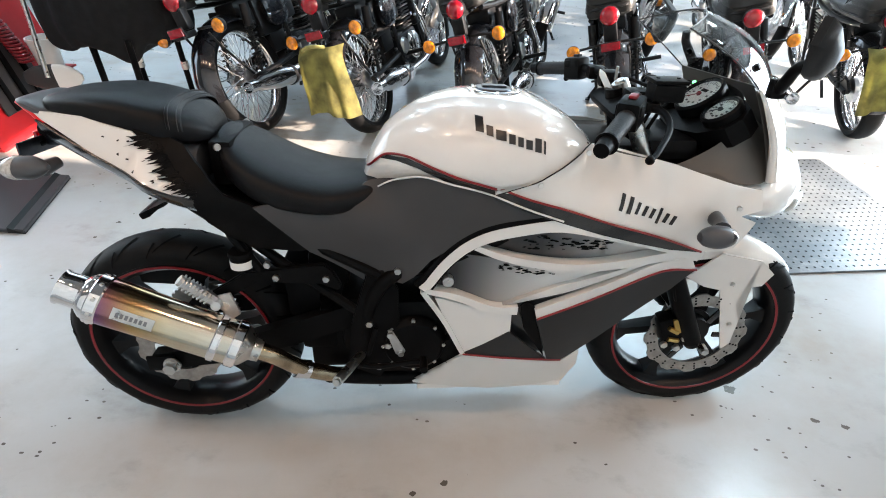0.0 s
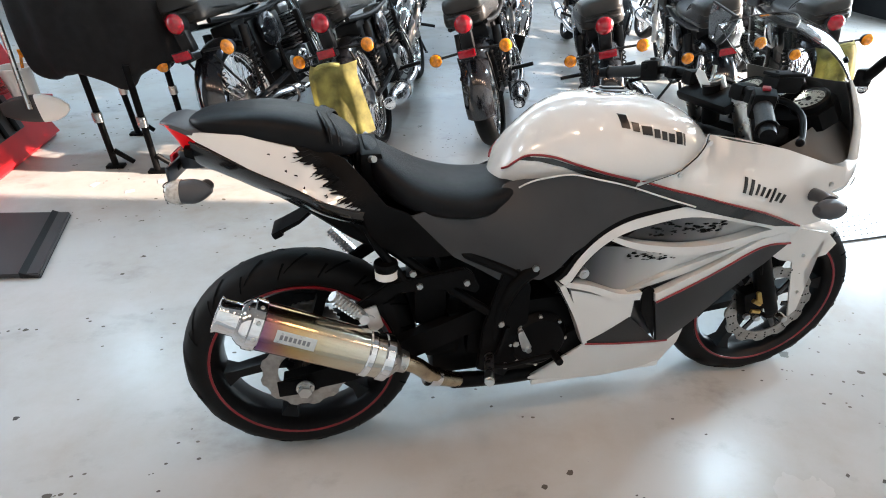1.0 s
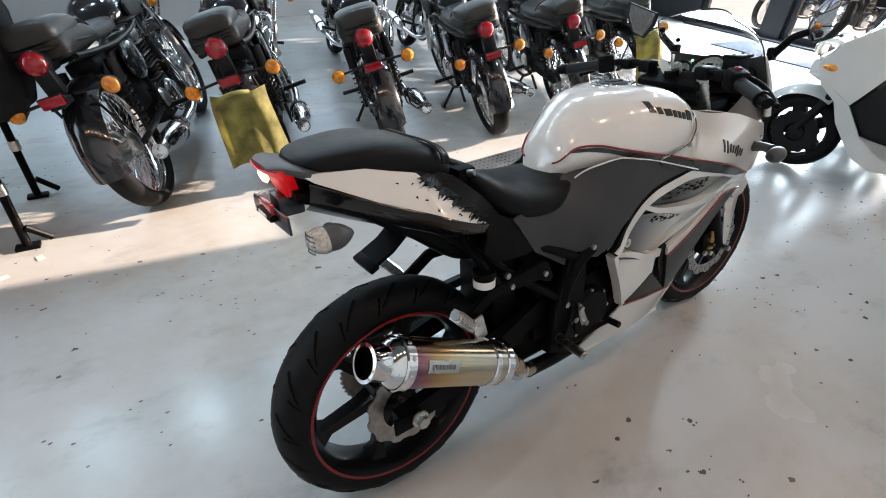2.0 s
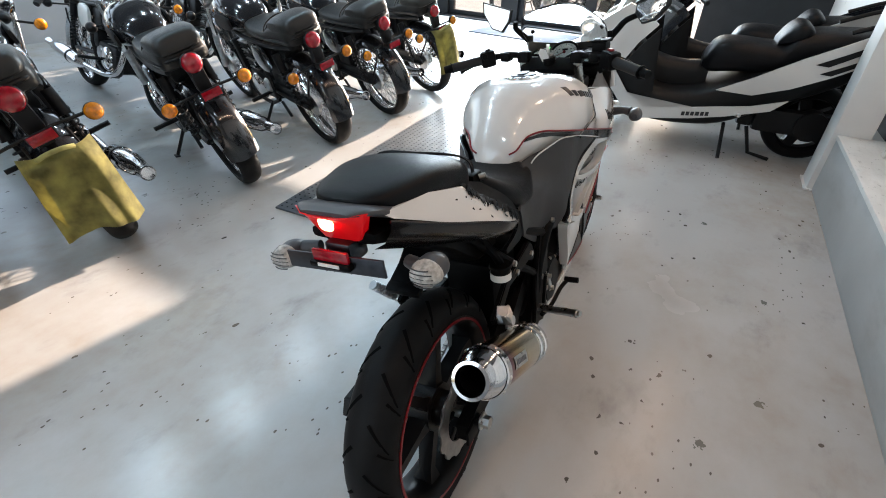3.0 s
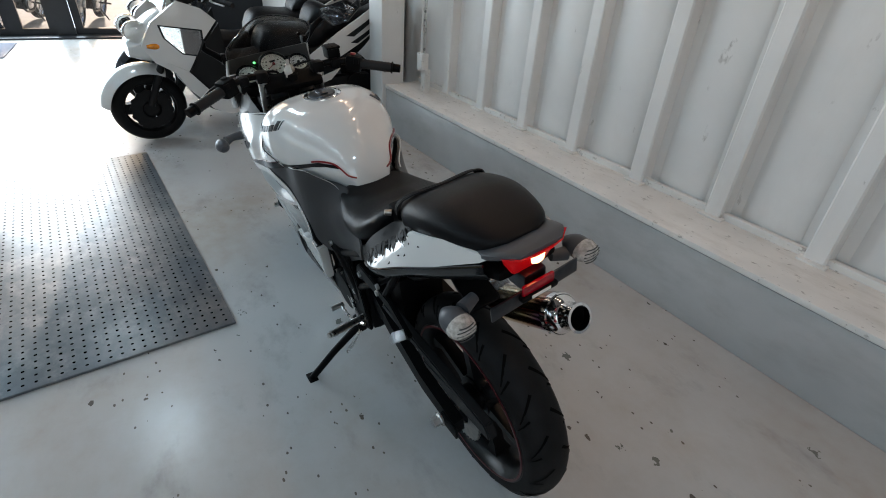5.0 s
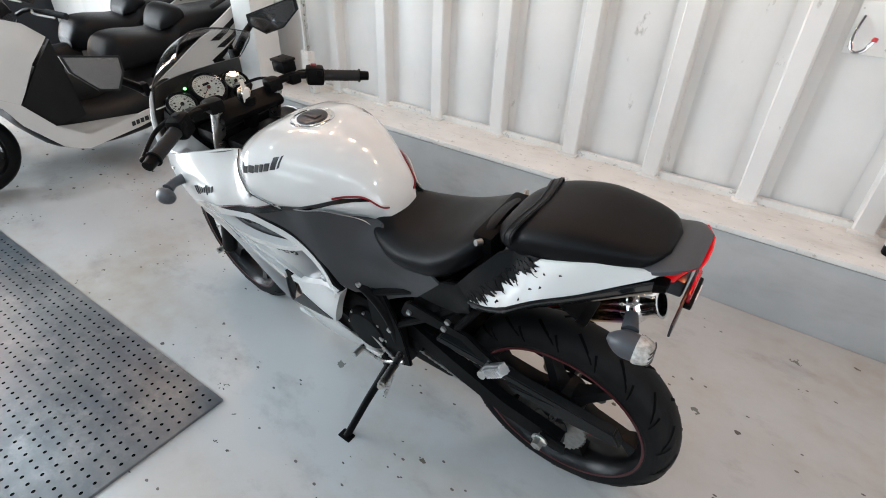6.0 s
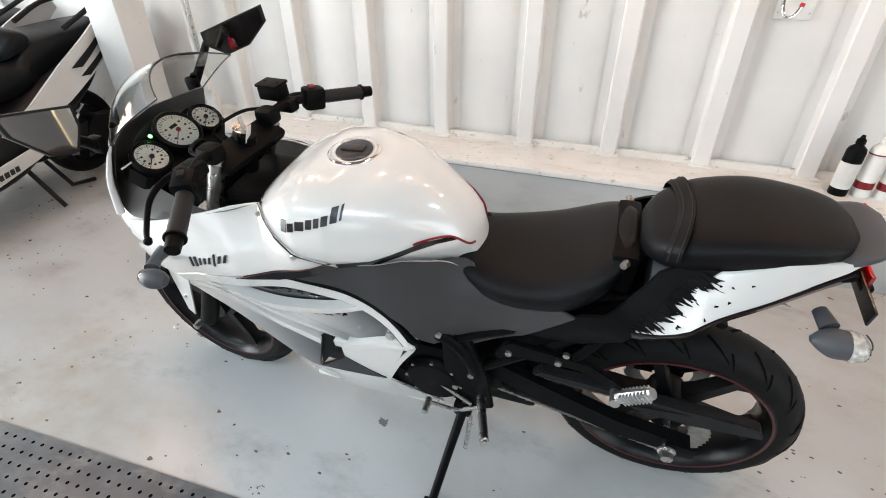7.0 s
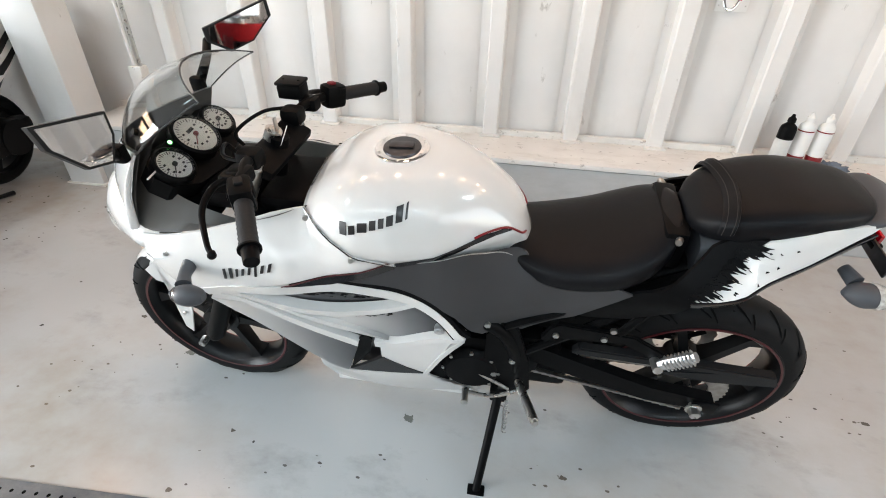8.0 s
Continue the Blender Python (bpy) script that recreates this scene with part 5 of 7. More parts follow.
for side in (-1, 1):
    part("mudguard_side", moved(sheet([(1.345, .485), (1.42, .560), (1.53, .540), (1.575, .500), (1.555, .462), (1.512, .452), (1.502, .40), (1.530, .350), (1.530, .262), (1.510, .240), (1.482, .33), (1.448, .445), (1.40, .455)], lambda x, z: .070 + .02 * max(0, .45 - z), side, 0, .005, .03), STEER), PEARL, guard, "white fork shroud")
    for sx, sz in ((1.47, .47), (1.505, .335)):
        part("shroud_screw", moved(bolt((sx, side * .077, sz), (0, side, 0), .006, .004), STEER), STEEL, guard)

# engine, frame and swing arm
eng = part("engine", join(box(.62, 0, .33, .30, .24, .24, .03), box(.74, 0, .45, .16, .22, .24, .03, pose(0, 0, 0, 0, 20)), box(.50, 0, .36, .16, .20, .18, .03), box(.68, 0, .21, .30, .18, .10, .03), box(.90, 0, .46, .05, .22, .30, .01, pose(0, 0, 0, 0, 12))), SATIN_BLACK, bike, "black parallel-twin engine")
part("lower_bracket", box(.44, 0, .275, .22, .15, .15, .02), SATIN_BLACK, bike, "black bracket behind the engine")
part("linkage_block", box(.36, -.03, .33, .10, .10, .12, .02), SATIN_BLACK, bike)
for k in range(7):
    part("cooling_fin", box(.76, 0, .40 + .022 * k, .17, .235, .006, .002, pose(0, 0, 0, 0, 20)), SATIN_BLACK, eng)
for side in (-1, 1):
    part("engine_cover", join(lathe([(0, .022), (.070, .020), (.082, .010), (.086, 0)], 32, m=to_axis((.61, side * .125, .325), (0, side, 0))), lathe([(0, .02), (.044, .018), (.05, 0)], 24, m=to_axis((.72, side * .118, .30), (0, side, 0)))), SATIN_BLACK, eng, "round black engine cover")
    for a in [math.tau * k / 8 for k in range(8)]:
        part("cover_bolt", bolt((.61 + .078 * math.cos(a), side * .135, .325 + .078 * math.sin(a)), (0, side, 0), .006, .006), STEEL, eng)
    frame_ = part("frame_rail", join(tube(curve([(1.08, side * .06, .83), (.92, side * .13, .70), (.72, side * .145, .60), (.56, side * .14, .54), (.50, side * .13, .44), (.49, side * .12, .32)], 5), .019, 10), tube([(.53, side * .135, .54), (.30, side * .115, .66), (.05, side * .09, .80), (-.14, side * .06, .86)], .013, 8), tube([(.51, side * .13, .40), (.33, side * .115, .54), (.10, side * .095, .74)], .012, 8)), SATIN_BLACK, bike, "black steel frame rail")
    plate = part("hanger_plate", slab([(.545, .56), (.575, .50), (.575, .30), (.52, .22), (.44, .26), (.455, .40), (.50, .55)], side * .128, side * .140, .003), SATIN_BLACK, bike, "black footrest hanger plate")
    for x, z in ((.548, .52), (.50, .40), (.545, .33), (.47, .30), (.52, .26)):
        part("hanger_bolt", bolt((x, side * .140, z), (0, side, 0), .010, .007), STEEL, plate)
    # pillion footrest
    stay = part("footrest_stay", slab([(.42, .56), (.40, .575), (.22, .555), (.125, .495), (.135, .475), (.16, .475), (.24, .525), (.39, .52), (.43, .50), (.44, .515)], side * .128, side * .142, .003), SATIN_BLACK, bike, "black pillion footrest stay")
    part("stay_brace", tube([(.26, side * .132, .545), (.20, side * .12, .64), (.17, side * .10, .70)], .011, 8), SATIN_BLACK, stay)
    for x, z in ((.405, .535), (.29, .54), (.275, .575)):
        part("stay_bolt", bolt((x, side * .142, z), (0, side, 0), .009, .006), STEEL, stay)
    pg0, pg1 = Vector((.150, side * .165, .492)), Vector((.090, side * .181, .562))
    part("pillion_footrest", join(tube([pg0, pg0.lerp(pg1, .15), pg1], [.013, .015, .013], 8), cyl((.155, side * .14, .480), (.155, side * .18, .488), .012, seg=10)), ALU, stay, "folded ribbed aluminium footrest")
    for k in range(8):
        part("footrest_rib", box(*pg0.lerp(pg1, .2 + .1 * k), .030, .026, .004, .001, (pg1 - pg0).to_track_quat("Z", "Y").to_matrix().to_4x4()), ALU, stay)
    # rider footrest
    fr = part("footrest", join(cyl((.475, side * .14, .300), (.455, side * .20, .315), .012, .012, 10), cyl((.455, side * .20, .315), (.432, side * .272, .335), .0125, .0125, 12), cyl((.434, side * .268, .334), (.430, side * .280, .337), .009, .009, 12)), STEEL, bike, "steel rider footrest")
part("brake_pedal", join(tube(curve([(.47, -.15, .275), (.52, -.165, .28), (.60, -.175, .30), (.635, -.19, .315)], 5), .007, 8), cyl((.635, -.18, .315), (.635, -.225, .318), .010, seg=10), box(.505, -.15, .35, .012, .01, .09, .003, pose(0, 0, 0, 0, 15))), SATIN_BLACK, bike, "black brake pedal")
pedal_link = part("pedal_linkage", join(slab([(.545, .385), (.558, .380), (.590, .315), (.580, .300), (.565, .305), (.550, .350)], -.150, -.144, .002), cyl((.552, -.150, .372), (.552, -.158, .372), .008, seg=10), cyl((.578, -.150, .312), (.578, -.158, .312), .008, seg=10)), ALU, bike, "small alloy brake linkage plate")
part("gear_lever", join(tube(curve([(.46, .15, .28), (.54, .165, .25), (.62, .17, .262)], 5), .006, 8), cyl((.62, .16, .262), (.62, .205, .264), .010, seg=10), tube([(.50, .15, .27), (.60, .14, .33)], .005, 8)), STEEL, bike, "gear lever with a rubber tip")
mc_ = part("brake_master_cylinder", join(cyl((.215, -.128, .565), (.215, -.128, .600), .026, .026, 18), cyl((.215, -.128, .598), (.215, -.128, .606), .029, .027, 18)), SATIN_BLACK, bike, "rear brake fluid pot")
part("fluid_window", cyl((.215, -.128, .566), (.215, -.128, .585), .0268, .0268, 18), WHITE_PLASTIC, mc_, "milky fluid window")
swing = part("swing_arm", join(*[loft([[(x, s * y + dy, z + dz) for dy, dz in ((-.016, -h), (.016, -h), (.016, h), (-.016, h))] for x, y, z, h in ((.46, .09, .40, .034), (.30, .105, .355, .034), (.12, .115, .305, .030), (-.05, .118, .285, .024))]) for s in (-1, 1)], box(.40, 0, .385, .06, .20, .07, .012)), SATIN_BLACK, bike, "black steel swing arm")
for y in (-.137, .137):
    part("chain_adjuster", box(-.03, y, .285, .07, .008, .045, .003), SATIN_BLACK, swing)
part("rear_caliper", join(box(.035, -.10, .395, .075, .05, .055, .012, pose(0, 0, 0, 0, 20)), box(.07, -.115, .35, .03, .012, .1, .004)), SATIN_BLACK, bike, "black rear brake caliper")
shock = part("shock_absorber", cyl((.36, .0, .42), (.40, .0, .62), .032, seg=16), SATIN_BLACK, bike, "black rear shock absorber")
for k in range(9):
    part("spring_coil", ring(.03, .040, .004, to_axis((.36 + .04 * k / 9, 0, .43 + .18 * k / 9), (.2, 0, 1)), 16), SATIN_BLACK, shock)
guard_l = part("chain_guard", slab([(.33, .455), (.10, .442), (-.165, .425), (-.185, .385), (-.02, .372), (.10, .385), (.12, .402), (.02, .415), (.20, .42), (.35, .43)], .090, .118, .004), DARK_PLASTIC, bike, "dark grey plastic chain guard")
links = []
for k in range(46):
    t = k / 45
    for zz, dz in ((.375, 0), (.222, 0)):
        x = .53 - .53 * t
        z = (.395 + (.384 - .395) * t) if zz > .3 else (.315 + (.192 - .315) * t)
        links.append(box(x, .088, z, .0135, .014, .012 if k % 2 else .008, .002))
tagged(part("drive_chain", join(*links), DISC, bike, "drive chain"), kind="stuff")
# side stand
stand_top, stand_foot = Vector((.525, .150, .225)), Vector((.563, .357, .052))
st = part("side_stand", join(tube([stand_top, stand_top.lerp(stand_foot, .5) + Vector((0, .004, .004)), stand_foot], [.014, .0125, .012], 10), box(*stand_foot, .05, .034, .012, .005, pose(0, 0, 0, 9.5, 0, 0)), box(.525, .145, .235, .05, .03, .05, .008)), SATIN_BLACK, bike, "black side stand, down")
part("stand_spring", tube([(.50 + .006 * math.cos(k * .9), .155 + .006 * math.sin(k * .9) + k * .0011, .225 - k * .0012) for k in range(60)], .0016, 5), STEEL, st)
# exhaust
ex0, ex1 = Vector((-.082, -.203, .533)), Vector((.198, -.196, .388))
ed = (ex1 - ex0).normalized()
exm = to_axis(ex0, ed)
L = (ex1 - ex0).length
sil = part("silencer", lathe([(.046, 0), (.053, .004), (.053, L - .004), (.046, L)], 48, m=exm), TITAN, bike, "heat-tinted round titanium silencer")
for a, b in ((-.004, .022), (L - .060, L - .042), (L - .020, L + .004)):
    part("band", lathe([(.0535, a), (.0565, a + .003), (.0565, b - .003), (.0535, b)], 48, m=exm), CHROME, sil, "polished band")
for t in [math.tau * k / 10 for k in range(10)]:
    part("band_rivet", dome(exm @ Vector((.056 * math.cos(t), .056 * math.sin(t), .010)), exm.to_3x3() @ Vector((math.cos(t), math.sin(t), 0)), .005, .003, 8), STEEL, sil)
part("end_cap", lathe([(.053, 0), (.050, -.012), (.042, -.022), (.037, -.026), (.036, -.060), (.039, -.065), (.039, -.068), (.032, -.069), (.031, -.03), (.030, .06), (0, .06)], 40, m=exm), CHROME, sil, "chrome end cap with a wide outlet")
part("outlet_bore", lathe([(.0305, -.05), (.0295, .05), (0, .05)], 30, m=exm), SATIN_BLACK, sil)
part("front_cone", lathe([(.053, L), (.045, L + .014), (.028, L + .03), (.026, L + .05)], 36, m=exm), STEEL, sil)
lp = [(.0532 + .0008) * Vector((math.cos(t), math.sin(t), 0)) for t in [radians(-62 + 5 * k) for k in range(8)]]
side_dir = exm.to_3x3().inverted() @ Vector((0, -.85, .35))
ang0 = math.atan2(side_dir.y, side_dir.x)
badge_rows = [[exm @ Vector((r * math.cos(ang0 + radians(a)), r * math.sin(ang0 + radians(a)), zz)) for a in (-14, -7, 0, 7, 14)] for r, zz in ((.0545, .050), (.0545, .135))]
bb = loft(badge_rows, caps=False, closed=False)
part("badge", bb, STEEL, sil, "small silver badge plate")
part("badge_lettering", join(*[box(*(exm @ Vector((.0552 * math.cos(ang0), .0552 * math.sin(ang0), .062 + .0095 * k))), .0016, .010, .006, 0, exm.to_3x3().to_4x4() @ Matrix.Rotation(ang0, 4, "Z")) for k in range(7)]), GREY_INK, sil)
WARM_STEEL = surf("heat_stained_steel", (0.42, 0.34, 0.24), 0.24, 1.0, var=0.25, scale=25, bump=0.03)
pipe = part("exhaust_pipe", tube(curve([ex1 + ed * .03, ex1 + ed * .08 + Vector((0, .01, -.01)), (.325, -.145, .262), (.40, -.11, .205)], 6), .021, 14), WARM_STEEL, bike, "heat-stained steel exhaust pipe")
# coloured black where the pipe passes out of sight behind the dark parts
part("lower_pipe", tube(curve([(.385, -.116, .213), (.40, -.11, .205), (.55, -.09, .175), (.72, -.07, .165), (.88, -.05, .20), (.93, -.05, .32), (.88, -.05, .42)], 6), .022, 14), SATIN_BLACK, pipe, "lower pipe, coloured black")
part("pipe_clamp", tube([Vector((.305, -.15, .27)), Vector((.335, -.137, .252))], .025, 14), CHROME, pipe)
part("silencer_hanger", join(slab([(.15, .50), (.185, .51), (.20, .45), (.17, .43)], -.16, -.152, .002), cyl((.168, -.14, .475), (.168, -.165, .475), .012, seg=12)), ALU, sil)


# the row of classic roadsters
BLACK_TANK = surf("black_tank_paint", (0.01, 0.01, 0.012), 0.14, coat=0.8, bump=0.003)
FENDER_GREY = surf("dark_fender_paint", (0.05, 0.052, 0.058), 0.2, 0.3, coat=0.7, bump=0.004)
SEAT_BROWN = surf("classic_seat_vinyl", (0.022, 0.021, 0.020), 0.40, bump=0.3, bscale=400, spec=0.3)
SEAT_TOP = surf("paler_pad_vinyl", (0.028, 0.027, 0.026), 0.38, bump=0.3, bscale=400, spec=0.35)
ENGINE_ALU = surf("engine_alloy", (0.5, 0.5, 0.5), 0.3, 1.0, var=0.2, scale=30, bump=0.1)
ENGINE_DARK = surf("engine_black", (0.009, 0.009, 0.01), 0.4, var=0.3, scale=30, bump=0.1, spec=0.25)


def wire_wheel(th, name, c, R, w, label):
    wm = Matrix.Translation(c)
    wh = part(name, lathe([(R - .052, -w * .62), (R - .044, -w * .70), (R - .060, -w * .5), (R - .070, 0), (R - .060, w * .5), (R - .044, w * .70), (R - .052, w * .62), (R - .064, 0)], 40, m=wm @ WHEEL, close=True), CHROME, th, label)
    part("tyre", tyre(R, w, .056, wm, 44), RUBBER, wh, "black tyre")
    bm = bmesh.new()
    for k in range(44):
        a = math.tau * (k // 2) / 22 + (.09 if k % 2 else -.09)
        for s in (-1, 1):
            b0 = math.tau * (k // 2) / 22 + (.55 if (k + s) % 2 else -.55)
            p0 = c + Vector((.045 * math.cos(b0), s * .032, .045 * math.sin(b0)))
            p1 = c + Vector(((R - .066) * math.cos(a), s * .006, (R - .066) * math.sin(a)))
            n = (p1 - p0).normalized()
            u = n.orthogonal().normalized() * .0016
            v = n.cross(u)
            q = [[bm.verts.new(p + u * math.cos(t) + v * math.sin(t)) for t in (0, 2.1, 4.2)] for p in (p0, p1)]
            for i in range(3):
                bm.faces.new((q[0][i], q[0][(i + 1) % 3], q[1][(i + 1) % 3], q[1][i]))
    tagged(part("spokes", bm, CHROME, wh), kind="stuff")
    part("hub", lathe([(0, -.055), (.030, -.055), (.05, -.045), (.055, -.03), (.03, -.02), (.03, .02), (.075, .028), (.08, .052), (.04, .06), (0, .06)], 28, m=wm @ WHEEL), ENGINE_ALU, wh, "alloy hub")
    return wh


def arc_guard(c, R, w, a0, a1, n=20):
    rings = []
    for k in range(n + 1):
        a = radians(a0 + (a1 - a0) * k / n)
        row = []
        for g in (0, .003):
            pts = []
            for j in range(9):
                b = -1 + 2 * j / 8
                rr = R - .045 * abs(b) ** 2.4 - g
                pts.append((c.x + rr * math.cos(a), w * b * (1 - g * 6), c.z + rr * math.sin(a)))
            row += pts if g == 0 else pts[::-1]
        rings.append(row)
    return loft(rings)


def round_signal(th, p, face, r=.034, stalk=None):
    d = Vector(face).normalized()
    ob = part("indicator", join(lathe([(r * .96, 0), (r, -.006), (r * .85, -.03), (r * .4, -.045), (0, -.047)], 20, m=to_axis(p, d)), cyl(Vector(stalk), Vector(p) - d * .025, .007, seg=8)), ENGINE_DARK, th, "round turn signal on a black stalk")
    part("lens", lathe([(0, .022), (r * .35, .021), (r * .75, .014), (r * .96, .002), (r * .96, -.003)], 20, m=to_axis(p, d)), AMBER, ob, "amber lens")


def classic(m, label, tank_mat=BLACK_TANK, guard_mat=BLACK_TANK):
    th = thing("classic_motorcycle", m, label, "motorcycle", "motorcycles parked in a row")
    ra, fa = Vector((0, 0, .312)), Vector((1.37, 0, .322))
    rk = Vector((-.44, 0, .898))
    wire_wheel(th, "rear_wheel", ra, .312, .060, "wire-spoked rear wheel")
    wire_wheel(th, "front_wheel", fa, .322, .048, "wire-spoked front wheel")
    rg = part("rear_mudguard", arc_guard(ra, .345, .082, 40, 186), guard_mat, th, "dark metal rear mudguard")
    part("front_mudguard", arc_guard(fa, .350, .062, 20, 150), guard_mat, th, "front mudguard")
    part("guard_stay", join(*[tube([(0, s * .07, .33), (-.16, s * .085, .52), (-.20, s * .08, .60)], .007, 6) for s in (-1, 1)]), ENGINE_DARK, rg)
    # tail
    tl_ = part("tail_lamp", join(lathe([(.045, -.004), (.05, -.01), (.045, -.05), (0, -.055)], 24, m=to_axis((-.262, 0, .775), (-1, 0, .12))), box(-.20, 0, .752, .14, .06, .06, .015), box(-.24, 0, .70, .05, .07, .12, .015)), ENGINE_DARK, th, "round red tail lamp")
    part("lens", lathe([(0, .024), (.024, .022), (.040, .012), (.046, 0), (.046, -.006)], 24, m=to_axis((-.262, 0, .775), (-1, 0, .12))), RUBY, tl_, "ruby red lens")
    pl = part("plate_holder", join(box(-.318, 0, .640, .010, .10, .05, .006, pose(0, 0, 0, 0, -14)), box(-.27, 0, .62, .10, .06, .03, .006)), ENGINE_DARK, th, "black reflector holder")
    part("reflector", box(-.326, 0, .640, .012, .092, .040, .004), RUBY, pl, "red reflector")
    for s in (-1, 1):
        round_signal(th, (-.245, s * .197, .622), (-1, 0, .02), .036, (-.215, s * .04, .630))
        round_signal(th, (1.23, s * .19, .78), (1, 0, .05), .034, (1.19, s * .08, .78))
        sh = part("rear_shock", join(cyl((.02, s * .115, .33), (.10, s * .115, .66), .011, seg=8), cyl((.075, s * .115, .56), (.103, s * .115, .67), .026, seg=14)), ENGINE_DARK, th, "black rear shock absorber")
        part("spring", tube([Vector((.025 + .06 * t / 90, s * .115, .36 + .22 * t / 90)) + Vector((.026 * math.cos(t * .55), .026 * math.sin(t * .55), 0)) for t in range(91)], .0048, 5), ENGINE_DARK, sh)
        part("grab_rail", tube(curve([(.18, s * .115, .76), (-.02, s * .12, .785), (-.17, s * .10, .80), (-.21, s * .05, .805), (-.215, 0, .806)], 5), .009, 8), ENGINE_DARK, th)
        part("footrest", cyl((.52, s * .10, .30), (.50, s * .26, .31), .014, .013, 10), ENGINE_DARK, th)
        part("frame_tube", join(tube(curve([(1.0, s * .05, .80), (.70, s * .10, .72), (.35, s * .11, .70), (.05, s * .11, .72), (-.14, s * .10, .745)], 5), .014, 8), tube([(.42, s * .10, .70), (.40, s * .11, .42), (.45, s * .10, .26)], .014, 8), tube(curve([(1.02, s * .03, .74), (.90, s * .08, .45), (.86, s * .10, .24), (.60, s * .11, .20), (.42, s * .10, .26)], 5), .014, 8)), ENGINE_DARK, th, "black frame tubes")
        part("swing_arm", tube([(.44, s * .09, .33), (.2, s * .095, .318), (-.03, s * .09, .312)], .016, 8), ENGINE_DARK, th)
        lg = part("fork_leg", join(cyl(fa + Vector((0, s * .085, 0)), fa + Vector((0, s * .085, 0)) + rk * .30, .025, .024, 14)), ENGINE_ALU, th, "alloy fork leg")
        part("fork_tube", cyl(fa + Vector((0, s * .085, 0)) + rk * .28, fa + Vector((0, s * .085, 0)) + rk * .66, .0175, seg=12), CHROME, lg)
        hb = part("handlebar", tube(curve([(1.02, 0, 1.02), (1.02, s * .10, 1.02), (.99, s * .20, 1.08), (.93, s * .30, 1.07), (.86, s * .37, 1.04)], 5), .011, 10), ENGINE_DARK, th, "black handlebar")
        part("grip", cyl((.915, s * .315, 1.064), (.855, s * .378, 1.036), .017, .016, 12), GRIP, hb)
        part("lever", tube(curve([(.965, s * .22, 1.08), (.99, s * .28, 1.075), (.95, s * .36, 1.04)], 4), .006, 6), ALU, hb)
        part("switch_box", box(.94, s * .275, 1.07, .05, .05, .05, .01), ENGINE_DARK, hb)
        mr_ = part("mirror", dome((.95, s * .36, 1.245), (1, 0, .1), .055, .03, 20, .004), ENGINE_DARK, th, "round black mirror")
        part("mirror_stem", tube(curve([(.96, s * .24, 1.08), (.96, s * .28, 1.16), (.955, s * .355, 1.235)], 4), .0055, 8), ENGINE_DARK, mr_)
        part("mirror_glass", lathe([(0, .001), (.048, .001), (.048, -.001), (0, -.001)], 20, m=to_axis((.944, s * .36, 1.244), (-1, 0, -.1))), MIRROR, mr_)
    # seat, tank, side covers
    st_ = part("seat", pad([(-.20, .835, .765, .085), (-.17, .865, .752, .115), (-.06, .868, .750, .125), (.06, .850, .748, .130), (.14, .822, .745, .132), (.30, .815, .742, .130), (.44, .812, .745, .108), (.50, .800, .755, .080)], 26, 22, 3, 6), SEAT_BROWN, th, "black ribbed dual seat")
    for k in range(9):
        x = -.12 + k * .03
        part("seat_rib", tube([(x, .118 * math.cos(a), .80 + .067 * math.sin(a)) for a in [math.pi * j / 16 for j in range(17)]], .005, 5), SEAT_BROWN, st_)
    part("seat_piping", tube(curve([(-.205, .0, .80), (-.18, .105, .79), (-.06, .128, .785), (.14, .136, .775), (.44, .11, .772), (.5, .06, .775)], 4), .004, 6), ENGINE_DARK, st_)
    part("pillion_pad", pad([(-.215, .880, .83, .070), (-.19, .905, .82, .105), (-.10, .910, .82, .120), (.0, .898, .82, .122), (.05, .870, .82, .110), (.07, .845, .82, .08)], 16, 18, 3, 5), SEAT_TOP, st_, "raised pillion pad")
    tk = part("fuel_tank", pad([(.47, .80, .745, .07), (.52, .862, .735, .115), (.62, .915, .725, .150), (.74, .935, .720, .160), (.86, .925, .725, .145), (.95, .892, .745, .105), (.99, .855, .775, .06)], 26, 26, 2.3, 3), tank_mat, th, "teardrop fuel tank")
    part("tank_cap", lathe([(0, .018), (.03, .016), (.034, .004), (.034, -.01)], 20, m=to_axis((.76, 0, .932), (0, 0, 1))), CHROME, tk)
    for s in (-1, 1):
        part("knee_pad", moved(pad([(.56, .03, -.03, .008), (.60, .045, -.045, .012), (.72, .05, -.05, .012), (.80, .03, -.03, .008)], 10, 14), Matrix.Translation((0, s * .153, .80))), GRIP, tk)
        part("side_cover", moved(pad([(.24, .05, -.05, .012), (.28, .085, -.085, .02), (.38, .09, -.09, .02), (.44, .06, -.06, .012)], 10, 16, 3, 3), Matrix.Translation((0, s * .125, .60))), tank_mat, th, "black side cover")
    # engine
    en = part("engine", join(box(.62, 0, .33, .36, .20, .20, .05), box(.74, 0, .30, .14, .22, .16, .05), box(.52, 0, .37, .16, .18, .14, .04)), ENGINE_DARK, th, "air-cooled engine with cooling fins")
    for k in range(10):
        part("cooling_fin", box(.70 + .010 * k * .3, 0, .435 + .021 * k, .155, .165, .007, .002), ENGINE_ALU if k % 3 == 0 else ENGINE_DARK, en)
    part("cylinder", cyl((.70, 0, .42), (.73, 0, .66), .058, seg=18), ENGINE_DARK, en)
    part("cylinder_head", box(.735, 0, .665, .14, .14, .06, .02), ENGINE_ALU, en)
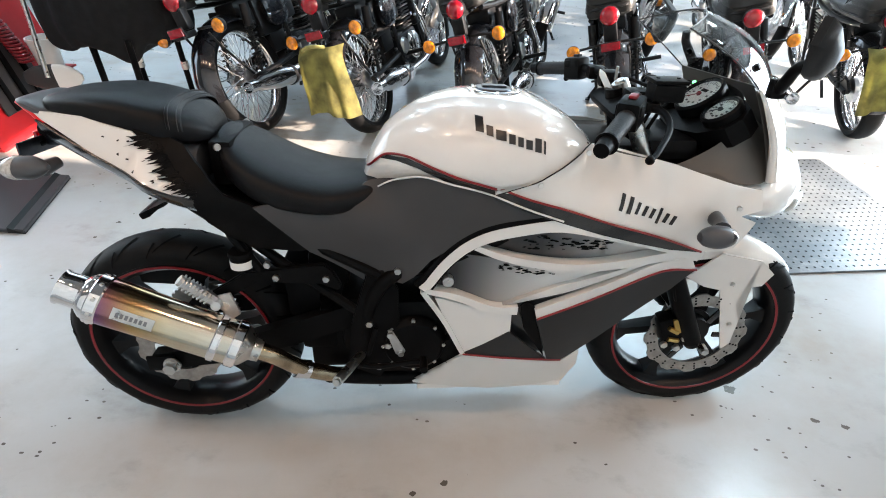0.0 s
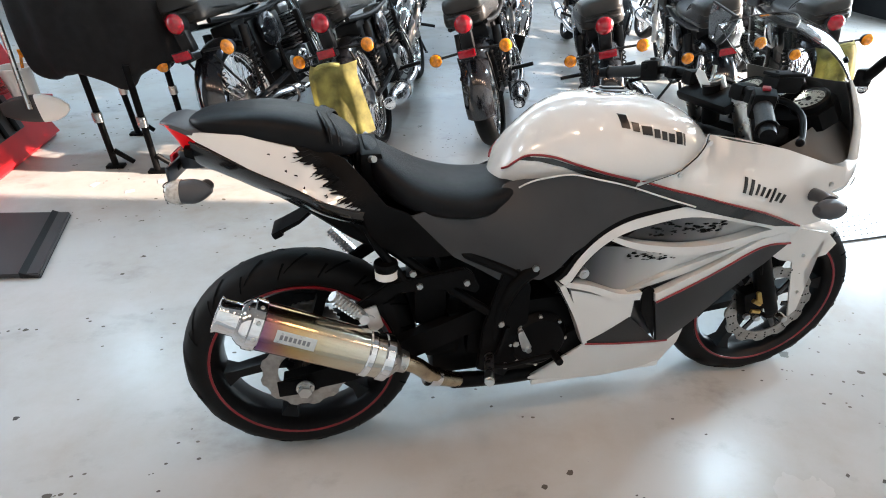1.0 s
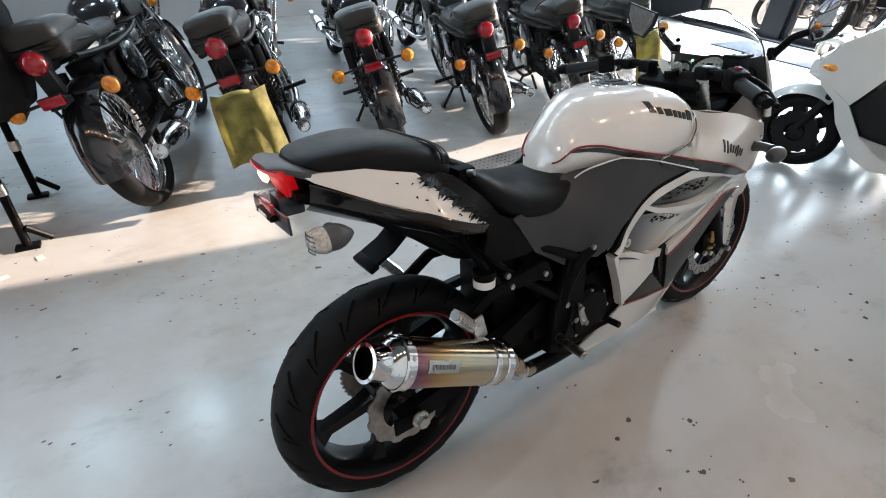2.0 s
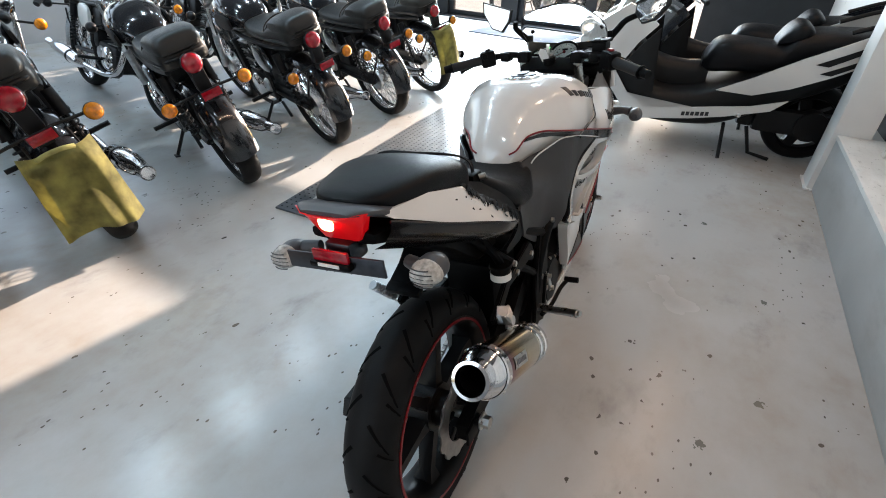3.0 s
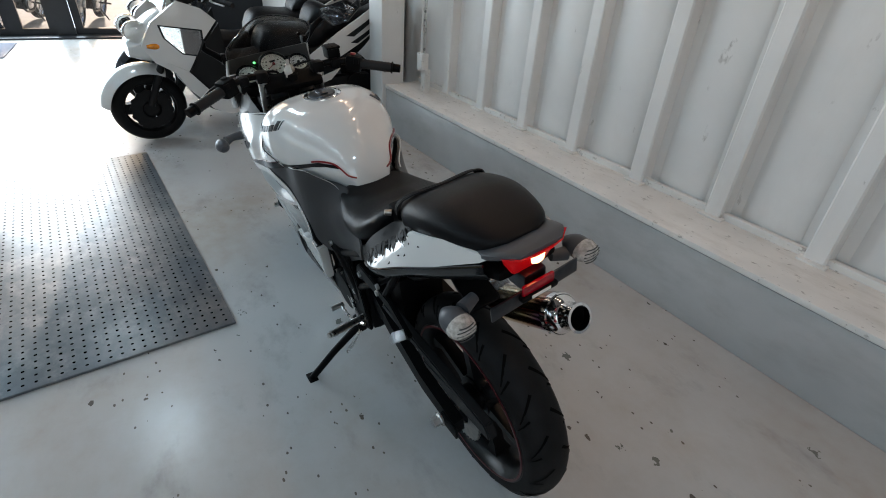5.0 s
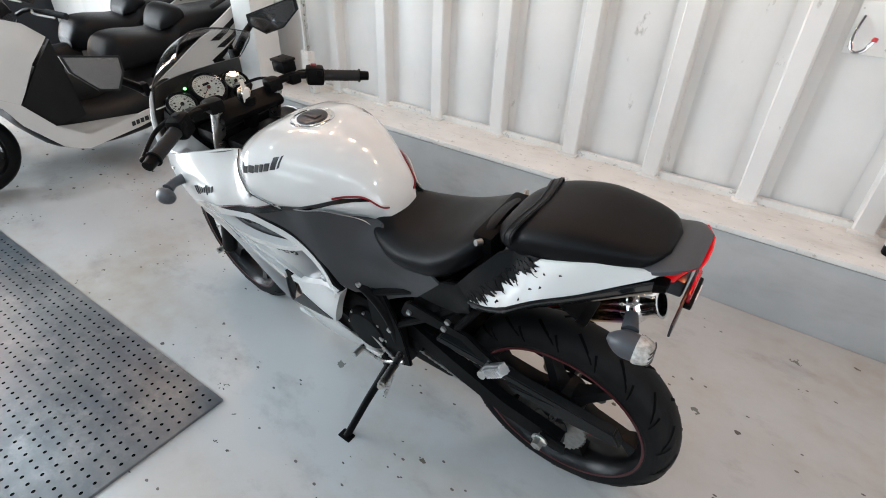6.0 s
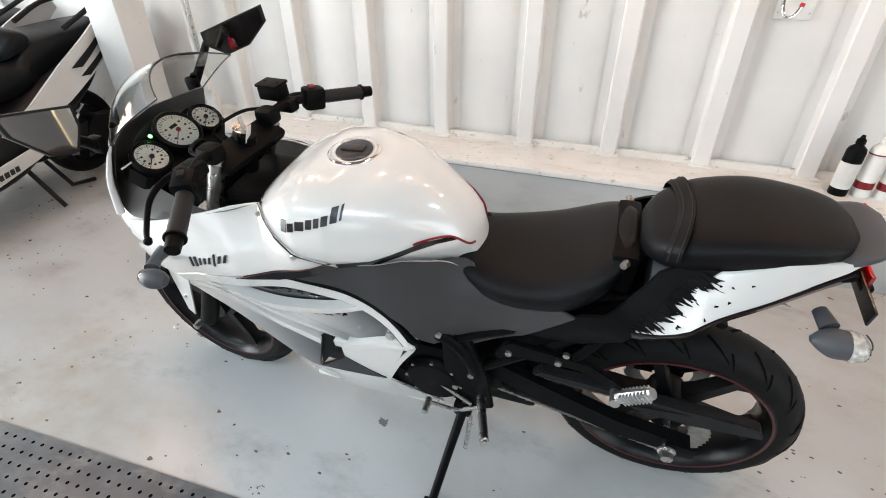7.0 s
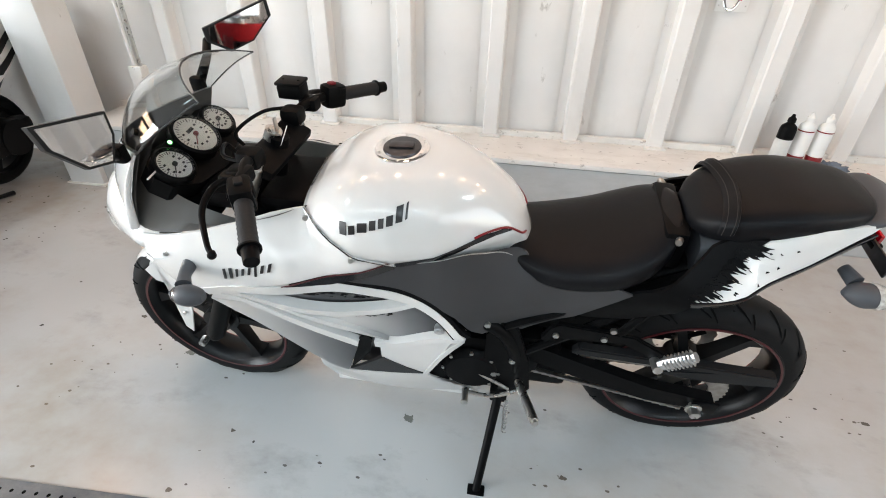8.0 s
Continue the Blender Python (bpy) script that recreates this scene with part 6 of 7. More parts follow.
    for s in (-1, 1):
        part("crankcase_cover", lathe([(0, .028), (.075, .024), (.092, .01), (.096, 0)], 28, m=to_axis((.66, s * .105, .32), (0, s, 0))), CHROME, en, "polished crankcase cover")
        part("small_cover", lathe([(0, .02), (.045, .018), (.055, 0)], 20, m=to_axis((.52, s * .095, .35), (0, s, 0))), ENGINE_ALU, en)
    part("carburettor", join(cyl((.56, .0, .56), (.66, 0, .57), .03, seg=14), box(.58, 0, .53, .06, .07, .08, .012)), ENGINE_ALU, en)
    ep = part("exhaust_pipe", tube(curve([(.80, -.05, .60), (.90, -.06, .56), (.945, -.09, .42), (.88, -.13, .26), (.70, -.155, .215), (.46, -.165, .218), (.34, -.172, .228)], 6), .020, 12), CHROME, th, "chrome exhaust pipe")
    mf = part("muffler", lathe([(.020, 0), (.028, .02), (.048, .07), (.053, .12), (.053, .38), (.048, .42), (.040, .50), (.031, .53), (.030, .56), (.033, .63), (.028, .63), (.026, .54), (0, .54)], 32, m=to_axis((.36, -.172, .226), (-.645, -.048, .088))), CHROME, ep, "chrome muffler")
    part("silencer_strap", lathe([(.054, .20), (.057, .203), (.057, .222), (.054, .225)], 24, m=to_axis((.36, -.172, .226), (-.645, -.048, .088))), ENGINE_DARK, mf)
    part("chain_case", slab([(.50, .40), (-.02, .385), (-.07, .33), (-.04, .30), (.50, .335)], .068, .086, .004), ENGINE_DARK, th, "black chain case")
    # front
    part("headlamp", lathe([(0, .035), (.05, .03), (.082, .012), (.088, 0), (.085, -.03), (.06, -.09), (.02, -.115), (0, -.115)], 28, m=to_axis((1.20, 0, .86), (1, 0, -.05))), CHROME, th, "round headlamp")
    part("yoke", join(box(1.06, 0, .985, .06, .20, .025, .01, pose(0, 0, 0, 0, -26)), box(1.12, 0, .84, .06, .20, .03, .01, pose(0, 0, 0, 0, -26))), ENGINE_ALU, th)
    for s in (-.045, .045):
        gm = to_axis((1.08, s, 1.045), (-.6, 0, .8))
        g = part("gauge", lathe([(0, -.04), (.036, -.04), (.040, 0), (.034, .006), (.034, .0), (0, .0)], 22, m=gm), CHROME, th, "round instrument")
        part("dial", lathe([(0, .002), (.033, .002), (.033, .0005), (0, .0005)], 20, m=gm), INK, g)
    sd = part("side_stand", join(tube([(.55, .11, .22), (.56, .225, .085)], .011, 8), box(.562, .232, .080, .05, .03, .008, .003, pose(0, 0, 0, 17))), ENGINE_DARK, th, "black side stand, down")
    for s in (-1, 1):
        part("stand_leg", tube([(.42, s * .09, .24), (.33, s * .10, .15)], .011, 8), ENGINE_DARK, th)
    # added black blocks that fill the gaps, in place of the dense dark inside
    for dims in ((.50, 0, .60, .16, .20, .16, .03), (.34, 0, .44, .16, .16, .14, .03), (.16, 0, .60, .14, .15, .12, .03), (.86, 0, .52, .05, .20, .22, .02)):
        part("dark_filler", box(*dims), ENGINE_DARK, th)
    for q in range(14):
        rq = random.Random(q * 7 + 1)
        part("bolt_head", bolt((rq.uniform(.30, .85), rq.choice((-1, 1)) * rq.uniform(.10, .118), rq.uniform(.22, .64)), (0, rq.choice((-1, 1)), .1), rq.uniform(.008, .014), .012), CHROME, en)
    # further black filler below the seat, to close the view through
    part("dark_filler_box", join(box(.30, 0, .58, .20, .19, .20, .02), box(.15, 0, .66, .16, .14, .08, .02), box(.42, 0, .62, .08, .15, .12, .02)), ENGINE_DARK, th, "black filler boxes under the seat")
    part("cable", tube(curve([(1.05, -.15, 1.04), (1.12, -.1, .98), (1.05, -.04, .86), (.85, -.08, .75), (.70, -.10, .60)], 5), .004, 6), ENGINE_DARK, th)
    return th


def parked(x, y, yaw=78, lean=17.5):
    return Matrix.Translation((x, y, 0.004)) @ pose(0, 0, 0, 0, 0, yaw) @ pose(0, 0, 0, -lean)


roadster = classic(parked(0.243, 2.147, 75.6), "black classic roadster with a yellow cloth over its plate")
for x, y, yaw, lab in ((0.984, 2.161, 72, ""), (1.763, 2.193, 74.5, ""), (-0.419, 2.072, 74.5, "")):
    tagged(copy_thing(roadster, parked(x, y, yaw)), "black classic roadster with wire wheels, parked on its side stand")
WHITE_TANK = surf("white_tank_paint", (0.7, 0.7, 0.68), 0.16, coat=0.8, bump=0.003)
second = classic(parked(2.535, 2.28, 75), "black classic roadster on its side stand, far in the row")
third = copy_thing(second, parked(3.345, 2.39, 75))
tagged(third, "classic roadster with a yellow cloth over its plate")
# a second row behind, facing the first
pale = classic(parked(0.55, 4.75, -98, 11), "white-tanked classic roadster in the back row", WHITE_TANK, CHROME)
for x, y, yaw in ((-0.35, 4.7, -99), (1.45, 4.8, -97), (2.35, 4.9, -98), (3.3, 5.0, -96)):
    tagged(copy_thing(pale if x in (1.45, 3.3) else roadster, parked(x, y, yaw, 11)), "classic roadster in the back row, front wheel towards the aisle")
# motorcycles outside the glass doors
for x, y, yaw in ((9.6, 2.3, 170), (9.8, 3.2, 172), (10.0, 4.1, 168), (9.7, 1.5, 171)):
    tagged(copy_thing(pale if y > 3 else second, parked(x, y, yaw, 10)), "motorcycle parked outside the glass doors")


def draped(m, w, h, seed, label):
    """A cloth cover hung over a number plate, with folds and a loose lower edge."""
    rnd = random.Random(seed)
    th = thing("plate_cloth", m, label, "cloth cover", "yellow cloth covers")
    bm = bmesh.new()
    NX, NZ = 26, 22
    ph = [rnd.uniform(0, 6.28) for _ in range(4)]
    grid = []
    for j in range(NZ + 1):
        v = j / NZ
        row = []
        for i in range(NX + 1):
            u = -1 + 2 * i / NX
            fold = .012 * math.sin(5 * u + ph[0] + 1.2 * v) * v + .007 * math.sin(11 * u + ph[1]) * v + .005 * math.sin(7 * v + 3 * u + ph[2])
            wrap = .07 * max(0, abs(u) - .62) ** 1.2 * 2.2
            drop = h * v * (1 + .06 * math.sin(2.5 * u + ph[3]))
            over = .05 * (1 - min(1, v * 6)) ** 2
            row.append(bm.verts.new((-fold + wrap + over, u * w / 2 * (.86 + .14 * v), -drop)))
        grid.append(row)
    for j in range(NZ):
        for i in range(NX):
            bm.faces.new((grid[j][i], grid[j][i + 1], grid[j + 1][i + 1], grid[j + 1][i]))
    bmesh.ops.solidify(bm, geom=bm.faces[:], thickness=.003)
    part("cloth", bm, YELLOW_BAG, th, angle=80)
    part("knot", tube(curve([(.02, -.06, .005), (.0, -.02, .018), (.0, .03, .016), (.02, .07, .0)], 4), .009, 8), YELLOW_BAG, th)
    return th


draped(parked(0.243, 2.147, 75.6) @ pose(-.39, -.005, .585) @ pose(0, 0, 0, 6), .30, .345, 3, "yellow cloth tied over a number plate")
draped(parked(3.345, 2.39, 75) @ pose(-.385, 0, .655), .24, .36, 8, "long yellow cloth tied over a number plate")


# large scooters
SCOOT_WHITE = surf("scooter_white_paint", (0.58, 0.57, 0.55), 0.2, var=0.03, coat=0.8, bump=0.003)
SCOOT_BLACK = surf("scooter_black_plastic", (0.007, 0.007, 0.0075), 0.45, var=0.15, bump=0.1, bscale=500, spec=0.2)
SCOOT_BLUE = surf("scooter_dark_paint", (0.015, 0.017, 0.022), 0.18, coat=0.8, bump=0.003)


def scooter(m, paint, label):
    th = thing("scooter", m, label, "scooter", "large scooters")
    for nm, x, R, w in (("rear_wheel", 0.0, .265, .07), ("front_wheel", 1.58, .245, .06)):
        wm = Matrix.Translation((x, 0, R + .004))
        wh = part(nm, lathe([(R - .07, -w * .7), (R - .09, -w * .4), (R - .09, w * .4), (R - .07, w * .7), (R - .085, 0)], 36, m=wm @ WHEEL, close=True), SCOOT_BLACK, th, "small black scooter wheel")
        part("tyre", tyre(R, w, .075, wm, 40), RUBBER, wh)
        part("hub", cyl((x, -.06, R), (x, .06, R), .05, seg=20), SCOOT_BLACK, wh)
        for k in range(5):
            a = math.tau * k / 5
            part("spoke", loft([[wm @ Vector((r * math.cos(a) - s * n * math.sin(a), y, r * math.sin(a) + s * n * math.cos(a))) for s, y in ((-1, -.03), (1, -.03), (1, .03), (-1, .03))] for r, n in ((.04, .040), (R - .08, .034))]), SCOOT_BLACK, wh)
    # black body core
    part("body_core", join(pad([(-.27, .90, .72, .10), (-.05, .80, .56, .19), (.25, .70, .40, .24), (.55, .56, .24, .27), (.80, .46, .20, .28), (1.05, .46, .20, .28), (1.22, .62, .24, .26), (1.34, .84, .40, .22)], 26, 24, 4, 4)), SCOOT_BLACK, th, "black step-through body and floorboard")
    part("centre_tunnel", pad([(.72, .62, .36, .08), (.90, .60, .36, .10), (1.10, .64, .36, .11), (1.25, .76, .40, .12)], 12, 16, 3, 4), SCOOT_BLACK, th)
    part("engine_case", join(box(.10, .13, .30, .50, .10, .17, .04), box(.32, 0, .30, .26, .26, .16, .05), cyl((.0, .10, .30), (.0, .19, .30), .10, seg=24)), SCOOT_BLACK, th, "black engine case")
    part("muffler", pad([(-.22, .06, -.06, .045), (-.18, .075, -.075, .06), (.10, .07, -.07, .055), (.22, .035, -.035, .03)], 12, 18, 2.4, 2.4), SCOOT_BLACK, th).matrix_basis = Matrix.Translation((.02, -.20, .36)) @ pose(0, 0, 0, 0, 10)
    half = lambda x, z: .30 - .10 * max(0, -x) - .22 * max(0, x - 1.15) - .10 * max(0, z - .6)
    for s in (-1, 1):
        tail = part("tail_panel", sheet([(.66, .50), (.46, .610), (.22, .755), (.05, .845), (-.15, .955), (-.30, .985), (-.33, .93), (-.24, .84), (-.10, .745), (.05, .66), (.24, .565), (.44, .495)], half, s, .004, .012, .05), paint, th, "swept tail side panel")
        part("tail_vent", sheet([(.16, .725), (-.09, .86), (-.13, .85), (.09, .72)], half, s, .010, .004, .05), SCOOT_BLACK, tail)
        part("tail_vent", sheet([(.12, .675), (-.12, .80), (-.15, .79), (.06, .67)], half, s, .010, .004, .05), SCOOT_BLACK, tail)
        strip = part("side_strip", sheet([(.22, .490), (.42, .425), (.60, .395), (.77, .365), (1.08, .315), (1.22, .40), (1.34, .545), (1.45, .60), (1.36, .43), (1.22, .28), (1.10, .235), (.77, .285), (.55, .335), (.30, .41)], half, s, .012, .012, .05), paint, th, "swept lower side strip")
        x = .655
        for wd in (.022, .022, .026, .022, .022, .022):
            u = x + wd / 2
            zc = .337 - (u - .66) * .14
            part("lettering_bar", sheet([(u - wd / 2, zc - .014), (u + wd / 2, zc - .016), (u + wd / 2, zc + .012), (u - wd / 2, zc + .014)], half, s, .0145, .002, .05), INK, strip)
            x += wd + .007
        part("leg_shield", sheet([(1.12, .86), (1.20, .93), (1.33, .97), (1.50, .84), (1.58, .70), (1.52, .60), (1.36, .50), (1.30, .60), (1.22, .74)], half, s, .004, .02, .05), paint, th, "front leg shield")
        part("leg_shield_inner", sheet([(1.10, .84), (1.20, .72), (1.28, .60), (1.33, .52), (1.20, .40), (1.05, .42), (1.08, .60)], half, s, -.02, .02, .05), SCOOT_BLACK, th)
        part("footrest", join(cyl((.50, s * .24, .34), (.47, s * .33, .36), .012, seg=10)), ALU, th)
        ml = part("mirror", loft([[(1.36 + dx, s * y, z) for y, z in ((.30, 1.04), (.40, 1.06), (.41, 1.12), (.38, 1.15), (.29, 1.13))] for dx in (0, .03, .05)]), SCOOT_BLACK, th, "black mirror")
        part("mirror_stem", tube([(1.36, s * .14, .98), (1.38, s * .24, 1.04), (1.38, s * .33, 1.08)], .009, 8), SCOOT_BLACK, ml)
        gr = part("handlebar", tube(curve([(1.12, s * .04, .93), (1.10, s * .16, .97), (1.02, s * .34, .96)], 5), .011, 8), SCOOT_BLACK, th, "black handlebar")
        part("grip", cyl((1.062, s * .24, .967), (1.02, s * .345, .960), .017, seg=12), GRIP, gr)
        part("lever", tube(curve([(1.10, s * .18, .97), (1.12, s * .24, .965), (1.07, s * .33, .955)], 4), .006, 6), ALU, gr)
        part("fork_leg", cyl((1.58, s * .08, .28), (1.44, s * .08, .60), .024, seg=12), SCOOT_BLACK, th)
        part("grab_rail", tube(curve([(.02, s * .17, .90), (-.18, s * .17, .98), (-.33, s * .10, 1.01), (-.35, 0, 1.012)], 5), .014, 8), SCOOT_BLACK, th)
    for s in (-1, 1):
        part("headlamp", moved(pad([(-.05, .045, -.06, .05), (.0, .060, -.075, .065), (.05, .045, -.06, .05), (.08, .01, -.02, .02)], 12, 18, 2.5, 2.5), Matrix.Translation((1.575, s * .10, .775))), LENS, th, "clear swept headlamp")
        part("indicator", moved(pad([(-.05, .012, -.014, .012), (.0, .022, -.022, .02), (.05, .008, -.010, .008)], 10, 14, 2.2, 2.2), Matrix.Translation((1.50, s * .205, .70))), AMBER, th, "amber turn signal")
    part("brake_disc", petal_disc(.06, .135, .003, Matrix.Translation((1.58, .075, .249)), 14), SCOOT_BLACK, th, "dark brake disc")
    part("nose", pad([(1.30, .90, .62, .20), (1.42, .88, .58, .22), (1.54, .80, .58, .18), (1.64, .70, .60, .09)], 14, 22, 2.5, 3), paint, th, "rounded front cowl")
    part("front_mudguard", arc_guard(Vector((1.58, 0, .249)), .300, .115, 8, 118), paint, th, "front mudguard")
    part("windscreen", loft([[(x, .20 * v * wd, z - .05 * v * v) for v in [-1 + k / 8 for k in range(17)]] + [(x - .004, .20 * v * wd, z - .05 * v * v) for v in [1 - k / 8 for k in range(17)]] for x, z, wd in ((1.42, .92, 1.0), (1.36, 1.06, .95), (1.28, 1.20, .8))]), SMOKE, th, "low smoked screen")
    sb = part("seat", pad([(.78, .66, .58, .09), (.72, .76, .56, .15), (.60, .785, .58, .18), (.40, .775, .60, .19), (.32, .79, .62, .19), (.26, .855, .66, .18), (.10, .885, .72, .18), (-.15, .90, .78, .16), (-.28, .91, .82, .10)], 30, 24, 3, 4), VINYL, th, "stepped black seat")
    part("backrest", pad([(.18, .87, .82, .10), (.225, .915, .83, .145), (.28, .920, .80, .15), (.33, .88, .78, .13), (.37, .81, .77, .09)], 14, 20, 3, 4), VINYL, sb, "padded backrest hump")
    part("side_stand", join(tube([(.52, .16, .24), (.50, .31, .03)], .013, 8), box(.50, .315, .014, .08, .045, .010, .004), tube([(.36, .10, .22), (.30, .16, .05), (.16, .18, .03)], .013, 8)), SCOOT_BLACK, th, "black stand, down")
    part("tail_lamp", box(-.33, 0, .86, .05, .20, .06, .02), RUBY, th)
    part("dashboard", join(box(1.24, 0, .96, .14, .26, .07, .03, pose(0, 0, 0, 0, 25))), SCOOT_BLACK, th)
    return th


def stood(x, y, yaw=90, lean=6):
    return Matrix.Translation((x, y, 0.0)) @ pose(0, 0, 0, 0, 0, yaw) @ pose(0, 0, 0, -lean)


scooter(stood(3.60, -0.62, 100, 4), SCOOT_WHITE, "large white scooter with black seat on its stand")
scooter(stood(4.42, -0.70, 97, 5), SCOOT_BLUE, "large dark scooter behind the white one")


# workshop corner and small things
machine = thing("tyre_changer", pose(-2.02, 1.97, 0), "red tyre changing machine with a coiled air hose", "workshop machine")
part("cabinet", loft([[(x * w, y * d, z) for x, y in ((-.30, -.36), (.30, -.36), (.30, .36), (-.30, .36))] for z, w, d in ((.03, 1.05, 1.05), (.10, 1.0, 1.0), (.62, .82, .86), (.70, .80, .84))]), MACHINE_RED, machine, "red sheet steel cabinet")
part("base_plate", box(-.04, .02, .018, .66, .72, .036, .01), MACHINE_RED, machine)
part("side_panel", box(.278, -.06, .36, .012, .34, .40, .004, pose(0, 0, 0, 0, -9)), COVER_GREY, machine, "grey side plate with stiffening ribs")
for k in range(3):
    part("rib", box(.292, -.16 + .10 * k, .36, .014, .03, .38, .004, pose(0, 0, 0, 0, -9)), SATIN_BLACK, machine)
part("column", box(-.10, .20, 1.15, .16, .18, .95, .01), MACHINE_RED, machine, "red upright column")
part("turntable", lathe([(0, .06), (.22, .06), (.24, .03), (.24, 0), (0, 0)], 32, m=Matrix.Translation((0, -.06, .70))), STEEL, machine)
part("side_panel", box(.02, -.30, .86, .40, .02, .26, .006, pose(0, 0, 0, 10)), WHITE_PLASTIC, machine, "pale cover plate")
part("air_hose", tube([(.245 + .09 * k / 150 + .030 * math.cos(k * .55), .03 + .040 * math.sin(k * .55), .60 - .22 * k / 150) for k in range(150)], .0075, 7), RED, machine, "coiled red air hose")
part("tray", join(box(.36, .13, .304, .20, .18, .012, .004), box(.285, .13, .26, .03, .16, .09, .004)), MACHINE_RED, machine, "red steel tray for the paste bucket")
blade = part("bead_breaker", moved(pad([(-.20, .04, -.04, .02), (-.12, .075, -.075, .03), (.02, .09, -.09, .03), (.12, .06, -.06, .02), (.16, .02, -.02, .01)], 14, 18, 3, 3), pose(.54, -.06, .33, 0, 0, 10) @ Matrix.Scale(.78, 4)), COVER_GREY, machine, "grey bead breaker shovel")
part("breaker_tip", moved(pad([(.0, .092, -.092, .032), (.06, .085, -.085, .03), (.12, .062, -.062, .022), (.165, .02, -.02, .01)], 10, 18, 3, 3), pose(.542, -.06, .33, 0, 0, 10) @ Matrix.Scale(.78, 4)), WHITE_PLASTIC, blade, "pale worn shovel tip")
part("breaker_arm", tube([(.52, -.10, .34), (.50, .0, .75), (.48, .10, 1.30)], .012, 8), STEEL, machine, "pale steel lever")
pot = thing("bucket", pose(-1.635, 2.10, .312), "small white plastic paste bucket on the machine's tray", "bucket")
part("body", lathe([(0, 0), (.060, 0), (.072, .155), (.077, .157), (.077, .170), (.068, .170), (.057, .01), (0, .01)], 28), WHITE_PLASTIC, pot)
part("brush", join(cyl((.0, .0, .02), (.04, .03, .22), .007, seg=8), box(.045, .035, .225, .03, .012, .04, .004)), AMBER, pot, "wooden paste brush")
part("handle", tube([(.078 * math.cos(a), .078 * math.sin(a), .160) for a in [math.pi * k / 12 for k in range(13)]], .002, 5), STEEL, pot)

BLACK_CLOTH = surf("black_cloth", (0.010, 0.010, 0.011), 0.85, var=0.3, scale=25, bump=0.3, bscale=600, spec=0.2)
work = thing("work_stand", pose(-1.12, 2.10, 0), "black steel motorcycle work stand with a dark covered frame", "work stand")
cloth = pad([(-.34, .98, .56, .10), (-.28, 1.05, .50, .20), (.0, 1.10, .46, .24), (.26, 1.06, .50, .20), (.34, .96, .56, .10)], 48, 64, 4, 5)
for v in cloth.verts:
    fall = max(0.0, min(1.0, (1.0 - v.co.z) / .45))
    fold = noise.noise(Vector((v.co.x * 9, v.co.y * 9, v.co.z * 1.6))) * .055 * fall + noise.noise(v.co * 14) * .012
    v.co += Vector((v.co.x, v.co.y, 0)).normalized() * fold + Vector((0, 0, noise.noise(Vector((v.co.x * 6, v.co.y * 6, 4))) * .10 * fall))
part("cover", cloth, BLACK_CLOTH, work, "folded black cloth over the frame")
for x, y in ((.14, -.27), (-.10, -.20), (.14, .24), (-.14, .24)):
    lg = part("leg", join(cyl((x, y, .0), (x, y * .9, .56), .017, seg=10), tube([(x + .02, y, .10), (x + .09, y + .02, .02)], .014, 8)), SATIN_BLACK, work)
    part("foot", box(x, y, .008, .09, .05, .016, .004), SATIN_BLACK, lg)
    part("leg_collar", cyl((x, y * .98, .26), (x, y * .97, .31), .024, seg=12), STEEL, lg)

ramp = thing("floor_plate", pose(-1.13, .935, 0), "dark grey steel ramp plate lying on the floor", "ramp plate")
part("plate", plan([(0, 0), (-.10, .47), (-1.2, .50), (-1.2, .02)], .002, .022, .004), COVER_GREY, ramp)
part("lip", loft([[(0 - .1 * t, .47 * t, .002), (-.07 - .1 * t, .47 * t, .032), (-.075 - .1 * t, .47 * t, .004)] for t in (0, .5, 1)]), DARK_PLASTIC, ramp, "raised folded edge")

# bottles on the ledge
def bottle(x, y, label, body_mat, cap_mat, r=.030, h=.165, bands=()):
    b = thing("bottle", WALL @ pose(x, y, .370), label, "bottle", "bottles on the ledge")
    part("body", lathe([(0, 0), (r * .95, 0), (r, .006), (r, h), (r * .9, h + .014), (r * .42, h + .030), (r * .40, h + .036), (0, h + .036)], 26), body_mat, b)
    part("cap", lathe([(0, h + .072), (r * .18, h + .070), (r * .26, h + .058), (r * .48, h + .050), (r * .50, h + .034), (0, h + .034)], 20), cap_mat, b, "pointed cap")
    for z0, z1, mt, lab in bands:
        part("label_band", lathe([(r + .0006, z0), (r + .0006, z1)], 26), mt, b, lab)


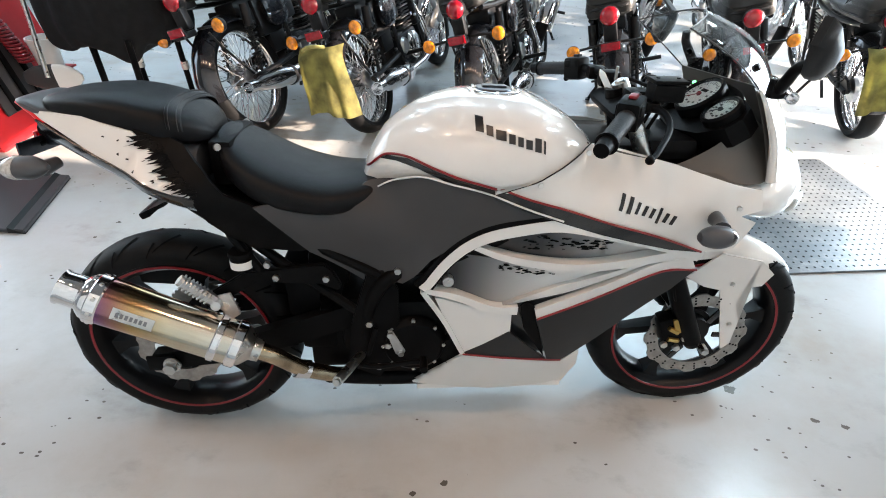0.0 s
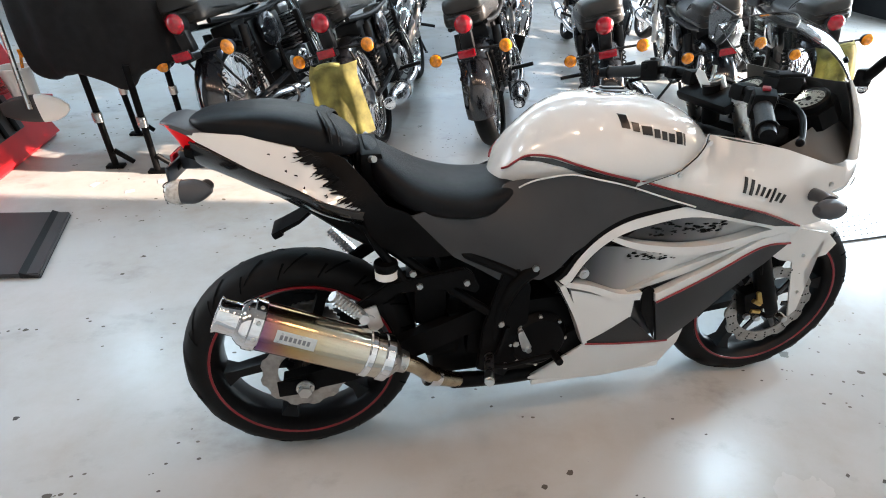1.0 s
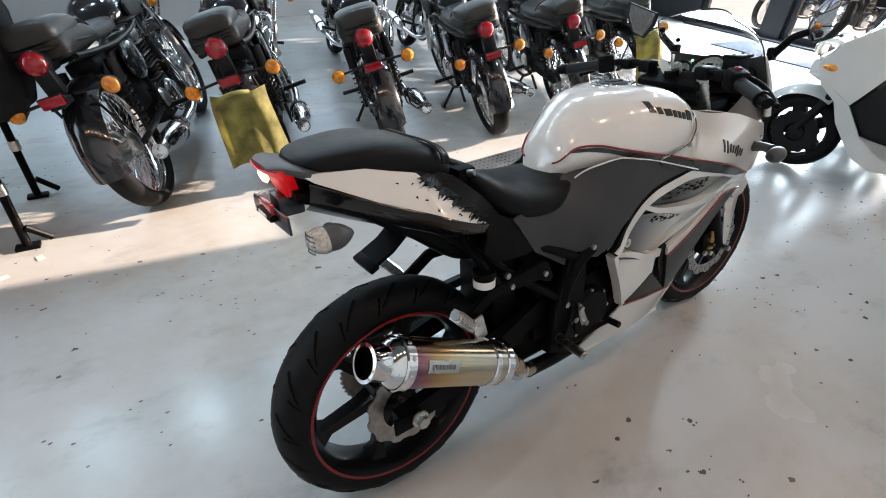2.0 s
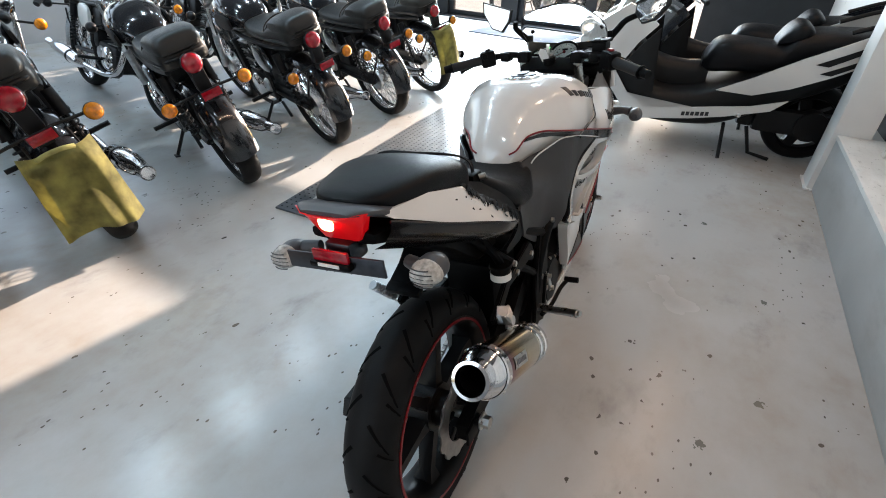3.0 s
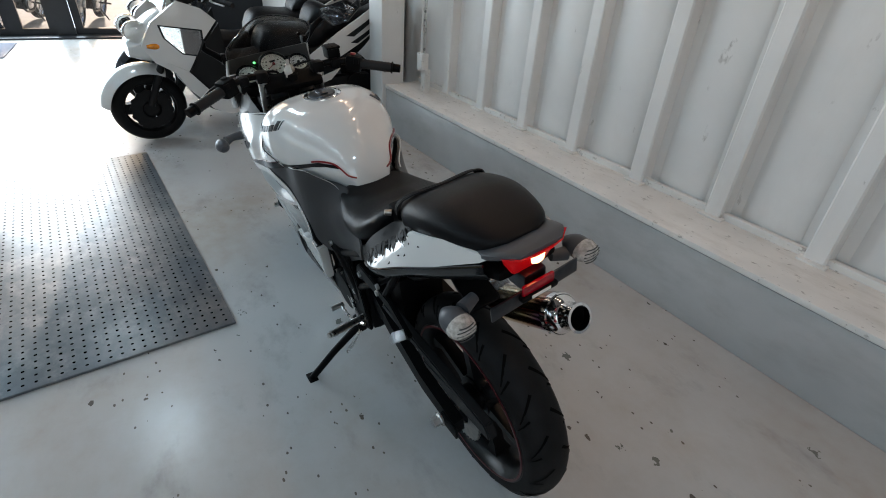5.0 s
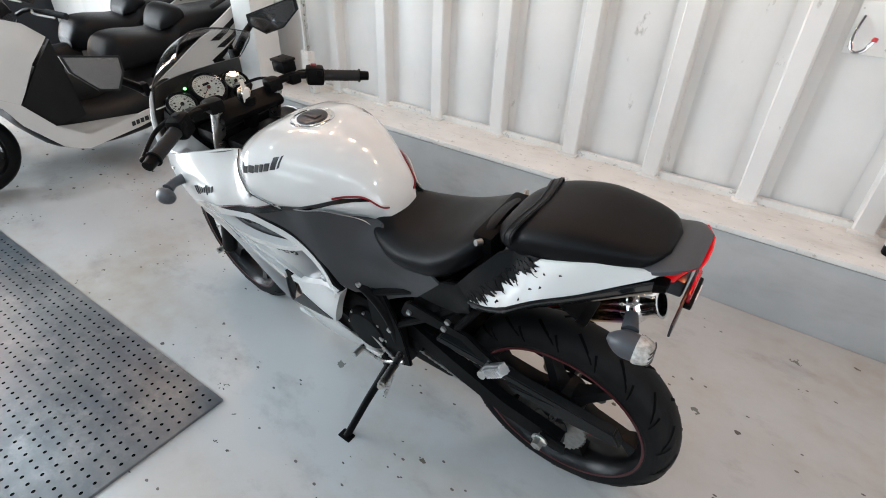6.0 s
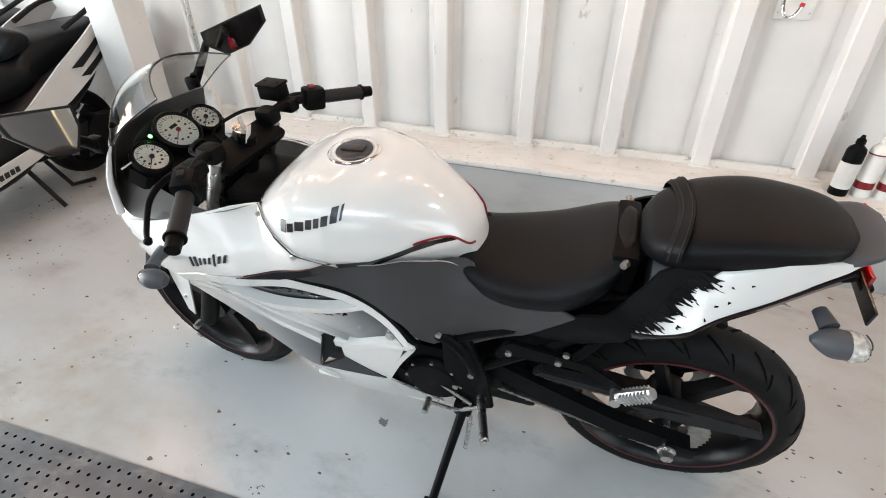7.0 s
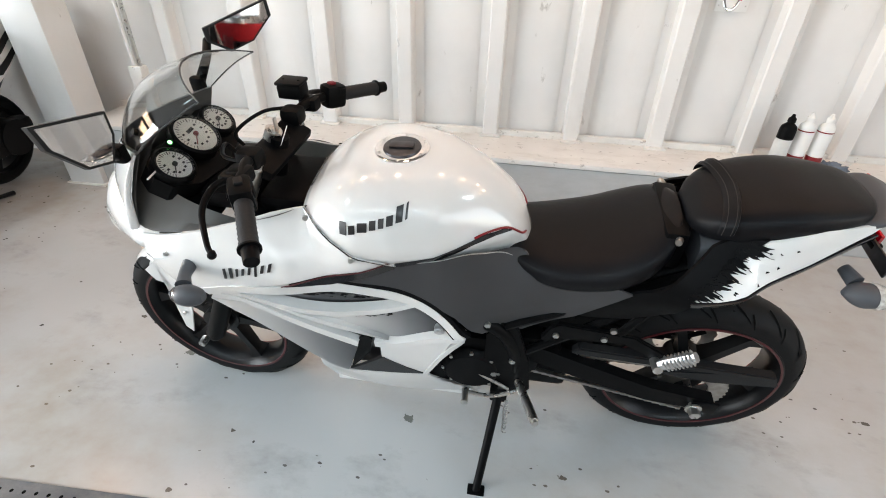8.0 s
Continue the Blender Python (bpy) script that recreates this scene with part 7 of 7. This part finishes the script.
PAPER = surf("paper_label", (0.6, 0.6, 0.58), 0.6, var=0.1, scale=20)
bottle(-.605, -1.20, "black plastic bottle with a white paper label", SATIN_BLACK, SATIN_BLACK, .036, .195, ((.035, .150, PAPER, "worn white label"),))
bottle(-.690, -1.21, "white plastic bottle with a red band", WHITE_PLASTIC, WHITE_PLASTIC, .035, .205, ((.040, .072, RED, "red band"), (.190, .196, RED, "thin red band")))
bottle(-.775, -1.21, "white plastic bottle with a red band", WHITE_PLASTIC, WHITE_PLASTIC, .035, .205, ((.040, .072, RED, "red band"), (.190, .196, RED, "thin red band")))
rag = thing("rag", WALL @ pose(-.865, -1.19, .370), "crumpled blue-grey rag on the ledge", "rag")
rb = bmesh.new()
bmesh.ops.create_icosphere(rb, subdivisions=4, radius=1)
for v in rb.verts:
    n = noise.noise(v.co * 2.2) * .35 + noise.noise(v.co * 5) * .15
    v.co = Vector((v.co.x * .06 * (1 + n), v.co.y * .05 * (1 + n), max(0, (v.co.z * .5 + .5)) * .045 * (1 + n)))
part("cloth", rb, surf("rag_cloth", (0.12, 0.15, 0.19), 0.85, var=0.3, scale=20), rag)

# hook plate and pull handle on the wall
hk = thing("wall_hook", WALL @ pose(-.245, -1.386, 1.09), "steel hook on a white wall plate", "wall hook")
part("plate", box(0, .004, .03, .14, .008, .18, .003), WHITE_PLASTIC, hk)
part("hook", tube(curve([(.045, .01, .07), (.055, .045, .0), (.040, .065, -.045), (.010, .060, -.040), (-.010, .050, -.005)], 6), .007, 10), CHROME, hk, "bent chrome hook")
part("tip", cyl((-.010, .050, -.008), (-.013, .048, .006), .010, .009, 12), MACHINE_RED, hk)
for x, z in ((-.058, .095), (.058, .095), (-.058, -.035), (.058, -.035)):
    part("screw", bolt((x, .008, z), (0, 1, 0), .004, .002), STEEL, hk)
# dark door mats by the entrance
door_mat = thing("door_mat", pose(6.95, 3.05, 0), "blue-grey entrance mat inside the glass doors", "door mat")
part("carpet", box(0, 0, .006, .9, 1.5, .012, .004), surf("mat_pile", (0.03, 0.045, 0.075), 0.9, var=0.2, scale=40, bump=0.5), door_mat)
# light sockets and scraps of paper on the floor
for i, (x, y, r) in enumerate(((-1.05, 1.62, 20), (-1.25, 1.70, 65), (-.93, 1.72, 110))):
    pp = thing("paper_scrap", pose(x, y, .001, 0, 0, r), "small white paper scrap on the floor", "paper scrap")
    part("paper", plan([(-.022, -.014), (.024, -.010), (.020, .015), (-.018, .016)], 0, .0012), PAPER, pp)
